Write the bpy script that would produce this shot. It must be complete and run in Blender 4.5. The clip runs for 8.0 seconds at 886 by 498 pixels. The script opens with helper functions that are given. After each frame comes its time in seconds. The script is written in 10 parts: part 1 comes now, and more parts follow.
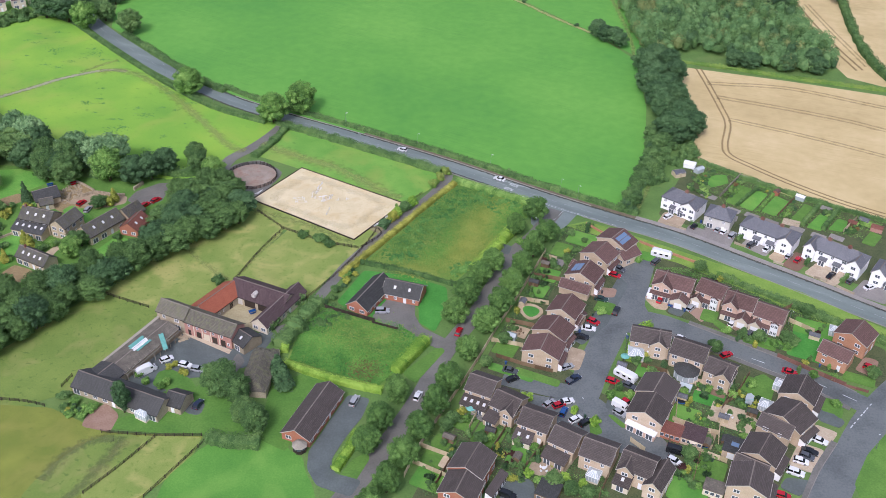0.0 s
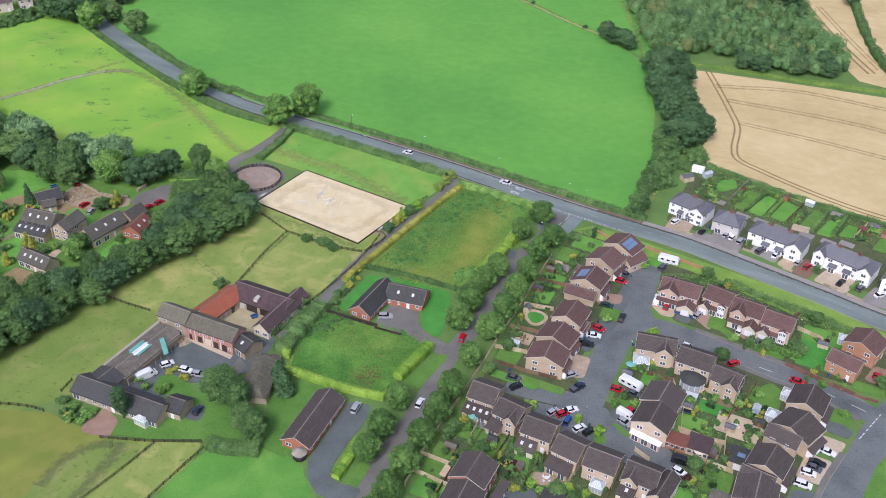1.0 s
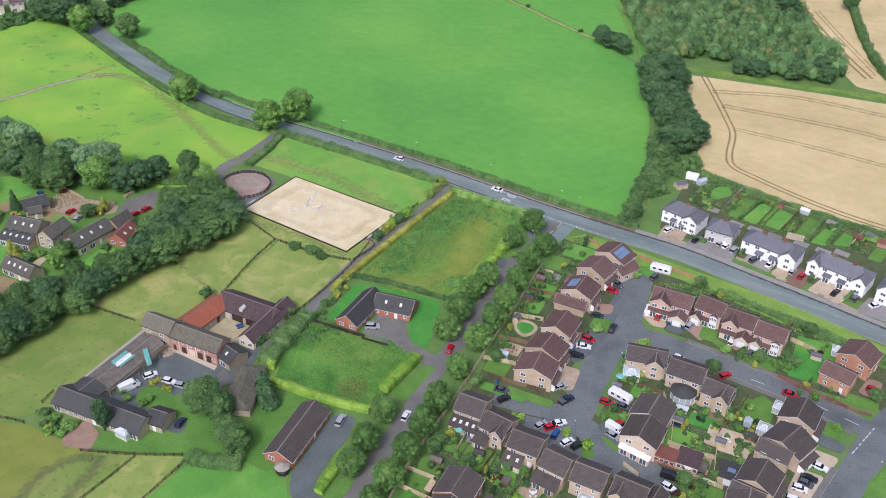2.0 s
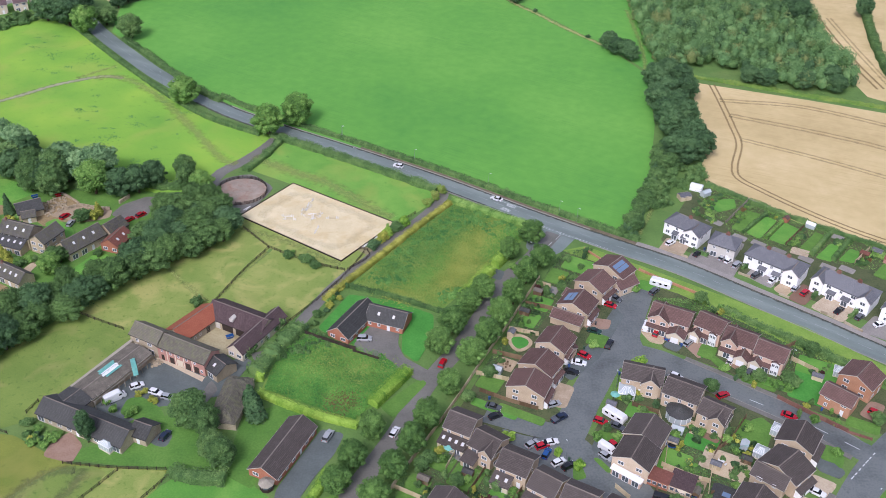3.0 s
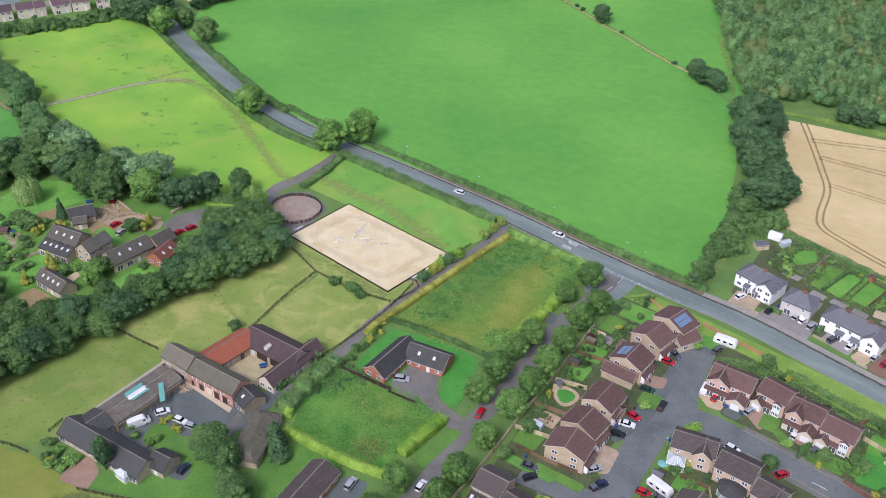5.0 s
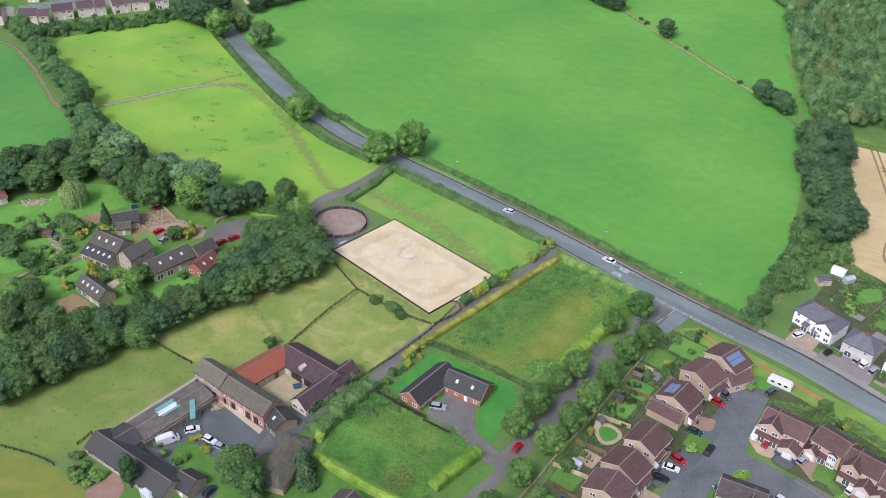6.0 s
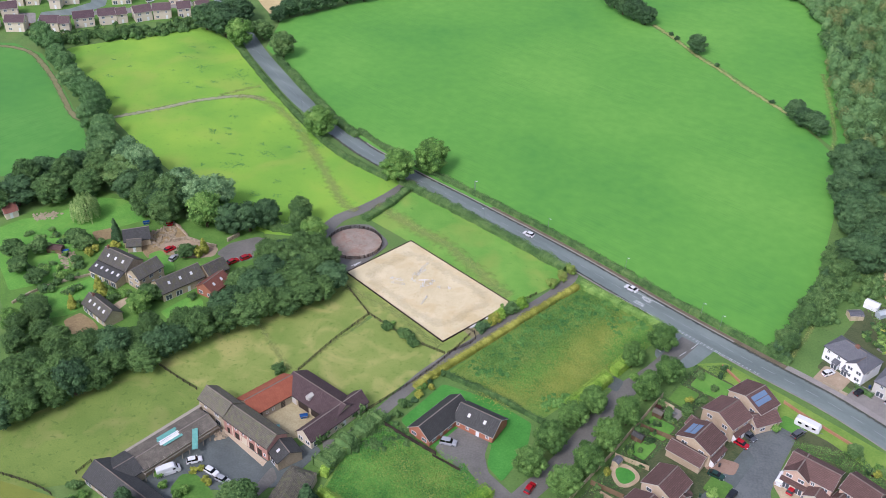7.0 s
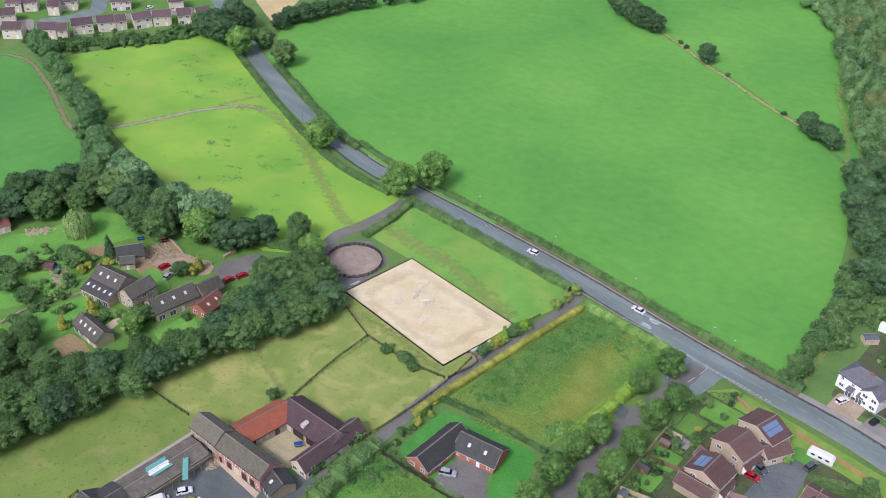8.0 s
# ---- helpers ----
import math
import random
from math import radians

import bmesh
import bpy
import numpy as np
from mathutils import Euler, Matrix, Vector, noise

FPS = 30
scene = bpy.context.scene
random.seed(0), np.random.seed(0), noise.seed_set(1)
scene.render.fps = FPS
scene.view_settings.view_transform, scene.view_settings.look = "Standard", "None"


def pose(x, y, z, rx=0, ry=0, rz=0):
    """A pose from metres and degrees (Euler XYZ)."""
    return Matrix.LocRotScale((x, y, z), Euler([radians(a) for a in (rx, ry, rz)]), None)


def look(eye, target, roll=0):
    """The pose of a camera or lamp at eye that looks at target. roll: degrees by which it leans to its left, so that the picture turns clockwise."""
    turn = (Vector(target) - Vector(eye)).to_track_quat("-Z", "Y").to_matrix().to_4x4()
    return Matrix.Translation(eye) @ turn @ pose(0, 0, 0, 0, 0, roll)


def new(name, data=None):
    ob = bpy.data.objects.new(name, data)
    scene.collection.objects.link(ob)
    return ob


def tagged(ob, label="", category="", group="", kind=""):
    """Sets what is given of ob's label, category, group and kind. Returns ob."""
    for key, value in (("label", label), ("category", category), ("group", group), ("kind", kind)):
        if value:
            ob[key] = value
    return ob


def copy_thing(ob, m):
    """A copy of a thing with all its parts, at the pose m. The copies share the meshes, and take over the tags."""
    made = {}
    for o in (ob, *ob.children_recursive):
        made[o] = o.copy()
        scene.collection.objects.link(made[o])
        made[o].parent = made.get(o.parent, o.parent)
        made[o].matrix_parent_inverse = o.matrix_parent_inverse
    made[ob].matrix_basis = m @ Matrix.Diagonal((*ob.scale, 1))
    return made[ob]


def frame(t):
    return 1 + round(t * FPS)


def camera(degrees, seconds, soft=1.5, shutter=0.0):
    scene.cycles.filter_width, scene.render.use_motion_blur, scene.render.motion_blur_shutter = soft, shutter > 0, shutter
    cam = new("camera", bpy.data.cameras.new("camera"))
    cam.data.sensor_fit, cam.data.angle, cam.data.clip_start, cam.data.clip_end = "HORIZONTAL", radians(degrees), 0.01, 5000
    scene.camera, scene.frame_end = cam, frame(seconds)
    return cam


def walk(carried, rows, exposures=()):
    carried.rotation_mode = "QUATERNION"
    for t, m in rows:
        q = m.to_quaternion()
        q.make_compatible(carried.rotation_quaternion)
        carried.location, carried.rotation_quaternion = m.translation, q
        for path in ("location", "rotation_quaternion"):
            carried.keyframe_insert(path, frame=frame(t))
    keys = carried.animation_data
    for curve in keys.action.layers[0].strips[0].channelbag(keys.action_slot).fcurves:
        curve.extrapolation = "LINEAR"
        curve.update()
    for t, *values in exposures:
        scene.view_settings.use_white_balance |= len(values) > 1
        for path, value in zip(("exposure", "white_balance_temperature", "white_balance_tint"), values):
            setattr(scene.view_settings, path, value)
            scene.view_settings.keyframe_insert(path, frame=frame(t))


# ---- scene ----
cam = camera(48.3, 8.0, soft=0.65)
PATH = [
    (0, (1.341, 0.03, 195.17), (1.323, 1.669, 194.024), 1.2),
    (0.5, (2.102, 1.959, 194.949), (2.071, 3.599, 193.804), 1.1),
    (1, (3.266, 3.827, 194.777), (3.227, 5.465, 193.629), 1.1),
    (1.5, (5.116, 6.189, 194.738), (5.074, 7.827, 193.591), 1.1),
    (3, (13.278, 16.196, 195.002), (13.205, 17.83, 193.852), 1.3),
    (3.5, (16.61, 20.711, 195.148), (16.491, 22.341, 193.996), 1.3),
    (4, (19.375, 25.711, 195.136), (19.215, 27.337, 193.982), 1.4),
    (4.5, (21.493, 31.219, 195.128), (21.297, 32.841, 193.975), 1.5),
    (6, (24.486, 49.704, 195.253), (24.122, 51.295, 194.097), 1.6),
    (6.5, (25.042, 55.778, 195.435), (24.647, 57.362, 194.28), 1.5),
    (7, (24.955, 62.504, 195.441), (24.536, 64.084, 194.287), 1.6),
    (7.5, (24.582, 68.472, 195.464), (24.159, 70.049, 194.309), 1.6),
    (8, (23.862, 73.945, 195.452), (23.428, 75.519, 194.296), 1.5),
]
walk(cam, [(t, look(eye, target, roll)) for t, eye, target, roll in PATH], [(0, 0.0, 5900, 22), (8, 0.0, 5900, 22)])

# ---- light: a bright overcast day ----
world = bpy.data.worlds.new("overcast_sky")
scene.world = world
world.use_nodes = True
wn, wl = world.node_tree.nodes, world.node_tree.links
sky = wn.new("ShaderNodeTexSky")
sky.sky_type, sky.sun_disc = "NISHITA", False
sky.sun_elevation, sky.sun_rotation = radians(48), radians(200)
sky.air_density, sky.dust_density, sky.ozone_density = 1.0, 4.0, 1.0
grey = wn.new("ShaderNodeHueSaturation")
grey.inputs["Saturation"].default_value = 0.6
wl.new(sky.outputs[0], grey.inputs["Color"])
wl.new(grey.outputs[0], wn["Background"].inputs[0])
wn["Background"].inputs[1].default_value = 0.175
sun_data = bpy.data.lights.new("sun", "SUN")
sun_data.energy, sun_data.angle, sun_data.color = 1.65, radians(13), (1.0, 0.97, 0.92)
sun = new("sun", sun_data)
sun.matrix_world = pose(0, 0, 300, 42, 0, -20)
scene.view_settings.exposure = 0.0

# ---- materials ----
def rgb(h):
    """Linear colour of a hex sRGB value."""
    out = []
    for k in (0, 2, 4):
        c = int(h[k:k + 2], 16) / 255
        out.append(c / 12.92 if c <= 0.04045 else ((c + 0.055) / 1.055) ** 2.4)
    return (*out, 1.0)


def surface(name, tones, big=8.0, fine=0.4, rough=0.9, bump=0.0, metal=0.0, vary=0.0, island=0.0, stretch=None, mix=0.5, spec=0.3):
    """A matt surface whose colour wanders between tones at two scales (in metres)."""
    m = bpy.data.materials.new(name)
    m.use_nodes = True
    n, l = m.node_tree.nodes, m.node_tree.links
    b = n["Principled BSDF"]
    b.inputs["Roughness"].default_value = rough
    b.inputs["Metallic"].default_value = metal
    b.inputs["Specular IOR Level"].default_value = spec
    tc = n.new("ShaderNodeTexCoord")
    src = tc.outputs["Object"]
    if stretch:
        mp = n.new("ShaderNodeMapping")
        mp.vector_type = "TEXTURE"
        mp.inputs["Scale"].default_value = [1 / k for k in stretch[:3]]
        mp.inputs["Rotation"].default_value = (0, 0, radians(stretch[3]))
        l.new(src, mp.inputs[0])
        src = mp.outputs[0]
    a = n.new("ShaderNodeTexNoise")
    a.inputs["Scale"].default_value, a.inputs["Detail"].default_value = 1 / big, 5
    c = n.new("ShaderNodeTexNoise")
    c.inputs["Scale"].default_value, c.inputs["Detail"].default_value = 1 / fine, 4
    l.new(src, a.inputs["Vector"]), l.new(src, c.inputs["Vector"])
    mx = n.new("ShaderNodeMix")
    mx.inputs[0].default_value = mix
    l.new(a.outputs[0], mx.inputs[2]), l.new(c.outputs[0], mx.inputs[3])
    val = mx.outputs[0]
    for socket, amount in (("obj", vary), ("isl", island)):
        if amount:
            rnd = n.new("ShaderNodeObjectInfo").outputs["Random"] if socket == "obj" else n.new("ShaderNodeNewGeometry").outputs["Random Per Island"]
            ma = n.new("ShaderNodeMath")
            ma.operation = "MULTIPLY_ADD"
            l.new(rnd, ma.inputs[0])
            ma.inputs[1].default_value = amount
            ad = n.new("ShaderNodeMath")
            ad.operation = "SUBTRACT"
            l.new(val, ad.inputs[0])
            ad.inputs[1].default_value = amount / 2
            l.new(ad.outputs[0], ma.inputs[2])
            val = ma.outputs[0]
    r = n.new("ShaderNodeValToRGB")
    l.new(val, r.inputs[0])
    e = r.color_ramp.elements
    while len(e) < len(tones):
        e.new(0.5)
    for k, h in enumerate(tones):
        e[k].position = 0.3 + 0.4 * k / max(1, len(tones) - 1)
        e[k].color = rgb(h)
    l.new(r.outputs[0], b.inputs["Base Color"])
    if bump:
        bp = n.new("ShaderNodeBump")
        bp.inputs["Strength"].default_value, bp.inputs["Distance"].default_value = 0.6, bump
        l.new(c.outputs[0], bp.inputs["Height"]), l.new(bp.outputs[0], b.inputs["Normal"])
    return m


def crop(name, tones, dark, rows=-26, broad=70, along=9.0, across=0.75, amount=0.4, bump=0.05):
    """A sown field: broad soft patches, finer mottling and thin broken drill rows running at an angle."""
    m = surface(name, tones, broad, 4.5, mix=0.28, bump=bump)
    n, l = m.node_tree.nodes, m.node_tree.links
    b = n["Principled BSDF"]
    base = b.inputs["Base Color"].links[0].from_socket
    tc = n.new("ShaderNodeTexCoord")
    mp = n.new("ShaderNodeMapping")
    mp.vector_type = "TEXTURE"
    mp.inputs["Rotation"].default_value = (0, 0, radians(rows))
    mp.inputs["Scale"].default_value = (along, across, 1)
    l.new(tc.outputs["Object"], mp.inputs[0])
    row = n.new("ShaderNodeTexNoise")
    row.inputs["Scale"].default_value, row.inputs["Detail"].default_value = 1.0, 3
    l.new(mp.outputs[0], row.inputs["Vector"])
    rr = n.new("ShaderNodeMapRange")
    rr.inputs["From Min"].default_value, rr.inputs["From Max"].default_value = 0.5, 0.7
    l.new(row.outputs[0], rr.inputs["Value"])
    mask = n.new("ShaderNodeTexNoise")
    mask.inputs["Scale"].default_value, mask.inputs["Detail"].default_value = 1 / 38, 4
    l.new(tc.outputs["Object"], mask.inputs["Vector"])
    mr = n.new("ShaderNodeMapRange")
    mr.inputs["From Min"].default_value, mr.inputs["From Max"].default_value = 0.42, 0.62
    mr.inputs["To Min"].default_value, mr.inputs["To Max"].default_value = 0.12 * amount, amount
    l.new(mask.outputs[0], mr.inputs["Value"])
    mu = n.new("ShaderNodeMath")
    mu.operation = "MULTIPLY"
    l.new(rr.outputs[0], mu.inputs[0]), l.new(mr.outputs[0], mu.inputs[1])
    mx = n.new("ShaderNodeMix")
    mx.data_type = "RGBA"
    l.new(mu.outputs[0], mx.inputs["Factor"]), l.new(base, mx.inputs[6])
    mx.inputs[7].default_value = rgb(dark)
    l.new(mx.outputs[2], b.inputs["Base Color"])
    return m


def turf(name, tones, spots, big=12, fine=0.4, spot=1.6, cover=0.62, amount=0.6, bump=0.04, patches="", patch_size=16, patch_amount=0.6):
    """Grazed or mown grass: tones at two scales, scattered coarser tufts, and worn or drier patches."""
    m = surface(name, tones, big, fine, mix=0.42, bump=bump)
    n, l = m.node_tree.nodes, m.node_tree.links
    b = n["Principled BSDF"]
    out = b.inputs["Base Color"].links[0].from_socket
    tc = n.new("ShaderNodeTexCoord")
    jobs = [(spot, cover, cover + 0.12, amount, spots, 4)]
    if patches:
        jobs.insert(0, (patch_size, 0.5, 0.66, patch_amount, patches, 6))
    for size, lo, hi, top, colour, detail in jobs:
        no = n.new("ShaderNodeTexNoise")
        no.inputs["Scale"].default_value, no.inputs["Detail"].default_value = 1 / size, detail
        no.inputs["Distortion"].default_value = 0.6
        l.new(tc.outputs["Object"], no.inputs["Vector"])
        ra = n.new("ShaderNodeMapRange")
        ra.inputs["From Min"].default_value, ra.inputs["From Max"].default_value, ra.inputs["To Max"].default_value = lo, hi, top
        l.new(no.outputs[0], ra.inputs["Value"])
        mx = n.new("ShaderNodeMix")
        mx.data_type = "RGBA"
        l.new(ra.outputs[0], mx.inputs["Factor"]), l.new(out, mx.inputs[6])
        mx.inputs[7].default_value = rgb(colour)
        out = mx.outputs[2]
    l.new(out, b.inputs["Base Color"])
    return m


def worn(name, tones, solid_to=0.3, gone_at=0.95, strength=0.9, ruts=0.0, rag=0.9, grain=1.3):
    """Wear with frayed edges, laid along a strip whose UV runs from -1 to 1 across it; the grass shows through where it thins out."""
    m = surface(name, tones, 3.0, 0.4, mix=0.5)
    n, l = m.node_tree.nodes, m.node_tree.links
    b = n["Principled BSDF"]
    tc = n.new("ShaderNodeTexCoord")
    sp = n.new("ShaderNodeSeparateXYZ")
    l.new(tc.outputs["UV"], sp.inputs[0])

    def calc(op, a, c):
        q = n.new("ShaderNodeMath")
        q.operation = op
        for k, v in enumerate((a, c)):
            if isinstance(v, (int, float)):
                q.inputs[k].default_value = v
            else:
                l.new(v, q.inputs[k])
        return q.outputs[0]

    side = calc("ABSOLUTE", sp.outputs[0], 0)
    if ruts:
        side = calc("MULTIPLY", calc("ABSOLUTE", calc("SUBTRACT", side, ruts), 0), 2.2)
    no = n.new("ShaderNodeTexNoise")
    no.inputs["Scale"].default_value, no.inputs["Detail"].default_value = 1 / grain, 5
    l.new(tc.outputs["Object"], no.inputs["Vector"])
    side = calc("ADD", side, calc("MULTIPLY", calc("SUBTRACT", no.outputs[0], 0.5), rag * 2))
    ra = n.new("ShaderNodeMapRange")
    ra.interpolation_type = "SMOOTHSTEP"
    ra.inputs["From Min"].default_value, ra.inputs["From Max"].default_value = solid_to, gone_at
    ra.inputs["To Min"].default_value, ra.inputs["To Max"].default_value = strength, 0
    l.new(side, ra.inputs["Value"])
    l.new(ra.outputs[0], b.inputs["Alpha"])
    return m


GRASS = turf("garden_grass", ["4e6e38", "5c7c40", "6a8a48"], "3e5a2e", 9, 0.6, patches="74824c", patch_amount=0.35)
GARDEN = surface("garden_beds", ["36432a", "485536", "5a6042", "40542f"], 4, 0.5, mix=0.5, bump=0.05)
EMERALD = turf("lush_emerald_lawn", ["38782e", "468a38", "569a44"], "326c2c", 7, 0.5, spot=0.9, amount=0.35)
MOWN = turf("light_mown_lawn", ["4a8034", "588e3a", "6a9c44"], "44742f", 10, 0.5, spot=1.0, amount=0.35, patches="7aa44c", patch_size=14, patch_amount=0.5)
TRACK_WEAR = worn("worn_earth_track", ["868a6c", "989a7c", "acac92"], 0.2, 1.0, 0.85)
PATH_WEAR = worn("trodden_earth_path", ["747450", "84825e", "94926e"], 0.3, 1.0, 0.85, rag=0.5, grain=2.5)
FAINT_WEAR = worn("faint_dry_wear", ["869a54", "94a25c", "a2aa6a"], 0.0, 1.0, 0.5, rag=1.1, grain=2.0)
DITCH_WEAR = worn("dry_ditch_grass", ["74884a", "8a9656", "a2a66c", "687e46"], 0.2, 0.95, 0.85, rag=1.1)
RUT_WEAR = worn("wheel_ruts_in_wheat", ["8c7850", "9c865c", "ac986c"], 0.1, 0.8, 0.65, ruts=0.62, rag=0.4, grain=0.8)
BAND_WEAR = worn("thin_bands_in_wheat", ["a08a60", "ae9869", "baa678"], 0.0, 1.0, 0.4, ruts=0.55, rag=0.9, grain=3.0)
HOOF_WEAR = worn("hoof_worn_sand", ["baac8a", "c4b694", "cec09e"], 0.0, 1.0, 0.14, rag=1.2, grain=3.5)
DAMP_WEAR = worn("damp_road_edge", ["4e5048", "5a5c52", "686556"], 0.2, 1.0, 0.75, rag=0.9, grain=1.6)
TRACK = surface("trodden_track", ["7e7a58", "8c8664", "9c9474"], 4, 0.5)
STRIP = turf("rough_paddock_grass", ["5a903a", "6a9c42", "7ea84c"], "4e7c34", 9, 0.4, patches="90a04e", patch_size=15, patch_amount=0.55)
LAWN = turf("lawn", ["4c7232", "5a8238", "6c9244"], "42642c", 6, 0.5, spot=0.9, amount=0.4)
LAWN_DEEP = turf("old_lawn", ["46702e", "568036", "688e42"], "3c5e2a", 8, 0.6, spot=1.0, amount=0.4)
VERGE = surface("mown_verge", ["648838", "769642", "8aa44e"], 6, 0.6, mix=0.4)
LAWN_BRIGHT = turf("bright_lawn", ["50883a", "60983e", "74a84a"], "467a34", 8, 0.5, spot=1.0, amount=0.35, patches="82a84e", patch_size=9, patch_amount=0.4)
BIG_FIELD = crop("sown_green_field", ["4e8c3c", "5e9a40", "6ea648"], "40763a", along=15.0, across=0.6, amount=0.3)
BRIGHT_FIELD = turf("bright_pasture", ["62963a", "7aa83e", "92b644"], "4e8034", 26, 0.4, spot=2.2, cover=0.63, amount=0.6, patches="94a64c", patch_size=24, patch_amount=0.45)
DARK_FIELD = crop("dark_green_pasture", ["4a863e", "549040", "629a48"], "3c7034", 60, amount=0.3)
OLIVE = turf("dry_paddock_grass", ["6c863e", "80924a", "949c58"], "56742f", 11, 0.3, spot=1.3, cover=0.58, amount=0.55, patches="aca668", patch_size=9, patch_amount=0.6)
OLIVE_DARK = turf("worn_paddock_grass", ["607a36", "708640", "84964a"], "4a682c", 12, 0.3, spot=1.5, cover=0.58, amount=0.6, patches="8e9056", patch_size=10, patch_amount=0.6)
YELLOW = turf("yellow_dry_grass", ["62762e", "747f38", "868f40"], "566c30", 9, 0.3, spot=1.4, amount=0.5, patches="8c8c48", patch_size=12, patch_amount=0.5)
WHEAT = crop("ripe_wheat", ["ae9c70", "c0ae80", "d0be92"], "967f50", rows=-18, broad=34, along=14, across=0.9, amount=0.3, bump=0.06)
MUD_WEAR = worn("thin_muddy_grass", ["5c6644", "6a7250", "7a7e5e"], 0.0, 1.0, 0.42, rag=1.1, grain=1.5)
SAND = turf("arena_sand", ["c0b492", "cec29e", "dad0b2"], "b0a07a", 8, 0.35, spot=0.8, cover=0.58, amount=0.5, bump=0.03, patches="c2ae82", patch_size=7, patch_amount=0.6)
PEN_SAND = turf("pen_woodchip", ["847a70", "968a7e", "a89c90"], "8e6e5e", 4, 0.3, spot=1.2, cover=0.52, amount=0.5, patches="94705e", patch_size=6, patch_amount=0.5)
EARTH = surface("bare_earth", ["7a6a4c", "8f7d5c", "a08e6a"], 4, 0.5, bump=0.04)
COURT = surface("trodden_court", ["948a6a", "a69c7a", "b6ac8c"], 4, 0.5, bump=0.03)
ASPHALT = surface("damp_asphalt", ["5f6a68", "727e7b", "85918d"], 14, 0.6, rough=0.5, mix=0.3, spec=0.5, bump=0.01, stretch=(0.5, 3.0, 1, -30))
ESTATE_ASPHALT = surface("estate_asphalt", ["4e5353", "5e6464", "6e7473", "585e5d"], 9, 0.6, rough=0.55, mix=0.35, spec=0.45, bump=0.01)
LANE_ASPHALT = surface("old_lane_asphalt", ["605f5a", "706f6a", "807e78"], 7, 0.5, rough=0.6, mix=0.4, bump=0.01)
YARD = surface("yard_tarmac", ["505857", "5d6564", "6a7271"], 6, 0.5, rough=0.6, mix=0.4)
OLD_LINE = surface("worn_road_paint", ["8e9294", "9ea2a4", "b0b4b6"], 2, 0.2, rough=0.7)
LITTER = surface("leaf_littered_footway", ["5e5648", "6c6252", "7c7262"], 2.5, 0.3, mix=0.5)
PAVING = surface("paving", ["7c7976", "8a8682", "989490"], 4, 0.4, vary=0.2)
PATIO = surface("patio_slabs", ["9a8a74", "ab9a84", "bcae98"], 3, 0.5, vary=0.5)
BRICK_DRIVE = surface("block_paving", ["7c6254", "8c7262", "9a8272"], 3, 0.25, vary=0.5)
GRAVEL = surface("pale_gravel", ["a08e74", "b4a288", "c4b49a"], 3, 0.3, vary=0.3)
LINE = surface("road_paint", ["a8acae", "c4c8ca", "d6d9dc"], 2, 0.2, rough=0.7)
BUFF = surface("buff_brick", ["ac9a82", "beac94", "cebea8"], 3, 0.25, vary=0.3)
PINK_BUFF = surface("pinkish_buff_brick", ["b89c8a", "c6ac9a", "d2bcac"], 3, 0.25, vary=0.2)
ORANGE = surface("orange_brick", ["a0745a", "ae8266", "ba9076"], 3, 0.25, vary=0.2)
OLD_BRICK = surface("dark_red_brick", ["664840", "78574c", "866658"], 2, 0.25, vary=0.3)
RED_BRICK = surface("red_brick", ["945e4a", "a46c56", "b07c66"], 3, 0.25)
PINK = surface("pink_brick", ["9c7468", "ae8478", "b89488"], 2.5, 0.3)
STONE = surface("weathered_stone", ["928670", "a49882", "b4aa94"], 2.5, 0.4, vary=0.3)
PALE_STONE = surface("pale_coursed_stone", ["a0937a", "b6a88e", "c8bca4"], 2.0, 0.35, vary=0.2, bump=0.03)
CREAM = surface("cream_render", ["c8bea8", "d4cbb8"], 3, 0.5, vary=0.2)
RENDER = surface("white_render", ["e8eaec", "f4f5f6"], 3, 0.5, vary=0.1)
GREY_RENDER = surface("grey_render", ["b8b6b0", "cac8c2"], 3, 0.5)
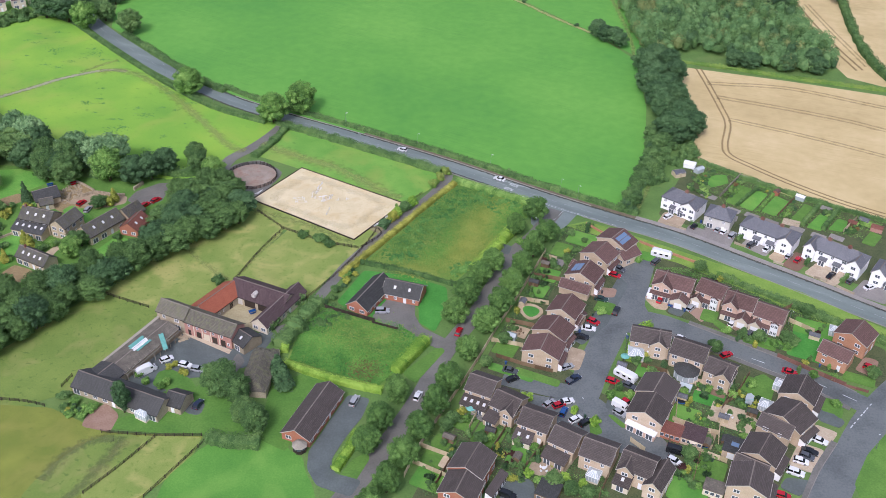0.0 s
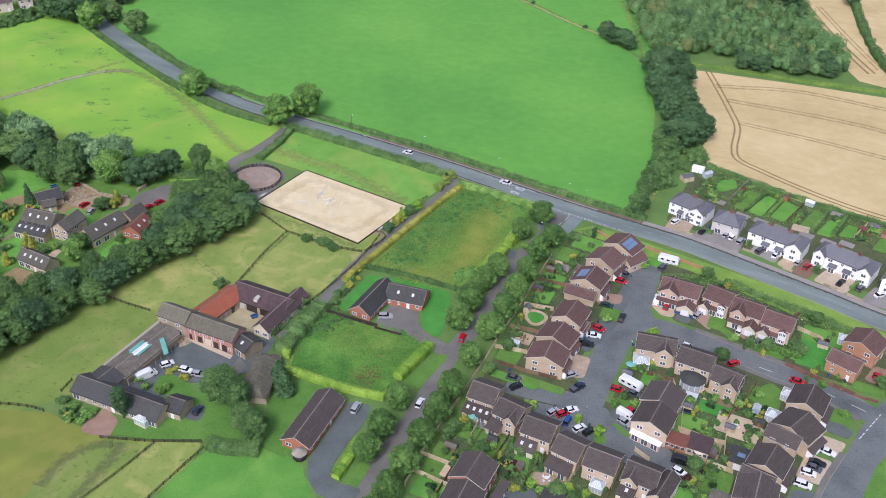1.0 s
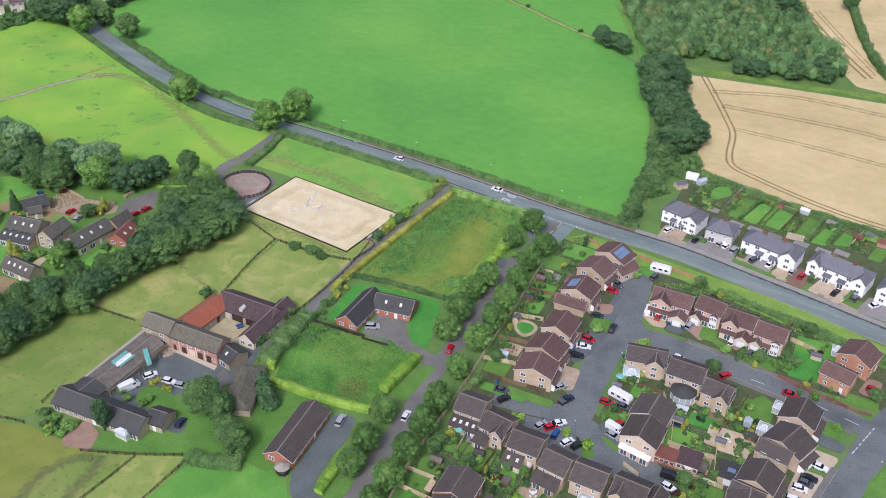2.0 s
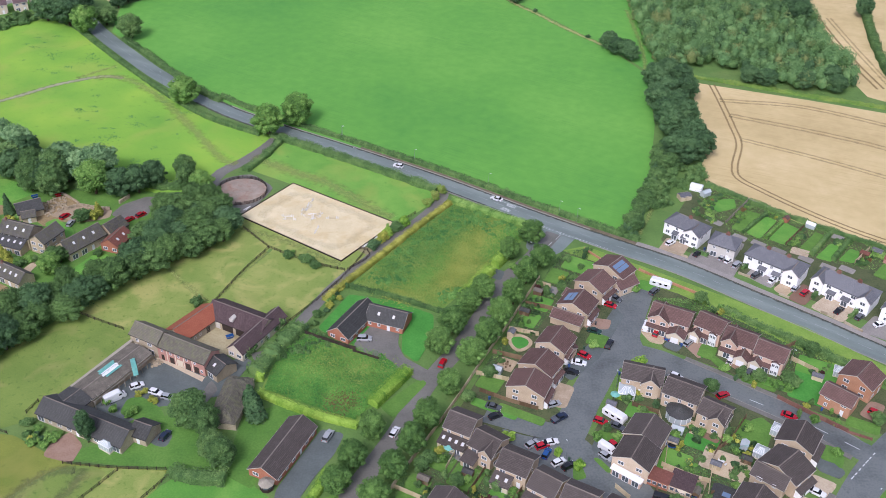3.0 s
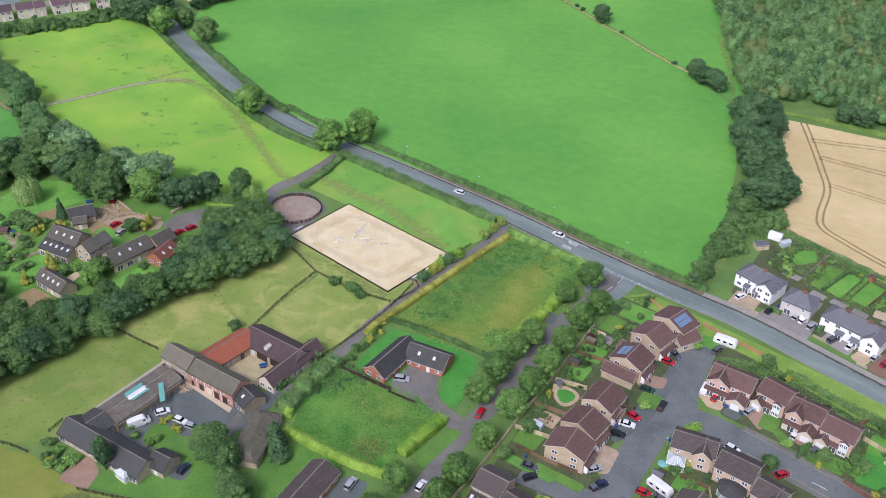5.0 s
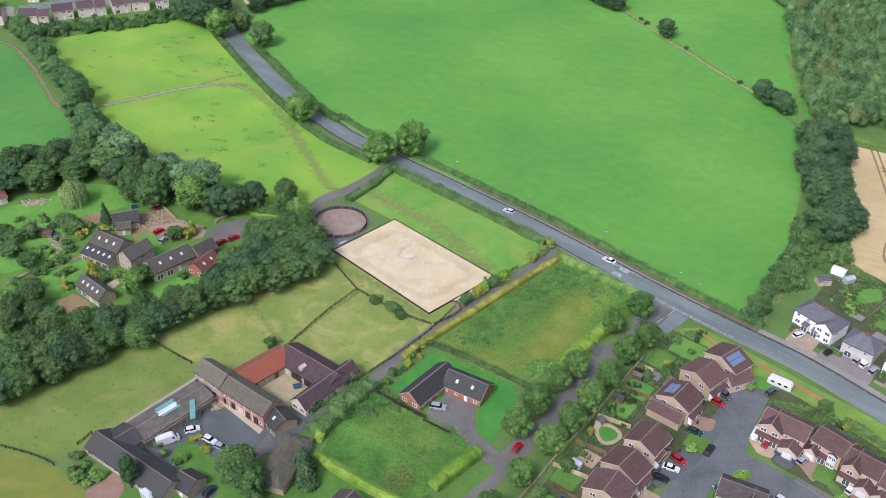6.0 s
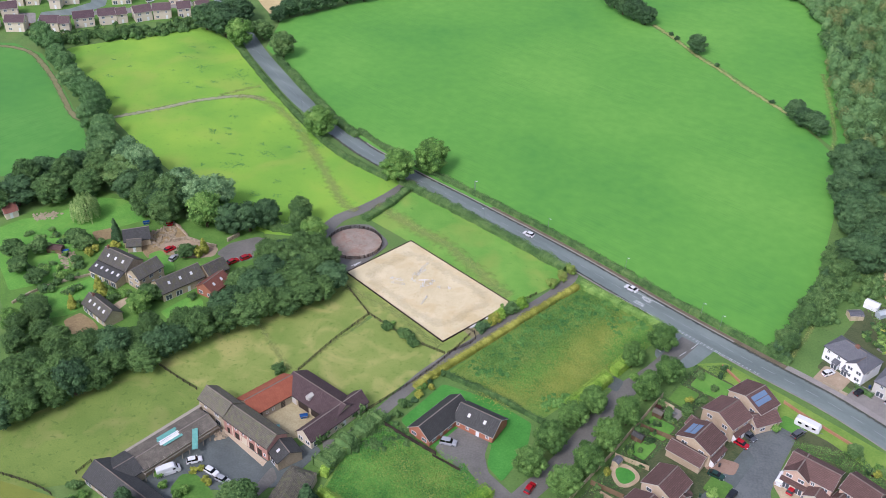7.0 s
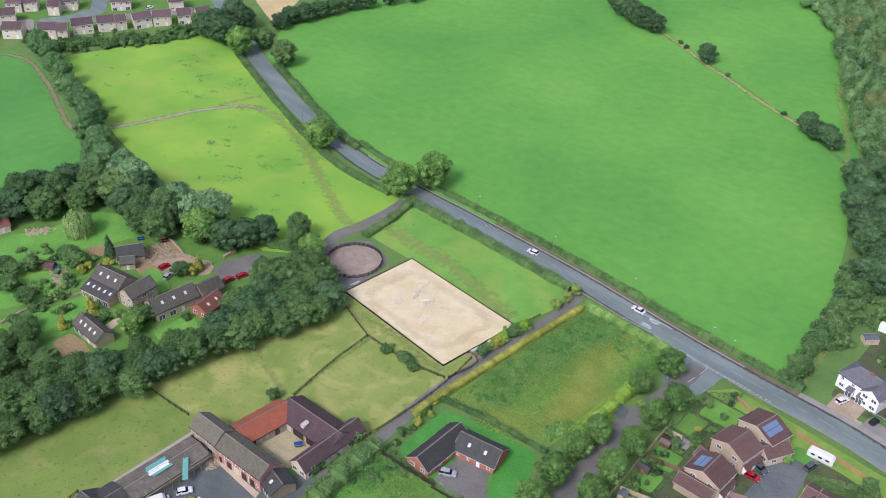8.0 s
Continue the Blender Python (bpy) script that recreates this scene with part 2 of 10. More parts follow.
def tiled(name, dark, light, gap, width=0.34, course=0.3, rough=0.8, moss=""):
    """Courses of tiles or slates of two tones, with stains at a larger scale; laid out by the roof's own UV in metres."""
    m = surface(name, [dark, light], 2.5, 0.5, rough=rough, vary=0.35)
    n, l = m.node_tree.nodes, m.node_tree.links
    b = n["Principled BSDF"]
    stain = b.inputs["Base Color"].links[0].from_socket
    uv = n.new("ShaderNodeTexCoord")
    br = n.new("ShaderNodeTexBrick")
    br.inputs["Scale"].default_value = 1.0
    br.inputs["Brick Width"].default_value, br.inputs["Row Height"].default_value = width, course
    br.inputs["Mortar Size"].default_value, br.inputs["Mortar Smooth"].default_value = 0.06 * course / 0.3, 0.4
    br.inputs["Color1"].default_value, br.inputs["Color2"].default_value, br.inputs["Mortar"].default_value = rgb(dark), rgb(light), rgb(gap)
    l.new(uv.outputs["UV"], br.inputs["Vector"])
    mx = n.new("ShaderNodeMix")
    mx.data_type = "RGBA"
    mx.inputs["Factor"].default_value = 0.5
    l.new(stain, mx.inputs[6]), l.new(br.outputs["Color"], mx.inputs[7])
    out = mx.outputs[2]
    if moss:
        no = n.new("ShaderNodeTexNoise")
        no.inputs["Scale"].default_value, no.inputs["Detail"].default_value = 0.9, 6
        l.new(uv.outputs["Object"], no.inputs["Vector"])
        ra = n.new("ShaderNodeMapRange")
        ra.inputs["From Min"].default_value, ra.inputs["From Max"].default_value = 0.48, 0.62
        ra.inputs["To Max"].default_value = 0.6
        l.new(no.outputs[0], ra.inputs["Value"])
        mo = n.new("ShaderNodeMix")
        mo.data_type = "RGBA"
        l.new(ra.outputs[0], mo.inputs["Factor"]), l.new(out, mo.inputs[6])
        mo.inputs[7].default_value = rgb(moss)
        out = mo.outputs[2]
    l.new(out, b.inputs["Base Color"])
    bp = n.new("ShaderNodeBump")
    bp.inputs["Strength"].default_value, bp.inputs["Distance"].default_value = 0.7, 0.03
    l.new(br.outputs["Fac"], bp.inputs["Height"])
    bp.invert = True
    l.new(bp.outputs[0], b.inputs["Normal"])
    return m


ROOF_BROWN = tiled("brown_concrete_tiles", "443e3b", "5e5754", "342f2d", 1.3, 0.42)
ROOF_RED = tiled("red_brown_tiles", "57433f", "745b56", "43342f", 1.3, 0.42)
ROOF_SLATE = tiled("grey_slate", "5e6066", "7e8086", "484a50", rough=0.7)
ROOF_DARK = tiled("dark_slate", "3a3b3a", "565756", "292a29", rough=0.75)
ROOF_STONE = tiled("stone_slate", "4a4946", "6a6862", "383632", 0.45, 0.36, moss="5a5a44")
ROOF_MOSS = tiled("mossy_stone_slate", "5a574d", "7e7a6e", "45433a", 0.5, 0.4, moss="6c6e52")
ROOF_CLAY = tiled("clay_pantiles", "8e4c38", "b06c52", "6c3a2c", 0.3, 0.34)
ROOF_OLD_CLAY = tiled("old_clay_tiles", "70483e", "925f52", "54362e")
ROOF_FAR = tiled("purple_brown_tiles", "54424a", "72605f", "403438")
ROOF_PLUM = tiled("plum_brown_tiles", "48393a", "675758", "32282a")
FELT = surface("grey_roof_sheeting", ["504c44", "68635a", "807a70"], 2.5, 0.3, bump=0.03, rough=0.8)
WHITE = surface("white_upvc", ["d8dadc", "e6e8ea"], 2, 0.3, rough=0.5)
TRIM = surface("painted_eaves", ["b4b0a8", "c6c2ba"], 2, 0.3, rough=0.6, vary=0.3)
RIDGE = surface("ridge_tiles", ["6a625c", "7c746c", "8a827a"], 1.5, 0.3, vary=0.3)
TIMBER = surface("fence_timber", ["5e4c3a", "705c46", "826e56"], 2, 0.2, vary=0.5)
PALE_TIMBER = surface("pale_timber", ["a89a7c", "b8aa8c", "c6ba9e"], 2, 0.2, vary=0.4)
GREY_TIMBER = surface("weathered_timber", ["7c766a", "8e887c", "a09a8e"], 2, 0.2, vary=0.4)
DARK_TIMBER = surface("creosoted_timber", ["2c2622", "3a322c", "463c34"], 2, 0.2, vary=0.3)
BARK = surface("bark", ["3c3226", "4c4032"], 1, 0.2, bump=0.03)
BLACK = surface("black_rubber", ["18181a", "222224"], 1, 0.1, rough=0.8)
METAL = surface("galvanised_steel", ["80858a", "949a9e"], 1, 0.2, rough=0.45, metal=0.8)
TEAL = surface("teal_metal_sheet", ["5c9c94", "7cb8ae"], 1, 0.2, rough=0.5)


def glossy(name, colour, rough=0.1, metal=0.0, coat=0.0):
    m = surface(name, [colour, colour], 2, 0.3, rough=rough, metal=metal, spec=0.5)
    m.node_tree.nodes["Principled BSDF"].inputs["Coat Weight"].default_value = coat
    return m


# pane grey includes the sky's reflection, put into the base colour
PANE = glossy("sky_greyed_glass", "525a62", 0.06)
CAR_GLASS = glossy("car_glass", "14181c", 0.08)
SOLAR = glossy("solar_cells", "6c84a0", 0.12)
CONS_GLASS = glossy("conservatory_glazing", "aeb8bc", 0.12)
PAINT = {k: glossy("car_paint_" + k, v, 0.25, 0.1, 0.8) for k, v in dict(
    white="e4e6e8", silver="a4a8ac", grey="54585e", black="1c1e22", red="b01828", blue="22508c", dark_blue="1c2a44", green="24443c").items()}
LAMP_RED = glossy("tail_lens", "8c1410", 0.2)
LAMP_CLEAR = glossy("head_lens", "d0d4d8", 0.1)


def leafy(name, tones, island=0.22):
    return surface(name, tones, 3.5, 0.5, rough=0.8, vary=0.17, island=island, mix=0.3, spec=0.2)


LEAF_MID = leafy("leaves_mid", ["3e5a34", "4c6c3c", "5e7e48", "728f52"])
LEAF_DARK = leafy("leaves_dark", ["365036", "405e3c", "4d6c45", "5b7a4f"])
LEAF_LIGHT = leafy("leaves_light", ["466a34", "608840", "7aa050", "94b462"])
LEAF_WILLOW = leafy("weeping_willow_leaves", ["6c8c4e", "82a05c", "98b26c", "acc27c"])
LEAF_GREY = leafy("leaves_grey_green", ["4c6e48", "608258", "789a68", "90b07c"])
LEAF_YELLOW = leafy("leaves_yellow", ["6e7a34", "8a923e", "a4a84a", "b6b85a"])
LEAF_GOLD = leafy("clipped_golden_leaves", ["7e8438", "9a9e46", "b4b458", "c8c66a"])
LEAF_STRAW = surface("seeding_grass_heads", ["7c8c40", "8a9646", "98a050", "84944a"], 7, 0.9, rough=0.85, island=0.14, mix=0.35, spec=0.2)
LEAF_COPPER = leafy("leaves_reddish", ["5c4a34", "76603e", "8e744a"])
LEAF_RED = leafy("leaves_copper", ["382424", "4a302c", "5e3e38"])
LEAF_ROUGH = surface("rough_weeds", ["587e3a", "688c40", "7c9648", "8c9e50"], 9, 1.2, rough=0.8, island=0.15, mix=0.3, spec=0.2)
LEAF_WEED = surface("green_weeds", ["3e7236", "4e863a", "649844", "78a44c"], 8, 1.2, rough=0.8, island=0.25, mix=0.3, spec=0.2)
LEAF_OLIVE = leafy("rough_seeding_grass", ["5a7c36", "6e8c40", "86984c", "989e58"])
# paler greens for distant trees: aerial haze put into the leaf colour
LEAF_WOOD_HAZED = leafy("hazed_woodland_leaves", ["46683e", "557a4a", "668a55", "78985f"], 0.22)
LEAF_LIME = leafy("lime_leaves", ["3c5832", "496638", "567541", "66864a"])
LEAF_LANE = leafy("lane_lime_leaves", ["3e5e30", "4c6e38", "5e8242", "72964e"])
LEAF_NETTLE = leafy("dark_nettle_leaves", ["40703a", "508040", "64924a", "7aa456"])
LEAF_WOOD_WARM = leafy("woodland_edge_leaves", ["5a7042", "6a7c4a", "7e8a54", "8c925e"], 0.25)
LEAF_HEDGE = leafy("clipped_hedge_leaves", ["56822e", "749c3a", "8eb048", "a4c458"])

# ---- building kit ----
class Shape:
    """Vertices and faces of one mesh."""

    def __init__(self):
        self.v, self.f = [], []

    def add(self, verts, faces):
        k = len(self.v)
        self.v += [tuple(p) for p in verts]
        self.f += [tuple(i + k for i in q) for q in faces]
        return self

    def box(self, x0, y0, z0, x1, y1, z1, m=None):
        p = [(x, y, z) for z in (z0, z1) for x, y in ((x0, y0), (x1, y0), (x1, y1), (x0, y1))]
        if m:
            p = [m @ Vector(q) for q in p]
        return self.add(p, [(3, 2, 1, 0), (4, 5, 6, 7), (0, 1, 5, 4), (1, 2, 6, 5), (2, 3, 7, 6), (3, 0, 4, 7)])

    def slab(self, quad, thick):
        """A plate under four corners."""
        p = list(quad) + [(x, y, z - thick) for x, y, z in quad]
        n = len(quad)
        return self.add(p, [tuple(range(n)), tuple(range(2 * n - 1, n - 1, -1))] + [(i, i + n, (i + 1) % n + n, (i + 1) % n) for i in range(n)])

    def tube(self, x, y, z0, z1, r0, r1, n=10, m=None):
        p = [(x + r * math.cos(2 * math.pi * k / n), y + r * math.sin(2 * math.pi * k / n), z) for z, r in ((z0, r0), (z1, r1)) for k in range(n)]
        if m:
            p = [m @ Vector(q) for q in p]
        return self.add(p, [tuple(range(n - 1, -1, -1)), tuple(range(n, 2 * n))] + [(k, (k + 1) % n, (k + 1) % n + n, k + n) for k in range(n)])

    def mesh(self, name, material, smooth=False):
        me = bpy.data.meshes.new(name)
        me.from_pydata(self.v, [], self.f)
        me.materials.append(material)
        if smooth:
            me.polygons.foreach_set("use_smooth", [True] * len(me.polygons))
        if "roof" in name or name == "ridge_cap":
            lay_uv(me)
        me.update()
        return me


def lay_uv(me):
    """UV in metres on each face: along the level, and up the slope."""
    uv = me.uv_layers.new(name="uv")
    for p in me.polygons:
        level = p.normal.cross(Vector((0, 0, 1)))
        level = level.normalized() if level.length > 1e-4 else Vector((1, 0, 0))
        slope = level.cross(p.normal)
        for k in p.loop_indices:
            q = me.vertices[me.loops[k].vertex_index].co
            uv.data[k].uv = (q.dot(level), q.dot(slope))


def part(name, shape, material, parent, label="", smooth=False):
    ob = new(name, shape if isinstance(shape, bpy.types.Mesh) else shape.mesh(name, material, smooth))
    ob.parent = parent
    if label:
        tagged(ob, label)
    return ob


def thing(name, m, label, category, group="", kind=""):
    ob = new(name)
    ob.matrix_world = m
    return tagged(ob, label, category, group, kind)


def solid(name, shape, material, label, category, group="", kind="", smooth=False):
    return tagged(new(name, shape.mesh(name, material, smooth)), label, category, group, kind)


def smooth_line(pts, step=4.0):
    """A rounded polyline through pts (Catmull-Rom), a point every few metres."""
    p = [Vector(q).to_2d() for q in pts]
    p = [2 * p[0] - p[1]] + p + [2 * p[-1] - p[-2]]
    out = []
    for i in range(1, len(p) - 2):
        n = max(1, int((p[i + 1] - p[i]).length / step))
        for k in range(n):
            t = k / n
            a, b, c, d = p[i - 1:i + 3]
            out.append(0.5 * (2 * b + (c - a) * t + (2 * a - 5 * b + 4 * c - d) * t * t + (3 * b - a - 3 * c + d) * t ** 3))
    return out + [p[-2]]


def offset_line(line, side):
    """The line moved sideways: positive to the left of its way."""
    out = []
    for i, q in enumerate(line):
        d = (line[min(i + 1, len(line) - 1)] - line[max(i - 1, 0)]).normalized()
        out.append(q + side * Vector((-d.y, d.x)))
    return out


def strip(line, width, z, thick=0.3, wobble=0.0):
    s = Shape()
    left, right = offset_line(line, width / 2), offset_line(line, -width / 2)
    for i in range(len(line) - 1):
        j = [wobble * noise.noise((q.x * 0.3, q.y * 0.3, 0)) for q in (line[i], line[i + 1])]
        s.slab([(*(right[i] * 1), z), (*(right[i + 1] * 1), z), (*(left[i + 1] + Vector((j[1], 0))), z), (*(left[i] + Vector((j[0], 0))), z)], thick)
    return s


wears = [0]


def wear(pts, width, z, mat, label, category="path", closed=False):
    """A flat frayed band of wear along a line, just over the ground, with UV from -1 to 1 across it."""
    wears[0] += 1
    z += 0.003 * wears[0]
    line = smooth_line(list(pts) + ([pts[0]] if closed else []), 2.0)
    s = Shape()
    left, right = offset_line(line, width / 2), offset_line(line, -width / 2)
    for i in range(len(line) - 1):
        s.add([(*right[i], z), (*right[i + 1], z), (*left[i + 1], z), (*left[i], z)], [(0, 1, 2, 3)])
    me = s.mesh("wear", mat)
    uv = me.uv_layers.new(name="uv")
    for k, loop in enumerate(uv.data):
        loop.uv = ((-1.0, -1.0, 1.0, 1.0)[k % 4], k // 4 + (0, 1, 1, 0)[k % 4])
    return tagged(new("wear", me), label, category, "", "structure")


def sheet(pts, z, thick=0.3, rounded=0.0, ragged=0.0):
    """A flat patch of ground with the given outline."""
    p = [Vector(q).to_2d() for q in pts]
    if rounded:
        ring = []
        for i in range(len(p)):
            a, b, c = p[i - 1], p[i], p[(i + 1) % len(p)]
            u, w = b + (a - b) * min(0.5, rounded / max(0.1, (a - b).length)), b + (c - b) * min(0.5, rounded / max(0.1, (c - b).length))
            ring += [u, (u + 2 * b + w) / 4, w]
        p = ring
    if ragged:
        ring = []
        for i in range(len(p)):
            a, b = p[i], p[(i + 1) % len(p)]
            n = max(1, int((b - a).length / 3))
            for k in range(n):
                q = a.lerp(b, k / n)
                ring.append(q + ragged * Vector((noise.noise((q.x * 0.25, q.y * 0.25, 3)), noise.noise((q.x * 0.25, q.y * 0.25, 9)))))
        p = ring
    if sum(p[i - 1].x * p[i].y - p[i].x * p[i - 1].y for i in range(len(p))) < 0:
        p.reverse()
    bm = bmesh.new()
    n = len(p)
    top = [bm.verts.new((q.x, q.y, z)) for q in p]
    low = [bm.verts.new((q.x, q.y, z - thick)) for q in p]
    cap = bm.faces.new(top)
    for i in range(n):
        bm.faces.new((low[i], low[(i + 1) % n], top[(i + 1) % n], top[i]))
    cap.normal_update()
    bmesh.ops.triangulate(bm, faces=[cap])
    me = bpy.data.meshes.new("sheet")
    bm.to_mesh(me)
    bm.free()
    return me


layers = [0]


def patch(name, pts, z, material, label, category, rounded=0.0, ragged=0.0, group=""):
    layers[0] += 1
    me = sheet(pts, z + 0.0013 * layers[0], 0.3, rounded, ragged)
    me.materials.append(material)
    return tagged(new(name, me), label, category, group, "structure")


def lane(name, pts, width, z, material, label, category="road", wobble=0.0, step=4.0):
    return solid(name, strip(smooth_line(pts, step), width, z, 0.3, wobble), material, label, category, "", "structure")

# ---- ground, fields and roads ----
s = Shape()
s.add([(-4500, -4500, -0.02), (4500, -4500, -0.02), (4500, 4500, -0.02), (-4500, 4500, -0.02)], [(0, 1, 2, 3)])
solid("ground", s, GRASS, "open grassy ground between fields and houses", "ground", "", "structure")

patch("field", [(-172.0, 465.0), (-148.0, 441.5), (-129.0, 421.5), (-112.0, 405.0), (-98.0, 394.0), (-83.9, 384.7), (-57.0, 370.2), (-30.1, 355.7), (-7.9, 344.3), (13.1, 330.1), (40.8, 315.3), (65.6, 306.2), (73.0, 324.2), (79.9, 362.0), (84.6, 391.3), (86.6, 441.3), (74.2, 464.6), (40.0, 509.2), (5.4, 548.0), (-36.0, 596.3), (-140.1, 559.4), (-154.6, 529.1), (-178.4, 497.4)], 0.02, BIG_FIELD, "large smooth green crop field beside the road", "field")
patch("field", [(88.8, 443.5), (74.4, 465.6), (40.2, 510.2), (5.6, 549.0), (-36.0, 598.0), (40.0, 672.0), (62.0, 640.4), (80.0, 602.0), (87.0, 580.6), (88.6, 545.0), (90.0, 515.0), (91.6, 478.0), (91.6, 452.0)], 0.03, BIG_FIELD, "green crop field beyond the ditch", "field")
patch("field", [(-260.7, 433.7), (-209.2, 479.3), (-186.1, 462.8), (-154.0, 430.0), (-126.1, 401.6), (-103.2, 380.6), (-75.0, 368.3), (-69.6, 367.2), (-79.2, 346.1), (-85.3, 336.6), (-89.2, 323.4), (-116.2, 318.8), (-157.6, 347.3), (-176.0, 358.7), (-225.4, 397.3)], 0.02, BRIGHT_FIELD, "bright yellow-green horse pasture with a worn track", "field", 4)
patch("field", [(-368.7, 409.9), (-286.4, 431.6), (-266.8, 425.1), (-234.4, 394.2), (-209.6, 368.6), (-185.2, 338.2), (-270.1, 304.1)], 0.02, DARK_FIELD, "dark green pasture beside a belt of trees", "field")
patch("wheat_field", [(105.9, 435.1), (155.6, 421.4), (288.3, 379.4), (232.7, 277.2), (159.1, 304.4), (128.8, 320.0), (99.1, 343.1), (98.3, 355.9), (104.1, 379.4), (104.6, 409.5)], 0.03, WHEAT, "ripe golden wheat field with tramlines", "field", 3)
patch("wheat_field", [(188.2, 562.6), (180.8, 494.2), (180.8, 444.8), (183.4, 427.3), (198.1, 417.9), (273.0, 396.8), (361.6, 574.9)], 0.03, WHEAT, "far ripe wheat field beyond the wood", "field")
patch("wheat_field", [(-223.9, 547.6), (-193.9, 511.3), (-184.7, 501.3), (-184.3, 510.7), (-186.3, 560.9)], 0.03, WHEAT, "small stubble field beside the far road", "field")
patch("paddock", [(-144.6, 205.4), (-128.5, 225.1), (-113.0, 248.9), (-97.8, 251.5), (-88.8, 240.6), (-94.7, 213.2), (-105.1, 203.7), (-115.1, 198.2), (-135.6, 189.8)], 0.02, OLIVE_DARK, "worn olive-green grass paddock", "paddock", 2)
patch("paddock", [(-113.3, 250.5), (-98.5, 273.6), (-84.6, 290.1), (-71.3, 300.6), (-58.4, 288.8), (-58.2, 287.9), (-70.1, 254.8), (-65.3, 250.5), (-71.9, 237.8), (-81.5, 235.7), (-90.5, 242.5)], 0.03, OLIVE, "dry olive-yellow grass paddock", "paddock", 2)
patch("paddock", [(-56.4, 288.9), (-45.0, 286.1), (-30.6, 278.7), (-39.7, 259.6), (-44.3, 249.4), (-50.6, 248.6), (-72.1, 256.6), (-68.9, 262.9)], 0.02, OLIVE, "dry grass paddock beside the barns", "paddock", 1)
patch("paddock", [(-78.0, 309.0), (-70.5, 300.0), (-58.4, 288.6), (-45.0, 283.5), (-30.0, 277.4), (-23.0, 290.0), (-40.0, 300.0), (-70.0, 312.0)], 0.02, OLIVE, "dry grass strip below the sand arena", "paddock")
patch("paddock", [(-81.5, 187.6), (-64.6, 187.7), (-65.5, 181.0), (-71.5, 171.0), (-84.0, 158.0), (-91.0, 167.0), (-86.0, 178.0)], 0.035, OLIVE, "dry grass strip below the farm garden", "paddock", 1)
patch("junction", [(30.9, 310.6), (47.4, 304.7), (41.5, 294.8), (35.0, 290.0), (29.3, 296.3)], 0.03, ASPHALT, "wide mouth of the lane at the road", "road", 1.5)
patch("paddock", [(-76.6, 340.0), (-71.4, 351.0), (-66.8, 363.0), (-44.7, 352.9), (-24.0, 341.2), (-3.6, 331.6), (-4.6, 322.6), (-13.2, 310.6), (-17.7, 306.0), (-57.2, 330.1), (-65.0, 334.2)], 0.02, STRIP, "green grass strip beside the sand arena", "paddock", 2)
patch("paddock", [(-136.0, 198.2), (-108.8, 197.1), (-91.2, 188.5), (-68.8, 187.9), (-64.0, 188.1), (-75.1, 166.1), (-113.0, 144.7)], 0.02, YELLOW, "yellowish dry grass paddock with a mown curve", "paddock", 1)
patch("paddock", [(-90.4, 188.5), (-77.6, 187.5), (-83.6, 175.6), (-89.9, 167.8), (-98.8, 156.8), (-106.3, 161.7), (-104.0, 171.0), (-98.6, 181.0)], 0.03, OLIVE_DARK, "darker mown sweep of paddock", "paddock", 8)
patch("lawn", [(-62.9, 185.4), (-48.8, 187.0), (-46.5, 191.3), (-37.3, 215.7), (-27.3, 211.9), (-43.6, 188.5), (-40.0, 183.0), (-36.2, 181.6), (-35.7, 177.5), (-32.2, 171.0), (-30.7, 164.6), (-31.7, 150.8), (-71.8, 149.4), (-71.0, 172.3)], 0.03, MOWN, "mown green lawn beside the long bungalow", "lawn", 3)
patch("rough_ground", [(3.2, 322.4), (27.2, 311.4), (32.0, 306.6), (16.2, 281.9), (8.7, 269.6), (2.4, 259.8), (-11.4, 264.3), (-27.7, 270.4), (-14.5, 295.0)], 0.03, LEAF_ROUGH, "overgrown plot of weeds and tall grass", "rough ground")
patch("rough_ground", [(-45.0, 242.7), (-38.3, 247.5), (-13.8, 238.9), (-6.1, 230.3), (-13.0, 217.5), (-18.2, 208.2), (-46.6, 218.6)], 0.03, LEAF_ROUGH, "overgrown plot of green weeds", "rough ground")

ROAD = smooth_line([(-268, 600), (-230, 535), (-200, 493), (-176.5, 462.7), (-154.4, 438.7), (-133.3, 417.4), (-102.9, 392.2), (-86.2, 381.3), (-65.7, 370.2), (-44.7, 359.6), (-4.1, 337.9), (30.5, 317.0), (57.4, 301.9), (80.6, 289.6), (101.8, 274.7), (114.4, 265.7), (125.1, 257.9), (138.9, 247.6), (205, 201), (280, 149)])
solid("road", strip(ROAD, 8.0, 0.05), ASPHALT, "damp grey two-lane asphalt road", "road", "", "structure")
lane("road", [(39.3, 306.1), (30.1, 288.7), (21.7, 275.6), (10.9, 247.1), (0.5, 226.1), (-6.3, 206.3), (-14.0, 188.4), (-20.4, 175.2), (-30.0, 158.4)], 5.6, 0.06, LANE_ASPHALT, "narrow old asphalt lane under trees")
lane("farm_track", [(-0.7, 329.5), (-2.7, 321.6), (-16.0, 298.5), (-32.1, 271.6), (-37.3, 259.3), (-42.4, 246.4), (-47.5, 235.3), (-51.9, 233.0)], 3.6, 0.07, LANE_ASPHALT, "narrow asphalt farm track beside a hedge", "track")
lane("farm_track", [(-69.0, 370.3), (-74.3, 356.5), (-80.8, 344.8), (-86.5, 337.4), (-89.4, 324.0)], 5.0, 0.06, LANE_ASPHALT, "worn access track to the stables", "track")
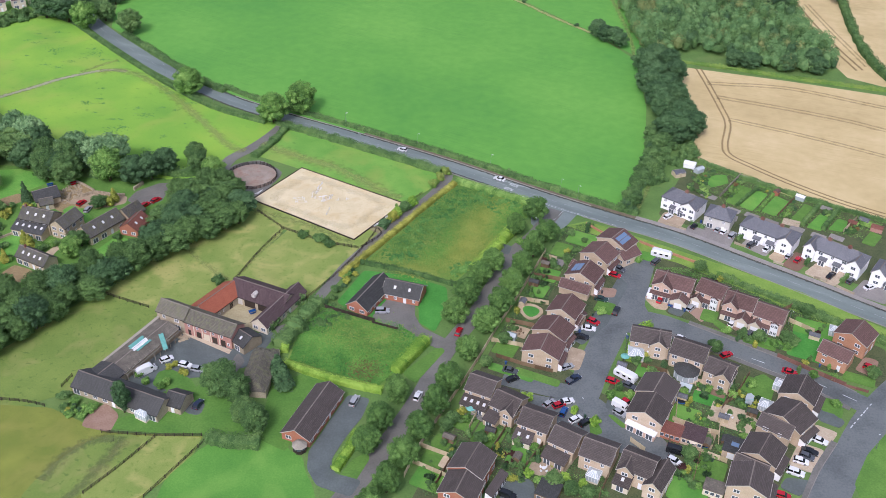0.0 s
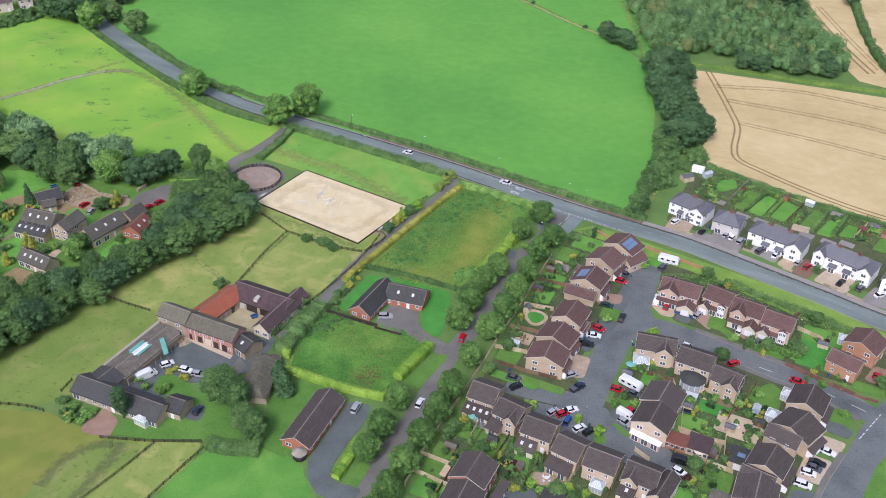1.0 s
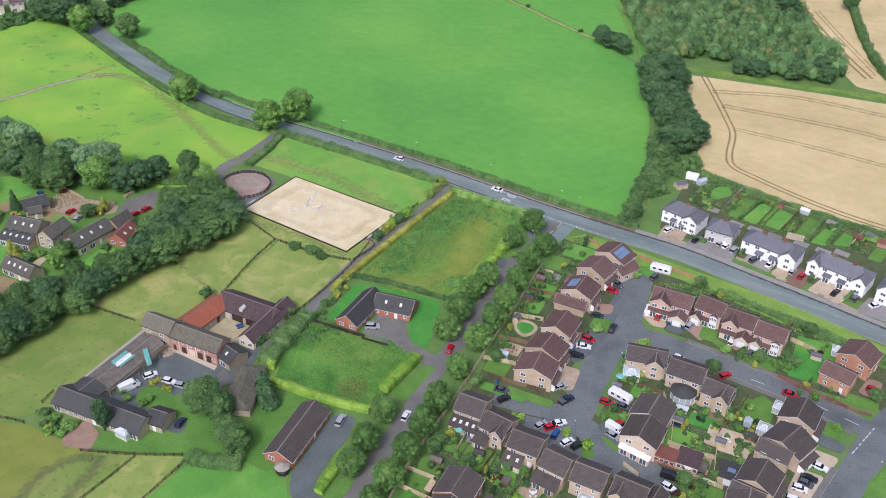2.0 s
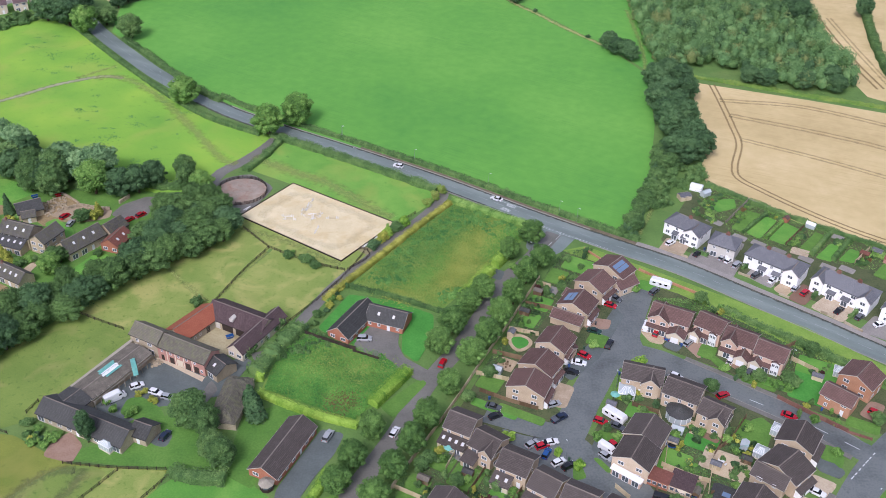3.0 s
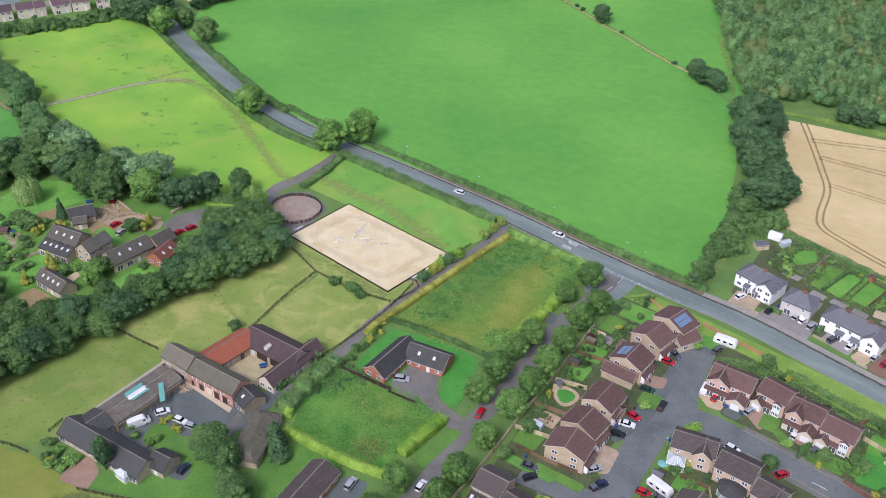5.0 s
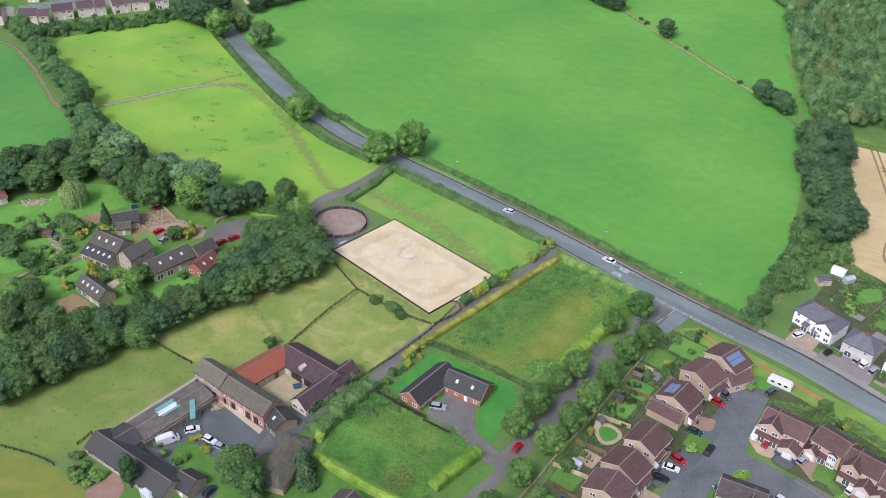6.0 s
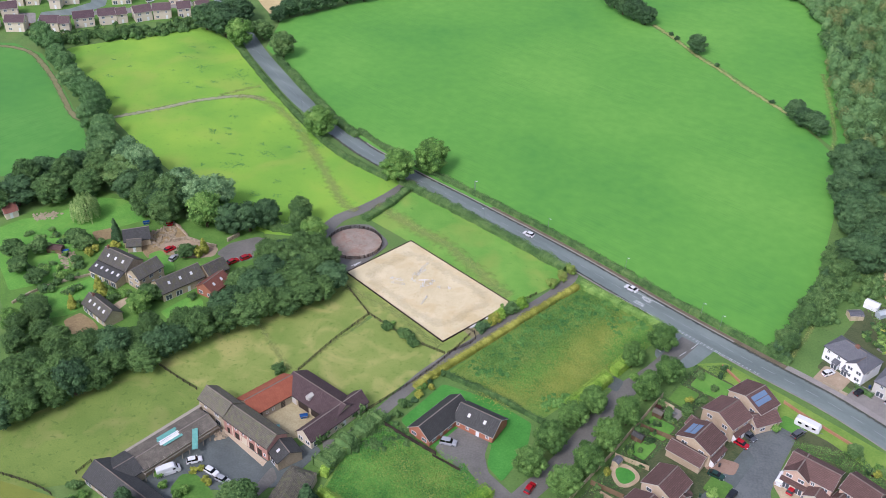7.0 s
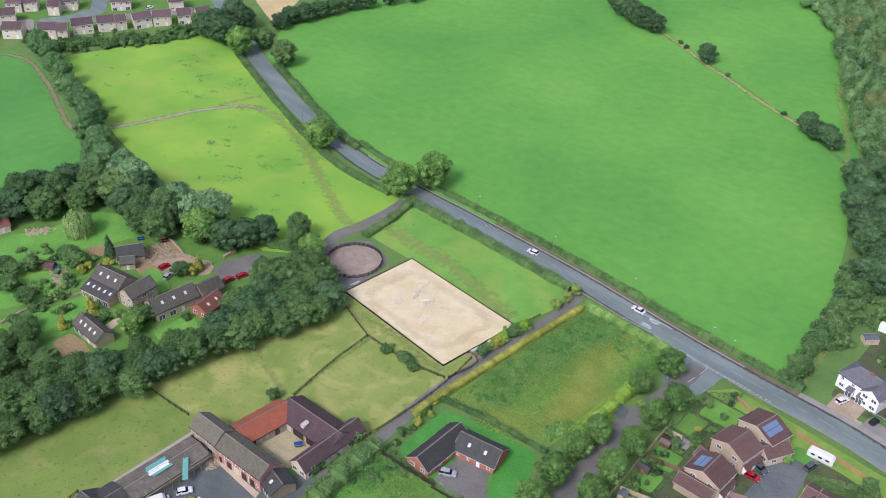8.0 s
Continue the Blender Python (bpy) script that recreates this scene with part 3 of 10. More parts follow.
lane("road", [(66.1, 282.7), (63.3, 269.3), (58.4, 253.6), (50.9, 236.3), (44.1, 220.4), (39.6, 208.2), (34.0, 197.8)], 9.5, 0.07, ESTATE_ASPHALT, "grey asphalt estate road")
lane("road", [(52.6, 243.3), (64.2, 243.8), (72.4, 240.0), (81.8, 234.1), (92.4, 227.5), (105.4, 219.3), (121.0, 206.4)], 7.2, 0.08, ESTATE_ASPHALT, "grey asphalt estate road round the houses")
lane("road", [(175.0, 250.1), (148.7, 228.6), (129.1, 211.4), (117.6, 198.5), (111.1, 189.2), (103.4, 179.0), (99.5, 172.8), (89.2, 155.2)], 9.5, 0.09, ESTATE_ASPHALT, "wider grey asphalt road with dashed markings")
lane("road", [(37.3, 200.1), (43.1, 196.0), (48.9, 192.6), (55.8, 187.0), (61.1, 182.8)], 5.5, 0.10, YARD, "dark short asphalt cul-de-sac")
lane("road", [(40.4, 208.2), (31.7, 210.2), (23.7, 212.7), (17.2, 214.8)], 6.5, 0.11, ESTATE_ASPHALT, "short asphalt spur between houses")

# ---- yards, drives, lawns and paths ----
def near(line, lo, hi):
    return [q for q in line if lo <= q.x <= hi]


for lo, hi, side, w, z, mat, lab in ((62, 280, 5.2, 2.0, 0.17, PAVING, "raised grey footway along the road"), (48, 280, -4.15, 0.3, 0.17, PAVING, "raised kerb along the road"), (-100, 52, 4.3, 0.5, 0.14, PAVING, "raised kerb along the road"), (-60, 20, -4.3, 0.5, 0.14, PAVING, "raised kerb along the road")):
    solid("pavement", strip(offset_line(near(ROAD, lo, hi), side), w, z), mat, lab, "pavement", "", "structure")
for pts, side, w in (([(72.4, 240.0), (81.8, 234.1), (92.4, 227.5), (105.4, 219.3), (117.9, 209.1)], 4.4, 1.6), ([(74.0, 238.9), (81.8, 234.1), (92.4, 227.5), (105.4, 219.3)], -4.4, 1.6), ([(111.1, 189.2), (103.4, 179.0), (99.8, 172.8), (91.5, 158.7)], 5.6, 1.6)):
    solid("pavement", strip(offset_line(smooth_line(pts), -side), w, 0.2 + 0.004 * w + 0.002 * pts[0][0] / 100), LANE_ASPHALT, "raised grey estate footway with a kerb", "pavement", "", "structure")
for pts, side in (([(74.0, 238.9), (81.8, 234.1), (92.4, 227.5), (105.4, 219.3), (116.9, 209.9)], 3.55), ([(78.0, 236.4), (81.8, 234.1), (92.4, 227.5), (105.4, 219.3), (112.0, 213.8)], -3.55), ([(111.1, 189.2), (103.4, 179.0), (99.5, 172.8), (92.0, 160.0)], -4.7)):
    solid("pavement", strip(offset_line(smooth_line(pts), side), 0.22, 0.226 + 0.002 * side), PAVING, "pale concrete kerb along the estate road", "pavement", "", "structure")
FLAT = [
    ("garden_ground", [(42.6, 295.0), (51.8, 296.2), (65.1, 282.7), (48.3, 244.5), (35.7, 220.0), (50.4, 204.0), (61.9, 187.3), (61.5, 168.0), (-8.2, 165.4), (7.3, 209.2), (16.9, 234.8)], 0.0, GARDEN, "planted garden ground round the houses"),
    ("garden_ground", [(57.6, 233.9), (71.5, 234.5), (91.8, 224.9), (109.6, 211.0), (99.3, 197.1), (87.8, 176.4), (81.6, 168.8), (58.7, 167.9), (60.4, 187.2), (41.9, 199.2)], 0.0, GARDEN, "planted garden ground inside the estate"),
    ("garden_ground", [(68.0, 282.8), (85.9, 273.6), (116.2, 245.8), (134.2, 231.9), (128.1, 214.2), (100.8, 227.3), (87.8, 237.9), (70.0, 246.9)], 0.0, GARDEN, "planted garden ground behind the houses"),
    ("garden_ground", [(76.4, 304.9), (93.0, 340.5), (98.9, 342.2), (128.5, 319.2), (158.6, 302.9), (196.6, 282.1), (177.1, 239.1), (144.0, 260.5), (100.5, 287.8)], 0.0, GARDEN, "planted garden ground of the white houses"),
    ("verge", [(-25.0, 287.1), (-22.7, 286.3), (-32.0, 266.6), (-38.3, 255.5), (-43.6, 243.1), (-45.7, 244.7), (-39.4, 258.8), (-30.6, 277.7)], 0.01, LAWN, "green verge beside the farm track"),
    ("yard", [(-81.6, 231.9), (-62.7, 223.2), (-59.1, 218.6), (-63.6, 211.4), (-73.0, 211.0), (-83.9, 200.2), (-91.8, 207.0)], 0.04, YARD, "dark tarmac farm yard"),
    ("drive", [(-29.5, 291.0), (-25.4, 292.6), (-21.4, 290.4), (-18.1, 289.9), (-21.7, 283.6), (-24.5, 285.2), (-24.8, 287.7)], 0.03, TRACK, "worn stony gateway beside the arena"),
    ("pavement", [(-80.4, 230.4), (-79.6, 231.0), (-61.8, 222.4), (-62.2, 220.5)], 0.06, PATIO, "pale paved edge along the stable range"),
    ("pavement", [(-62.2, 220.5), (-61.5, 222.4), (-58.6, 218.7), (-61.5, 211.0), (-63.5, 212.3)], 0.06, LANE_ASPHALT, "worn paved corner of the farm yard"),
    ("drive", [(-72.8, 198.1), (-70.8, 201.2), (-66.3, 200.5), (-66.9, 195.8), (-70.0, 196.0)], 0.07, YARD, "tarmac parking beside the farmhouse"),
    ("yard", [(-67.6, 247.5), (-56.0, 243.3), (-59.2, 233.7), (-63.2, 231.5), (-73.3, 236.8)], 0.05, COURT, "bare sandy stable court"),
    ("yard", [(-64.0, 223.0), (-55.6, 233.2), (-51.5, 231.4), (-55.5, 219.1), (-59.1, 215.1), (-63.8, 217.3)], 0.055, YARD, "tarmac passage between barns"),
    ("lawn", [(-83.4, 207.5), (-82.9, 213.2), (-79.2, 214.2), (-72.7, 210.2), (-68.1, 203.2), (-76.8, 204.9), (-81.6, 206.4)], 0.06, LAWN_DEEP, "small lawn in the farm garden"),
    ("lawn", [(-92.5, 190.1), (-89.6, 193.4), (-76.7, 199.6), (-67.9, 210.2), (-57.6, 208.3), (-48.3, 191.5), (-50.5, 188.9), (-65.2, 188.7), (-79.4, 188.8)], 0.045, LAWN_DEEP, "mown lawn round the farmhouse"),
    ("lawn", [(-48.8, 209.5), (-39.1, 214.6), (-34.4, 211.0), (-41.4, 183.2), (-49.4, 187.6), (-49.6, 201.1)], 0.047, LAWN_DEEP, "mown lawn beside the derelict barn"),
    ("drive", [(-97.9, 194.7), (-94.1, 199.7), (-89.0, 194.9), (-89.7, 188.4), (-98.2, 190.3)], 0.06, BRICK_DRIVE, "pinkish block-paved drive"),
    ("lawn", [(-35.0, 248.0), (-27.7, 265.4), (-13.0, 263.2), (-0.0, 257.3), (0.7, 246.9), (-3.3, 234.5), (-8.3, 238.9), (-8.8, 247.1), (-22.5, 240.7), (-31.3, 245.1)], 0.05, EMERALD, "bright green lawn round the bungalow"),
    ("drive", [(-23.3, 240.6), (-18.6, 251.0), (-9.7, 249.1), (-9.8, 242.4), (-7.4, 236.6), (1.2, 230.6), (-1.5, 226.3), (-13.9, 234.0)], 0.065, LANE_ASPHALT, "worn asphalt forecourt of the bungalow"),
    ("drive", [(-27.0, 205.6), (-20.6, 204.3), (-22.3, 196.6), (-25.6, 190.0), (-29.0, 180.7), (-27.6, 176.2), (-20.2, 174.0), (-22.6, 168.4), (-31.7, 171.9), (-34.9, 177.5), (-35.3, 183.5), (-33.7, 187.6), (-30.2, 197.4)], 0.065, YARD, "dark tarmac drive beside the bungalow"),
    ("lawn", [(-27.4, 172.4), (-23.6, 180.9), (-19.7, 184.1), (-18.7, 181.7), (-22.9, 171.1)], 0.05, LAWN, "green verge beside the lane"),
    ("lawn", [(-12.3, 215.2), (-2.0, 227.6), (0.4, 226.1), (-8.1, 211.1)], 0.05, LAWN, "green verge beside the lane"),
    ("verge", [(41.6, 295.7), (50.0, 299.1), (68.9, 288.4), (97.0, 271.9), (116.5, 259.9), (137.6, 241.7), (167.7, 218.2), (164.5, 211.0), (134.9, 234.0), (116.2, 245.8), (94.9, 262.6), (78.4, 274.6), (65.7, 280.0), (53.1, 289.8)], 0.05, VERGE, "broad green verge beside the road"),
    ("verge", [(107.4, 177.6), (114.3, 188.3), (122.0, 196.3), (137.4, 207.6), (123.4, 170.4), (107.5, 169.8)], 0.05, LAWN, "rounded green verge at the road corner"),
    ("drive", [(21.6, 209.8), (26.7, 207.6), (32.2, 206.5), (38.0, 208.1), (44.3, 207.2), (49.9, 200.0), (59.1, 193.8), (62.6, 187.3), (61.4, 180.3), (48.2, 186.3), (40.8, 188.5), (33.7, 194.1), (24.8, 202.5)], 0.05, ESTATE_ASPHALT, "tarmac parking before the houses"),
    ("drive", [(47.3, 208.0), (50.6, 208.6), (54.7, 200.8), (52.7, 197.4), (45.5, 203.4)], 0.055, YARD, "tarmac drive with parked cars"),
    ("drive", [(17.6, 283.6), (22.3, 281.9), (20.8, 276.5), (16.4, 279.0)], 0.065, YARD, "short dark tarmac drive between the hedges"),
    ("lawn", [(40.6, 198.7), (42.7, 198.1), (44.1, 193.2), (40.4, 192.2)], 0.08, LAWN, "small lawn before the houses"),
    ("lawn", [(45.8, 200.5), (47.4, 200.8), (51.0, 196.3), (49.6, 195.2)], 0.08, LAWN, "narrow lawn beside a drive"),
    ("drive", [(63.3, 279.9), (70.5, 273.6), (67.1, 263.2), (63.5, 250.9), (65.3, 241.9), (73.6, 236.7), (67.8, 233.2), (53.7, 237.8)], 0.045, ESTATE_ASPHALT, "tarmac bend of the estate road"),
    ("drive", [(16.6, 176.0), (21.3, 177.3), (24.2, 175.0), (24.2, 168.4), (14.5, 166.3)], 0.05, YARD, "tarmac court behind the houses"),
    ("lawn", [(26.2, 185.9), (30.6, 183.6), (28.7, 177.6), (24.4, 180.2)], 0.06, LAWN, "small garden lawn behind the houses"),
    ("drive", [(64.0, 254.5), (66.9, 259.5), (72.9, 255.5), (70.3, 248.3), (66.5, 249.3)], 0.06, GRAVEL, "brown gravel drive"),
    ("drive", [(70.2, 247.7), (75.0, 255.0), (78.4, 251.6), (74.2, 245.1)], 0.065, YARD, "dark tarmac drive"),
    ("drive", [(76.4, 249.2), (82.5, 255.9), (86.2, 250.5), (80.3, 242.5)], 0.06, BRICK_DRIVE, "reddish block-paved drive"),
    ("drive", [(87.8, 242.0), (91.4, 246.4), (96.0, 243.2), (91.6, 237.5)], 0.06, BRICK_DRIVE, "reddish block-paved drive"),
    ("drive", [(34.8, 230.5), (42.7, 227.4), (39.7, 218.5), (34.0, 219.5)], 0.075, PATIO, "cream paved drive"),
    ("drive", [(57.2, 265.9), (49.1, 248.8), (38.5, 233.6), (41.6, 230.0), (50.5, 240.4), (59.8, 261.3)], 0.06, YARD, "tarmac drives before the houses"),
    ("drive", [(48.1, 259.8), (55.8, 259.0), (54.4, 254.1), (46.6, 254.6)], 0.075, BRICK_DRIVE, "pinkish paved drive"),
    ("drive", [(103.0, 199.3), (108.9, 196.0), (104.8, 191.0), (99.5, 194.0)], 0.1, PATIO, "pale paved drive"),
    ("drive", [(97.0, 192.2), (103.2, 189.3), (97.4, 180.9), (91.8, 183.8)], 0.1, PATIO, "pale paved drive with parked cars"),
    ("drive", [(90.3, 179.4), (96.5, 178.3), (92.1, 172.8), (87.5, 175.9)], 0.1, YARD, "dark tarmac drive"),
    ("drive", [(126.6, 228.4), (130.4, 226.6), (126.1, 219.4), (121.6, 222.4)], 0.1, BRICK_DRIVE, "reddish block-paved drive"),
    ("drive", [(74.3, 298.0), (79.0, 306.9), (86.2, 302.3), (81.7, 294.0)], 0.06, PATIO, "paved drive before the white house"),
    ("drive", [(83.6, 293.4), (88.0, 300.9), (102.9, 294.3), (97.7, 284.2)], 0.06, PAVING, "paved parking before the houses"),
    ("drive", [(102.1, 286.2), (106.3, 291.6), (114.5, 287.1), (109.4, 279.7)], 0.06, PAVING, "concrete drive"),
    ("drive", [(109.9, 279.4), (115.2, 285.1), (119.2, 282.5), (113.1, 275.5)], 0.07, GRAVEL, "ochre gravel drive"),
    ("drive", [(113.6, 274.9), (120.6, 283.3), (125.0, 279.4), (118.1, 271.2)], 0.06, BRICK_DRIVE, "red block-paved drive"),
    ("drive", [(119.9, 270.7), (126.3, 277.2), (134.7, 270.7), (128.3, 263.5)], 0.06, PATIO, "cream paved drive"),
    ("drive", [(132.2, 260.0), (139.5, 268.1), (145.3, 264.3), (142.0, 254.4)], 0.06, PAVING, "pale concrete drive"),
    ("garden_ground", [(-318.6, 441.3), (-286.0, 448.3), (-219.3, 486.9), (-226.8, 546.5), (-379.5, 520.1)], 0.0, LAWN, "gardens round the far houses"),
    ("drive", [(-309.2, 463.1), (-298.8, 466.8), (-287.6, 450.6), (-291.0, 446.6), (-296.8, 446.0)], 0.05, PAVING, "paved drives of the far houses"),
    ("drive", [(-273.3, 471.9), (-272.1, 480.0), (-255.5, 489.7), (-242.1, 500.0), (-232.8, 506.5), (-228.6, 501.5), (-249.5, 484.8)], 0.05, PAVING, "paved drives of the far houses"),
    ("yard", [(-144.9, 299.9), (-144.7, 309.5), (-138.5, 316.8), (-131.0, 308.8), (-121.9, 309.3), (-119.2, 304.9), (-126.5, 298.6), (-136.8, 298.5), (-138.7, 294.7)], 0.05, EARTH, "earthy cottage yard with rubble"),
    ("yard", [(-118.4, 304.5), (-116.6, 311.1), (-109.3, 317.5), (-105.0, 317.2), (-105.4, 304.8), (-111.2, 300.3)], 0.055, LANE_ASPHALT, "worn asphalt yard beside the cottage"),
    ("garden_ground", [(-200.0, 290.0), (-193.0, 306.0), (-180.0, 328.0), (-156.0, 326.0), (-140.0, 320.0), (-108.0, 321.0), (-103.0, 300.0), (-104.0, 276.0), (-120.0, 260.0), (-140.0, 246.0), (-160.0, 250.0), (-186.0, 276.0)], 0.0, LAWN, "grassy ground round the cottages"),
    ("lawn", [(-162.6, 260.5), (-160.1, 267.6), (-150.3, 280.3), (-141.1, 277.8), (-143.8, 267.1), (-146.6, 260.9), (-153.3, 256.6)], 0.04, LAWN_BRIGHT, "curved bright green cottage lawn"),
    ("lawn", [(-197.4, 294.0), (-192.0, 303.0), (-184.0, 307.0), (-181.0, 313.0), (-176.5, 323.0), (-165.0, 325.0), (-153.0, 320.0), (-151.5, 315.0), (-155.5, 310.5), (-159.5, 307.0), (-163.0, 300.5), (-164.5, 291.5), (-160.8, 284.0), (-160.0, 279.5), (-163.5, 272.5), (-171.5, 266.0), (-183.0, 277.0), (-190.0, 284.0)], 0.04, LAWN_BRIGHT, "large green cottage lawn"),
    ("yard", [(-139.4, 301.7), (-136.3, 308.8), (-129.9, 308.8), (-118.8, 307.3), (-118.1, 302.6), (-123.9, 299.4), (-131.2, 299.7)], 0.065, PATIO, "pale stony cottage forecourt"),
    ("path", [(-164.9, 302.9), (-159.1, 307.6), (-155.0, 302.7), (-159.8, 298.4)], 0.06, EARTH, "bare earth beside the garden"),
    ("path", [(-136.8, 268.2), (-134.3, 275.3), (-131.6, 279.1), (-130.2, 278.1), (-132.5, 272.4), (-133.7, 266.4)], 0.06, GRAVEL, "pale path between the cottages"),
    ("lawn", [(-139.6, 297.0), (-136.9, 300.5), (-128.9, 294.7), (-126.7, 291.6), (-129.0, 288.4), (-135.0, 291.1)], 0.07, LAWN_BRIGHT, "small cottage lawn"),
    ("lawn", [(-120.8, 270.6), (-114.8, 282.4), (-110.4, 279.5), (-107.4, 272.1), (-115.0, 267.0)], 0.04, LAWN_BRIGHT, "green lawn before the cottage"),
    ("yard", [(-146.7, 257.9), (-144.0, 263.1), (-137.8, 260.7), (-134.0, 257.7), (-137.3, 253.5), (-141.6, 253.2)], 0.05, EARTH, "worn brownish terrace beside the cottage"),
    ("street", [(-288.0, 449.1), (-296.6, 468.3), (-286.1, 476.6), (-280.5, 488.1), (-298.0, 521.2), (-289.5, 524.2), (-271.1, 486.6), (-276.7, 472.2), (-286.3, 467.3)], 0.05, ASPHALT, "grey street between the far houses"),
    ("street", [(-240.0, 532.8), (-233.0, 535.3), (-205.2, 495.7), (-183.9, 470.4), (-187.7, 469.1), (-210.8, 497.6)], 0.05, ASPHALT, "grey road beside the far houses"),
]
for name, pts, z, mat, lab in FLAT:
    patch(name, pts, z, mat, lab, name, 1.2)

# garden lawns and terraces: centre, size along and across the row
GARDENS = [((75.8, 208.3), 9, 6), ((67.7, 200.7), 8, 8), ((70.5, 180.6), 8, 9), ((63.6, 173.3), 10, 8), ((90.5, 212.6), 9, 9), ((72.7, 220.3), 5, 5), ((-0.9, 184.8), 6, 12), ((-2.8, 174.9), 9, 7), ((12.7, 191.1), 8, 8), ((21.6, 183.3), 8, 7), ((5.8, 196.7), 8, 7), ((46.9, 287.4), 10, 8), ((39.4, 280.4), 6, 8), ((33.6, 265.7), 7, 7), ((18.4, 227.7), 7, 7), ((30.3, 256.9), 5, 7), ((50.6, 248.9), 6, 6), ((69.2, 277.5), 7, 5), ((50.8, 207.5), 7, 5), ((110.5, 233.0), 10, 14), ((96.5, 234.0), 10, 5), ((101.4, 233.1), 9, 4), ((109.6, 206.6), 4, 6), ((114.9, 241.0), 12, 8), ((83.3, 246.0), 5, 6), ((60.5, 218.6), 8, 6), ((121.6, 218.2), 9, 4), ((19.7, 216.9), 14, 3), ((27.1, 215.2), 14, 3),
           ((107.3, 291.7), 4, 4)]
TERRACES = [((79.3, 201.8), 9, 8), ((72.9, 214.3), 8, 5), ((10.5, 199.0), 8, 4), ((27.4, 179.9), 8, 6), ((23.0, 235.6), 5, 5), ((64.4, 227.6), 8, 4), ((69.8, 193.4), 9, 7), ((82.0, 199.7), 8, 8), ((37.0, 273.0), 5, 4), ((67.0, 194.8), 8, 6), ((2.2, 180.5), 5, 4), ((102.0, 304.2), 6, 4), ((123.9, 301.6), 6, 4), ((58.6, 228.6), 6, 5)]
ROW_TURN = -24
BACK_LAWNS = [[(95.9, 326.5), (100.6, 333.5), (107.4, 334.8), (107.1, 328.4), (100.4, 325.1)], [(102.7, 314.7), (110.5, 327.4), (115.4, 324.6), (106.0, 312.3)], [(107.5, 312.2), (116.7, 323.8), (120.2, 320.7), (111.5, 308.7)], [(114.8, 308.9), (123.0, 320.0), (127.1, 315.8), (118.9, 305.6)], [(123.0, 302.3), (132.6, 314.9), (135.9, 311.5), (127.2, 300.6)], [(128.5, 298.7), (136.0, 307.9), (139.9, 305.3), (133.1, 296.6)], [(136.0, 297.8), (142.1, 305.3), (145.6, 302.6), (140.8, 296.4)], [(145.4, 290.0), (151.0, 297.0), (154.4, 294.4), (149.0, 287.4)]]
for k, ring in enumerate(BACK_LAWNS):
    patch("lawn", ring, 0.06 + 0.001 * k, (MOWN, LAWN, LAWN_BRIGHT)[k % 3], "long narrow back garden lawn", "lawn", 0.8)
for x, y, w, d in ((104.6, 309.0, 5, 3), (110.6, 305.6, 5, 3), (116.6, 301.6, 5, 3), (125.0, 297.6, 5, 3), (131.4, 293.4, 5, 3), (139.6, 312.0, 4, 3), (97.5, 318.5, 6, 3), (137.6, 292.6, 5, 3)):
    ring = [pose(x, y, 0, 0, 0, -36) @ Vector((u * w / 2, v * d / 2, 0)) for u, v in ((-1, -1), (1, -1), (1, 1), (-1, 1))]
    patch("terrace", ring, 0.05, PAVING, "grey paved terrace behind the house", "terrace", 0.3)
for k, ((x, y), w, d) in enumerate(GARDENS + TERRACES):
    ring = [pose(x, y, 0, 0, 0, ROW_TURN) @ Vector((u * w / 2, v * d / 2, 0)) for u, v in ((-1, -1), (1, -1), (1, 1), (-1, 1))]
    if k < len(GARDENS):
        patch("lawn", ring, 0.06 + 0.001 * k, EMERALD if k in (0, 19) else (LAWN, MOWN)[k % 2], "small bright green garden lawn", "lawn", 0.8)
    else:
        patch("terrace", ring, 0.05 + 0.001 * k, (PATIO, GRAVEL, PAVING)[k % 3], "paved garden terrace", "terrace", 0.3)

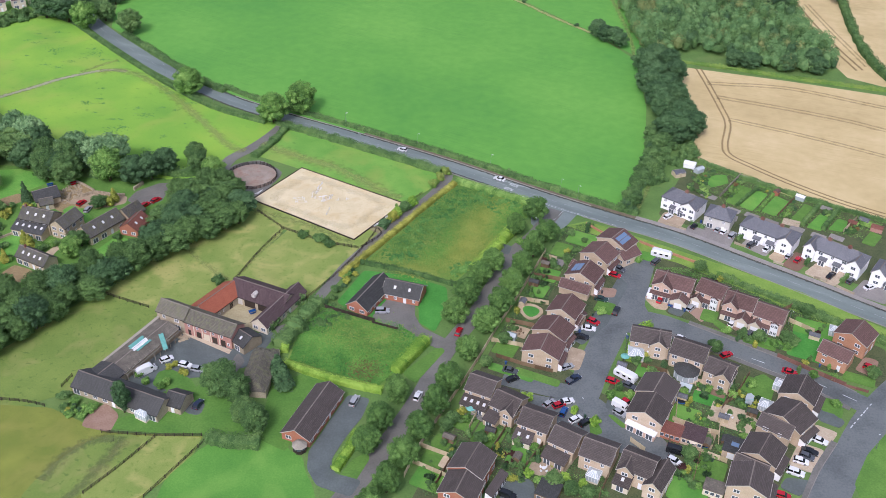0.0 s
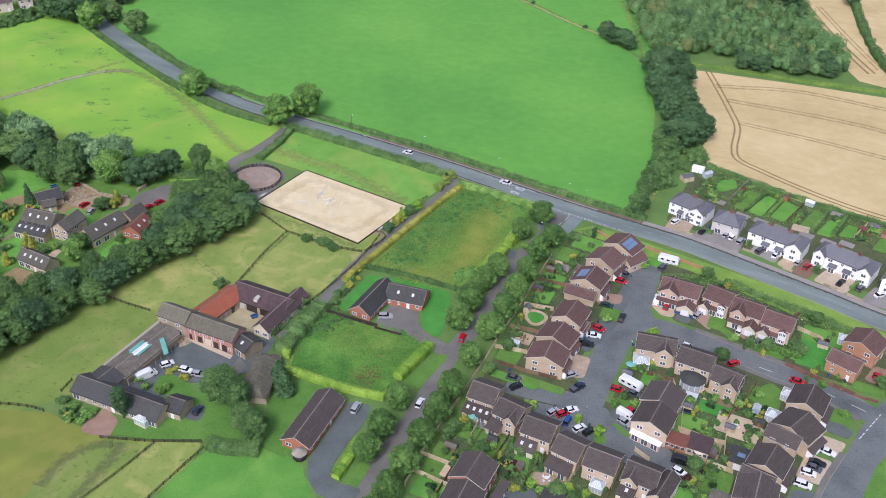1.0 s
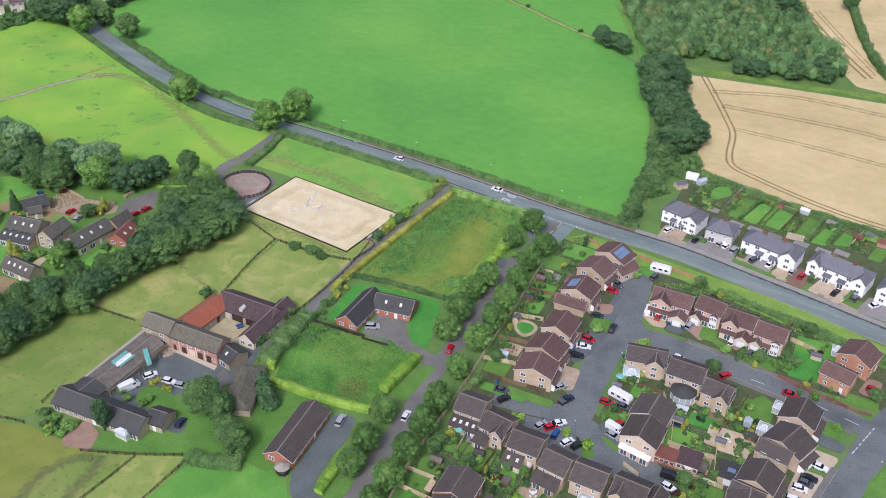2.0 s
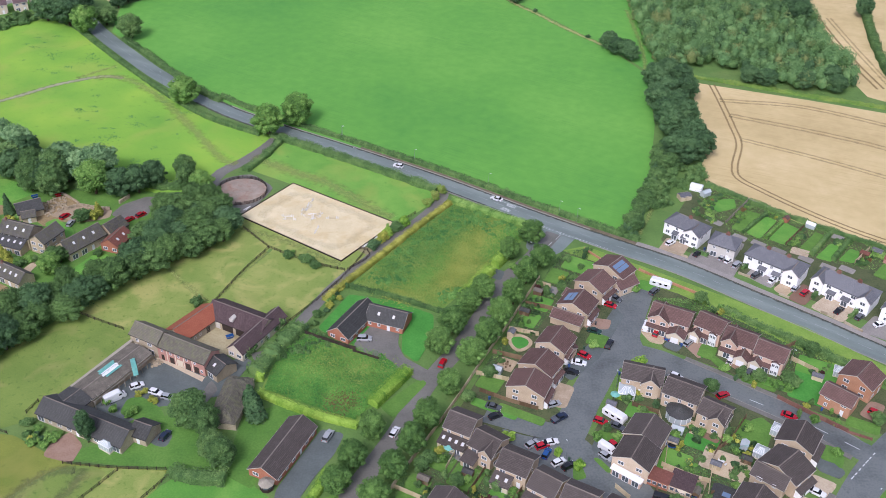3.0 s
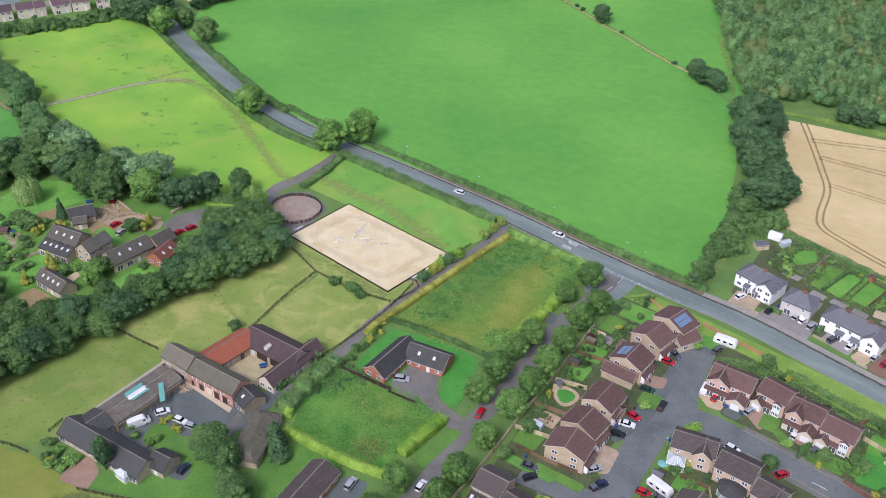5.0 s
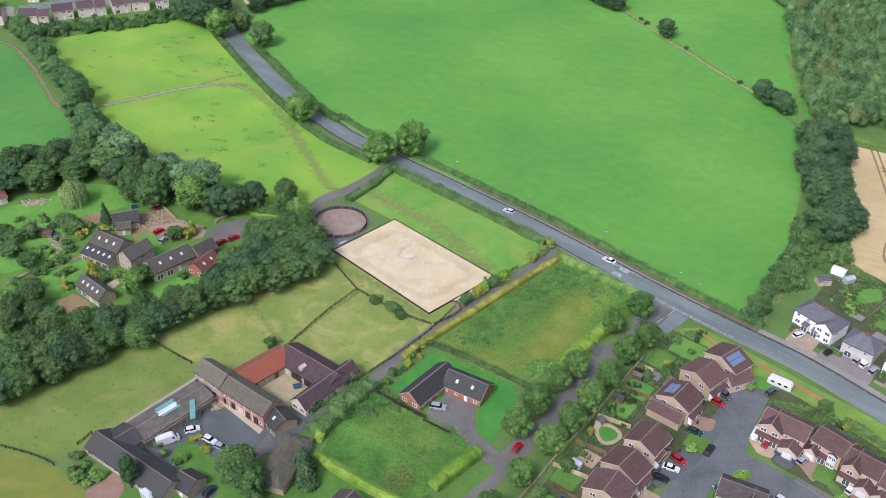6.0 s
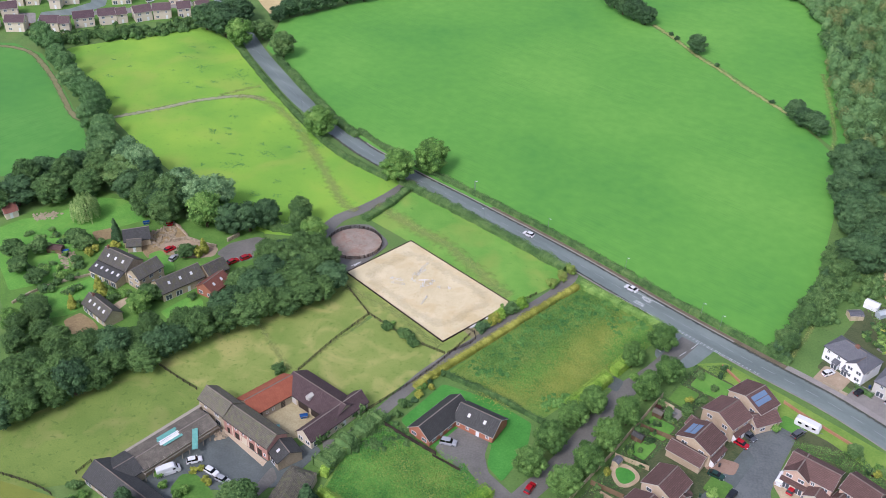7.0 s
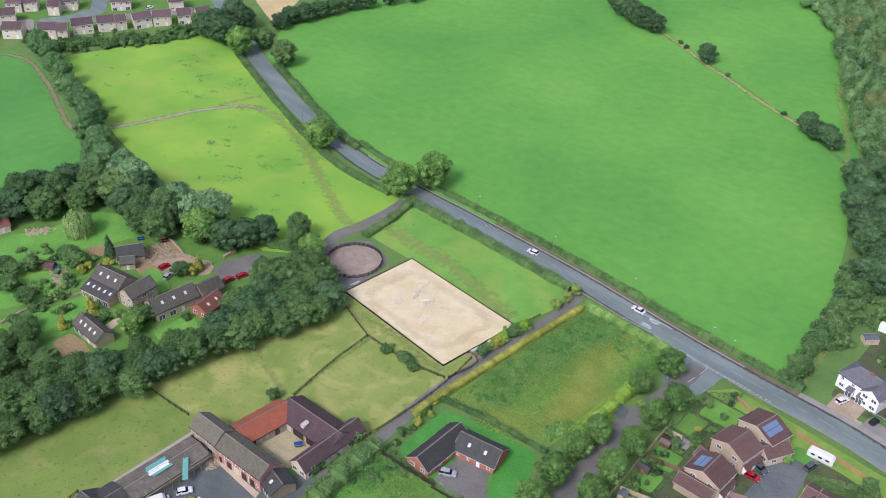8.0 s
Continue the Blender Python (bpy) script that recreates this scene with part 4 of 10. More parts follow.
for ring, mat, name, lab in (
        ([(88.3, 214.1), (91.0, 218.0), (94.1, 219.3), (96.7, 215.7), (94.2, 210.8), (89.9, 211.7)], LAWN, "lawn", "rounded green garden lawn"),
        ([(66.4, 202.9), (73.6, 200.5), (73.8, 197.2), (67.4, 197.4)], MOWN, "lawn", "green garden lawn between beds"),
        ([(67.0, 181.6), (71.3, 184.3), (74.8, 182.5), (73.5, 178.0), (67.1, 177.6)], MOWN, "lawn", "light green garden lawn"),
        ([(80.4, 202.0), (86.1, 202.6), (88.2, 199.0), (83.8, 195.5), (79.0, 197.4)], PATIO, "terrace", "curved cream and brown garden terrace"),
        ([(82.0, 200.6), (85.2, 200.8), (84.8, 198.0), (82.4, 197.8)], BRICK_DRIVE, "terrace", "round reddish paved circle"),
        ([(75.4, 213.4), (81.0, 210.2), (80.0, 208.0), (74.4, 211.2)], BRICK_DRIVE, "terrace", "reddish paved terrace behind the house"),
        ([(108.1, 207.4), (112.1, 200.2), (109.8, 197.9), (105.2, 200.4), (104.2, 204.4)], YARD, "drive", "dark tarmac corner drive"),
        ([(109.4, 208.6), (112.5, 208.6), (113.0, 204.7), (111.2, 201.2), (109.0, 204.4)], LAWN, "lawn", "small corner lawn"),
        ([(94.2, 237.4), (98.7, 237.3), (101.4, 233.2), (96.4, 231.5)], LAWN, "lawn", "front garden lawn before the house"),
        ([(80.9, 247.5), (83.5, 248.4), (84.8, 245.4), (81.0, 243.0)], EMERALD, "lawn", "small front garden lawn"),
        ([(85.1, 244.7), (88.6, 240.4), (85.9, 238.8), (83.7, 242.4)], LAWN, "lawn", "small front garden lawn")):
    patch(name, ring, 0.0, mat, lab, name, 0.8)
OVAL = [(22.6, 247.6), (23.6, 249.6), (25.7, 249.9), (28.1, 249.6), (30.6, 247.6), (31.0, 245.4), (28.6, 242.1), (25.9, 241.4), (24.2, 243.6)]
patch("terrace", OVAL, 0.05, GRAVEL, "curved cream gravel edge round a lawn", "terrace", 1.5)
patch("lawn", [(24.7, 244.8), (24.2, 247.2), (25.2, 248.5), (28.0, 248.3), (29.6, 246.8), (29.7, 245.2), (28.0, 243.2), (26.2, 242.6)], 0.09, EMERALD, "neat oval artificial lawn", "lawn", 1.5)
# tracks worn into the grass and the wheat
for pts, w, mat, lab in (
        ([(-204.8, 378.7), (-200.9, 381.6), (-188.2, 393.1), (-176.3, 405.1), (-160.2, 414.9), (-149.6, 414.2)], 4.0, TRACK_WEAR, "stony earth track worn across the pasture"),
        ([(-162.2, 413.9), (-149.6, 414.2), (-134.6, 403.4), (-117.9, 384.9), (-103.0, 365.4), (-89.4, 347.7), (-82.1, 343.6)], 6.5, FAINT_WEAR, "faint worn track across the pasture"),
        ([(-102.0, 171.0), (-99.5, 179.0), (-94.5, 184.6), (-88.0, 186.6)], 5.0, MUD_WEAR, "muddy curve trodden into the paddock"),
        ([(-86.0, 187.0), (-86.5, 182.0), (-90.0, 173.0), (-94.0, 164.0)], 5.5, MUD_WEAR, "muddy ground worn along the paddock fence"),
        ([(-170.1, 412.3), (-163.1, 420.3), (-157.2, 426.2)], 3.2, FAINT_WEAR, "faint worn track towards the hedge"),
        ([(-305.0, 424.9), (-299.0, 424.9), (-283.3, 427.3), (-269.7, 422.9), (-249.5, 406.3), (-232.5, 389.4), (-219.6, 376.8), (-206.7, 370.4)], 3.6, PATH_WEAR, "earth path along the tree belt"),
        ([(2.5, 554.0), (6.5, 549.6), (17.4, 535.5), (27.8, 520.6), (37.5, 509.8), (50.6, 493.1), (65.1, 476.9), (74.2, 466.6)], 3.8, DITCH_WEAR, "dry grassy ditch across the field"),
        ([(-91.7, 277.2), (-81.6, 266.8), (-71.9, 258.0)], 2.6, FAINT_WEAR, "faint path across the paddock"),
        ([(-58.4, 286.5), (-64.5, 272.7), (-70.0, 258.5)], 2.2, FAINT_WEAR, "trodden grass beside the fence"),
        ([(-76.8, 350.0), (-57.7, 338.8), (-44.0, 331.9), (-28.6, 318.6), (-18.6, 310.6)], 8.0, FAINT_WEAR, "dry worn grass beside the arena"),
        ([(-70.1, 299.8), (-50.0, 291.8), (-33.1, 280.5)], 5.0, FAINT_WEAR, "dry trodden strip below the arena"),
        ([(68.0, 304.5), (73.7, 319.1), (79.0, 334.5), (84.7, 351.0), (89.8, 365.3)], 2.6, FAINT_WEAR, "grassy lane beside the houses"),
        ([(86.4, 446.0), (87.6, 462.0), (86.8, 490.0), (84.6, 520.0)], 3.4, FAINT_WEAR, "worn grass along the wood edge"),
        ([(115.2, 433.1), (116.3, 416.1), (117.3, 393.4), (117.2, 377.6), (112.3, 360.0), (111.9, 350.6), (119.0, 341.9), (131.3, 329.6), (145.2, 318.0), (159.0, 309.0), (190.0, 290.0)], 3.6, RUT_WEAR, "pair of wheel ruts through the wheat"),
        ([(116.2, 417.4), (126.0, 416.7), (153.6, 413.6), (190.7, 396.5), (230.0, 379.0)], 4.6, BAND_WEAR, "thin bands where the wheat lies open"),
        ([(118.0, 403.5), (122.8, 401.5), (148.0, 392.5), (169.7, 383.1), (183.4, 375.2), (225.0, 352.0)], 4.6, BAND_WEAR, "thin bands where the wheat lies open"),
        ([(118.5, 382.0), (150.0, 367.0), (185.0, 347.0), (220.0, 325.0)], 4.0, BAND_WEAR, "thin bands where the wheat lies open"),
        ([(183.5, 526.6), (184.8, 494.4), (187.8, 461.8), (191.7, 435.6)], 5.0, RUT_WEAR, "pair of wheel ruts through the wheat"),
        ([(190.0, 520.0), (193.0, 480.0), (197.0, 440.0)], 4.0, BAND_WEAR, "thin bands where the wheat lies open")):
    wear(pts, w, 0.06, mat, lab)

# painted road markings
def dashes(line, length, gap, width, z):
    s, run = Shape(), 0.0
    for i in range(len(line) - 1):
        a, b = line[i], line[i + 1]
        n = max(1, int((b - a).length / 0.5))
        for k in range(n):
            p, q = a.lerp(b, k / n), a.lerp(b, (k + 1) / n)
            if run % (length + gap) < length:
                e = (q - p).normalized()
                w = Vector((-e.y, e.x)) * width / 2
                s.slab([(*(p - w), z), (*(q - w), z), (*(q + w), z), (*(p + w), z)], 0.02)
            run += (q - p).length
    return s


wear(offset_line(near(ROAD, -110, 150), 3.9)[::2], 1.8, 0.0, DAMP_WEAR, "dirty damp edge of the road", "road")
wear(offset_line(near(ROAD, -110, 30), -3.9)[::2], 1.6, 0.0, DAMP_WEAR, "dirty damp edge of the road", "road")
solid("pavement", strip(offset_line(near(ROAD, -40, 66), 5.0), 1.5, 0.13), LITTER, "narrow footway strewn with brown leaf litter", "pavement", "", "structure")
solid("road_marking", dashes(ROAD, 4, 3, 0.11, 0.066), OLD_LINE, "dashed white centre line", "road marking", "", "structure")
solid("road_marking", dashes(offset_line(near(ROAD, 34, 62), -3.9), 0.7, 0.6, 0.22, 0.064), LINE, "dashed white give-way line", "road marking", "", "structure")
solid("road_marking", dashes(offset_line(near(ROAD, 34, 62), -3.3), 0.7, 0.6, 0.22, 0.064), LINE, "dashed white give-way line", "road marking", "", "structure")
solid("road_marking", dashes(smooth_line([(112.8, 198.1), (122.6, 208.8)]), 1.2, 0.8, 0.3, 0.1), LINE, "dashed white give-way line", "road marking", "", "structure")
solid("road_marking", dashes(smooth_line([(92.1, 226.2), (105.2, 218.5), (118.5, 208.6)]), 4, 5, 0.2, 0.095), LINE, "dashed white centre line", "road marking", "", "structure")
for (x, y), turn in (((22.4, 320.0), 61), ((24.0, 322.7), -119)):
    text = bpy.data.curves.new("road_marking", "FONT")
    text.body, text.size, text.align_x, text.align_y = "SLOW", 0.95, "CENTER", "CENTER"
    text.extrude, text.offset = 0.004, 0.03
    text.materials.append(LINE)
    ob = new("road_marking", text)
    ob.matrix_world = pose(x, y, 0.062, 0, 0, turn) @ Matrix.Diagonal((0.62, 5.2, 1, 1))
    tagged(ob, "white painted slow marking on the road", "road marking", "", "structure")
for pts in ([(14.7, 322.0), (27.8, 314.6)], [(18.6, 326.6), (30.1, 320.8)]):
    solid("road_marking", strip(smooth_line(pts), 0.16, 0.064, 0.02), LINE, "solid white edge line before the junction", "road marking", "", "structure")
solid("road_marking", dashes(smooth_line([(41.8, 305.6), (40.1, 302.7), (36.7, 297.9), (34.0, 293.5)]), 3.4, 2.2, 0.18, 0.075), LINE, "white centre line at the mouth of the lane", "road marking", "", "structure")

# ---- plants ----
def leaf_cards(centres, normals, sizes, rng):
    """One small bent leaf clump (a folded kite) at each centre. Returns vertices and faces."""
    n = len(centres)
    nor = normals + rng.normal(0, 0.48, (n, 3))
    nor /= np.linalg.norm(nor, axis=1)[:, None] + 1e-9
    ref = rng.normal(0, 1, (n, 3))
    u = np.cross(nor, ref)
    u /= np.linalg.norm(u, axis=1)[:, None] + 1e-9
    w = np.cross(nor, u)
    s = sizes[:, None]
    fold = nor * s * 0.25
    v = np.stack([centres + u * s - fold, centres + w * s * 0.7 + fold * 0.4, centres - u * s - fold, centres - w * s * 0.7 + fold * 0.4], 1).reshape(-1, 3)
    k = np.arange(n)[:, None] * 4
    return v, np.concatenate([k + [0, 1, 3], k + [1, 2, 3]])


def crown_points(rng, lumps, cards, card):
    """Cards over the outside of a heap of round lumps (x, y, z, r)."""
    L = np.array(lumps)
    area = L[:, 3] ** 2
    pick = rng.choice(len(L), cards, p=area / area.sum())
    d = rng.normal(0, 1, (cards, 3))
    d /= np.linalg.norm(d, axis=1)[:, None]
    d[:, 2] = np.where(rng.random(cards) < 0.65, abs(d[:, 2]), d[:, 2])
    c = L[pick, :3] + d * L[pick, 3:4] * rng.uniform(0.84, 1.2, (cards, 1))
    inside = np.zeros(cards, bool)
    for q in L:
        inside |= np.linalg.norm(c - q[:3], axis=1) < q[3] * 0.82
    keep = ~inside
    return c[keep], d[keep], rng.uniform(0.6, 1.3, keep.sum()) * card


def core(lumps, scale=0.84):
    """The shaded inner mass of the lumps: small faceted balls."""
    v, f = [], []
    bm = bmesh.new()
    bmesh.ops.create_icosphere(bm, subdivisions=1, radius=1)
    iv, jf = np.array([q.co[:] for q in bm.verts]), [[q.index for q in t.verts] for t in bm.faces]
    bm.free()
    for x, y, z, r in lumps:
        k = len(v)
        v += [tuple(p) for p in iv * r * scale + (x, y, z)]
        f += [[i + k for i in t] for t in jf]
    return v, f


def foliage_mesh(name, lumps, cards, card, material, seed):
    rng = np.random.default_rng(seed)
    c, d, s = crown_points(rng, lumps, cards, card)
    v, f = leaf_cards(c, d, s, rng)
    cv, cf = core(lumps)
    me = bpy.data.meshes.new(name)
    me.from_pydata([tuple(p) for p in v] + cv, [], [tuple(t) for t in f] + [tuple(i + len(v) for i in t) for t in cf])
    me.materials.append(material)
    me.update()
    return me


def lumps_round(rng, n, wide, low, high, size):
    """Lumps spread through a rounded crown of radius wide between two heights."""
    out = []
    mid, half = (low + high) / 2, (high - low) / 2
    for _ in range(n):
        d = rng.normal(0, 1, 3)
        d /= np.linalg.norm(d)
        r = rng.uniform(0.55, 0.88)
        out.append((d[0] * r * wide, d[1] * r * wide, mid + d[2] * r * half, wide * size * rng.uniform(0.75, 1.25)))
    for t in (-0.35, 0, 0.35):
        out.append((0, 0, mid + t * half, wide * 0.66))
    return out


def trunk_mesh(rng, height, radius, spread):
    s = Shape()
    s.tube(0, 0, 0, height * 0.55, radius, radius * 0.7, 8)
    for k in range(6):
        a = k * 1.05 + rng.uniform(0, 0.6)
        m = Matrix.Translation((0, 0, height * rng.uniform(0.3, 0.5))) @ Matrix.Rotation(a, 4, "Z") @ Matrix.Rotation(radians(rng.uniform(25, 55)), 4, "Y")
        s.tube(0, 0, 0, spread * rng.uniform(0.6, 0.9), radius * 0.5, radius * 0.15, 6, m)
    return s.mesh("trunk", BARK)


# a kind of plant: half width, low and high end of the crown, lumps, their size, leaf clumps, clump size, leaves
KINDS = {
    "broad": (5.0, 0.5, 10.5, 75, 0.21, 5700, 0.25),
    "tall": (4.2, 1.2, 14.0, 80, 0.24, 5400, 0.27),
    "round": (3.6, 1.0, 7.6, 45, 0.24, 3000, 0.24),
    "bush": (1.6, 0.0, 2.4, 9, 0.42, 460, 0.25),
    "conifer": (2.0, 0.4, 9.0, 0, 0, 1800, 0.34),
    "willow": (4.4, 1.0, 8.8, 60, 0.22, 4800, 0.25),
}
plant_cache = {}
plant_rng = np.random.default_rng(7)


def plant(kind, x, y, wide, high, leaves=LEAF_MID, label="", name="tree", group=""):
    """A plant of that kind, scaled to a crown width and a height in metres."""
    half, low, top, n, size, cards, card = KINDS[kind]
    wide *= 1.0 if kind in ("bush", "conifer") else 1.12
    variant = int(plant_rng.integers(0, 3))
    m = pose(x, y, 0, 0, 0, float(plant_rng.uniform(0, 360))) @ Matrix.Diagonal((wide / 2 / half, wide / 2 / half, high / top, 1))
    key = (kind, variant, leaves.name, name)
    if key in plant_cache:
        ob = copy_thing(plant_cache[key], m)
    else:
        seed = 100 * len(plant_cache) + 11
        rng = np.random.default_rng(seed)
        if kind == "conifer":
            lumps = [(rng.uniform(-0.2, 0.2), rng.uniform(-0.2, 0.2), low + (top - low) * t, half * (1 - t) * 0.8 + 0.25) for t in np.linspace(0.08, 0.97, 12)]
        else:
            lumps = lumps_round(rng, n, half * 0.9, low, top, size)
        ob = thing(name, m, label, name)
        part("crown", foliage_mesh("crown", lumps, cards, card, leaves, seed), leaves, ob)
        if kind != "bush":
            part("trunk", trunk_mesh(rng, top, 0.28 + 0.02 * half, half), BARK, ob)
        plant_cache[key] = ob
    ob.matrix_basis = m
    return tagged(ob, label or "leafy green tree", name, group)


def hedge(pts, width, high, leaves, label, name="hedge", ragged=0.3, card=0.22, dense=15.0, step=1.0):
    """A hedge along a line: a lumpy solid body clad in leaf clumps."""
    line = smooth_line(pts, step) if len(pts) > 2 else [Vector(pts[0]).lerp(Vector(pts[1]), t) for t in np.linspace(0, 1, max(2, int((Vector(pts[1]) - Vector(pts[0])).length / step)))]
    rng = np.random.default_rng(int(abs(line[0].x * 7 + line[0].y * 13)) + 5)
    s, cen, nor = Shape(), [], []
    rings = []
    for i, q in enumerate(line):
        d = (line[min(i + 1, len(line) - 1)] - line[max(i - 1, 0)]).normalized()
        side = Vector((-d.y, d.x))
        k = 1 + ragged * noise.noise((q.x * 0.22, q.y * 0.22, 1)) + ragged * 0.6 * noise.noise((q.x * 0.8, q.y * 0.8, 4))
        w, h = width / 2 * k, high * k
        rings.append([(*(q + side * u * w), z * h) for u, z in ((-0.88, 0), (-0.84, 0.66), (-0.48, 0.9), (0.48, 0.9), (0.84, 0.66), (0.88, 0))])
        n = rng.poisson(dense * (2 * h + 2 * w) * step * 0.5)
        a = rng.uniform(0, 1, n) * (2 * h + 2 * w)
        along = rng.uniform(-0.5, 0.5, n) * step
        for t, g in zip(a, along):
            if t < h:
                u, z, e = -1, t, (-1, 0.3)
            elif t < h + 2 * w:
                u, z, e = (t - h) / w - 1, h, (0, 1)
            else:
                u, z, e = 1, t - h - 2 * w, (1, 0.3)
            p = q + side * u * w + d * g
            cen.append((p.x, p.y, z * rng.uniform(0.94, 1.06)))
            nor.append((side.x * e[0], side.y * e[0], e[1]))
    for i in range(len(rings) - 1):
        s.add(rings[i] + rings[i + 1], [(j, j + 1, j + 7, j + 6) for j in range(5)])
    s.add(rings[0] + rings[-1], [tuple(range(5, -1, -1)), tuple(range(6, 12))])
    cen, nor = np.array(cen), np.array(nor)
    v, f = leaf_cards(cen, nor, rng.uniform(0.7, 1.5, len(cen)) * card, rng)
    s.add([tuple(p) for p in v], [tuple(int(i) for i in t) for t in f])
    return solid(name, s, leaves, label, name)


def inside_polygon(x, y, p):
    hit = False
    for i in range(len(p)):
        (x0, y0), (x1, y1) = p[i - 1], p[i]
        if (y0 > y) != (y1 > y) and x < (x1 - x0) * (y - y0) / (y1 - y0) + x0:
            hit = not hit
    return hit


def scatter(pts, count, rng):
    xs, ys = [q[0] for q in pts], [q[1] for q in pts]
    out = []
    while len(out) < count:
        x, y = rng.uniform(min(xs), max(xs)), rng.uniform(min(ys), max(ys))
        if inside_polygon(x, y, pts):
            out.append((x, y))
    return out


def thicket(name, pts, count, sizes, highs, leaves, label, category, seed, card=0.5, cards=160, off=()):
    """Many plants grown together, as one mass of leaf clumps."""
    rng = np.random.default_rng(seed)
    V, F, k = [], [], 0
    for x, y in scatter(pts, count, rng):
        r, h = rng.uniform(*sizes) / 2, rng.uniform(*highs)
        if any(inside_polygon(x, y, ring) for ring in off):
            continue
        lumps = [(x + rng.normal(0, 0.45) * r, y + rng.normal(0, 0.45) * r, max(0.2, h - r * rng.uniform(0.5, 1.2)), r * rng.uniform(0.45, 0.75)) for _ in range(5)]
        lumps.append((x, y, h * 0.45, r * 0.8))
        c, d, s = crown_points(rng, lumps, cards, card)
        v, f = leaf_cards(c, d, s, rng)
        cv, cf = core(lumps, 0.8)
        V += [tuple(p) for p in v] + cv
        F += [tuple(int(i) + k for i in t) for t in f] + [tuple(i + k + len(v) for i in t) for t in cf]
        k = len(V)
    s = Shape()
    s.v, s.f = V, F
    return solid(name, s, leaves, label, category, "", "stuff")

def canopy(name, pts, gap, radius, highs, dense, card, mixture, label, category, seed):
    """A closed wood of domed crowns that grow into one another; one object of leaf clumps for each kind of leaf."""
    rng = np.random.default_rng(seed)
    trees, cells = [], {}
    for x, y in scatter(pts, 9000, rng):
        k = (int(x // gap), int(y // gap))
        if all((x - a) ** 2 + (y - b) ** 2 > gap * gap for i in (-1, 0, 1) for j in (-1, 0, 1) for a, b in cells.get((k[0] + i, k[1] + j), ())):
            cells.setdefault(k, []).append((x, y))
            trees.append((x, y, rng.uniform(*radius), rng.uniform(*highs)))
    T = np.array(trees)
    leaf = rng.choice(len(mixture), len(T), p=[m[1] for m in mixture])
    bm = bmesh.new()
    bmesh.ops.create_icosphere(bm, subdivisions=1, radius=1)
    ball, tris = np.array([q.co[:] for q in bm.verts]), [[q.index for q in t.verts] for t in bm.faces]
    bm.free()
    shapes = [Shape() for _ in mixture]
    for (x, y, r, h), kind in zip(T, leaf):
        n = int(dense * r * (r + h * 0.5))
        d = rng.normal(0, 1, (n, 3))
        d[:, 2] = np.where(rng.random(n) < 0.85, abs(d[:, 2]), d[:, 2])
        d /= np.linalg.norm(d, axis=1)[:, None]
        half = np.array([r, r, h * 0.5])
        bulge = 1 + 0.16 * np.sin(d[:, 0] * 5 + x) * np.cos(d[:, 1] * 5 + y) + rng.uniform(-0.1, 0.14, n)
        c = np.array([x, y, h * 0.5]) + d * half * bulge[:, None]
        near_by = T[(abs(T[:, 0] - x) < 7) & (abs(T[:, 1] - y) < 7)]
        inside = np.zeros(n, bool)
        for a, b, q, g in near_by:
            if (a, b) != (x, y):
                inside |= (((c - [a, b, g * 0.5]) / [q * 0.85, q * 0.85, g * 0.44]) ** 2).sum(1) < 1
        c, d = c[~inside], (d / half)[~inside]
        d /= np.linalg.norm(d, axis=1)[:, None]
        v, f = leaf_cards(c, d, rng.uniform(0.6, 1.4, len(c)) * card, rng)
        shapes[kind].add(v, f)
        shapes[kind].add(ball * half * 0.77 + (x, y, h * 0.5), tris)
    for shape, (leaves, _) in zip(shapes, mixture):
        shape.f = [tuple(int(i) for i in t) for t in shape.f]
        solid(name, shape, leaves, label, category, "", "stuff")

# ---- houses ----
window_meshes = {}


def window(parent, m, w, h):
    """A white framed window with mullions, a dark pane and a sill, facing the local -y."""
    key = (round(w, 1), round(h, 1))
    if key not in window_meshes:
        f = Shape()
        t = 0.13
        f.box(-w / 2, -0.06, 0, w / 2, 0.04, t).box(-w / 2, -0.06, h - t, w / 2, 0.04, h)
        f.box(-w / 2, -0.06, t, -w / 2 + t, 0.04, h - t).box(w / 2 - t, -0.06, t, w / 2, 0.04, h - t)
        if w > 0.9:
            f.box(-t / 2, -0.05, t, t / 2, 0.03, h - t)
        p = Shape().box(-w / 2 + t, -0.03, t, w / 2 - t, 0.02, h - t)
        window_meshes[key] = f.mesh("window", WHITE), p.mesh("pane", PANE)
    f, p = window_meshes[key]
    ob = part("window", f, WHITE, parent)
    ob.matrix_basis = m
    part("pane", p, PANE, ob)


door_meshes = {}


def door(parent, m, w=1.0, h=2.1, leaf=None):
    leaf = leaf or WHITE
    key = (w, h, leaf.name)
    if key not in door_meshes:
        d = Shape().box(-w / 2, -0.05, 0, w / 2, 0.03, h)
        for k in range(max(1, int(h / 0.55))):
            d.box(-w / 2 + 0.12, -0.08, 0.12 + k * 0.55, w / 2 - 0.12, -0.05, 0.55 + k * 0.55)
        door_meshes[key] = d.mesh("door", leaf)
    ob = part("door", door_meshes[key], leaf, parent)
    ob.matrix_basis = m


def skylight(parent, m, w=0.8, h=1.1):
    ob = part("skylight", Shape().box(-w / 2, -h / 2, 0, w / 2, h / 2, 0.08), TRIM, parent)
    ob.matrix_basis = m
    part("pane", Shape().box(-w / 2 + 0.08, -h / 2 + 0.08, 0.08, w / 2 - 0.08, h / 2 - 0.08, 0.1), LAMP_CLEAR, ob)


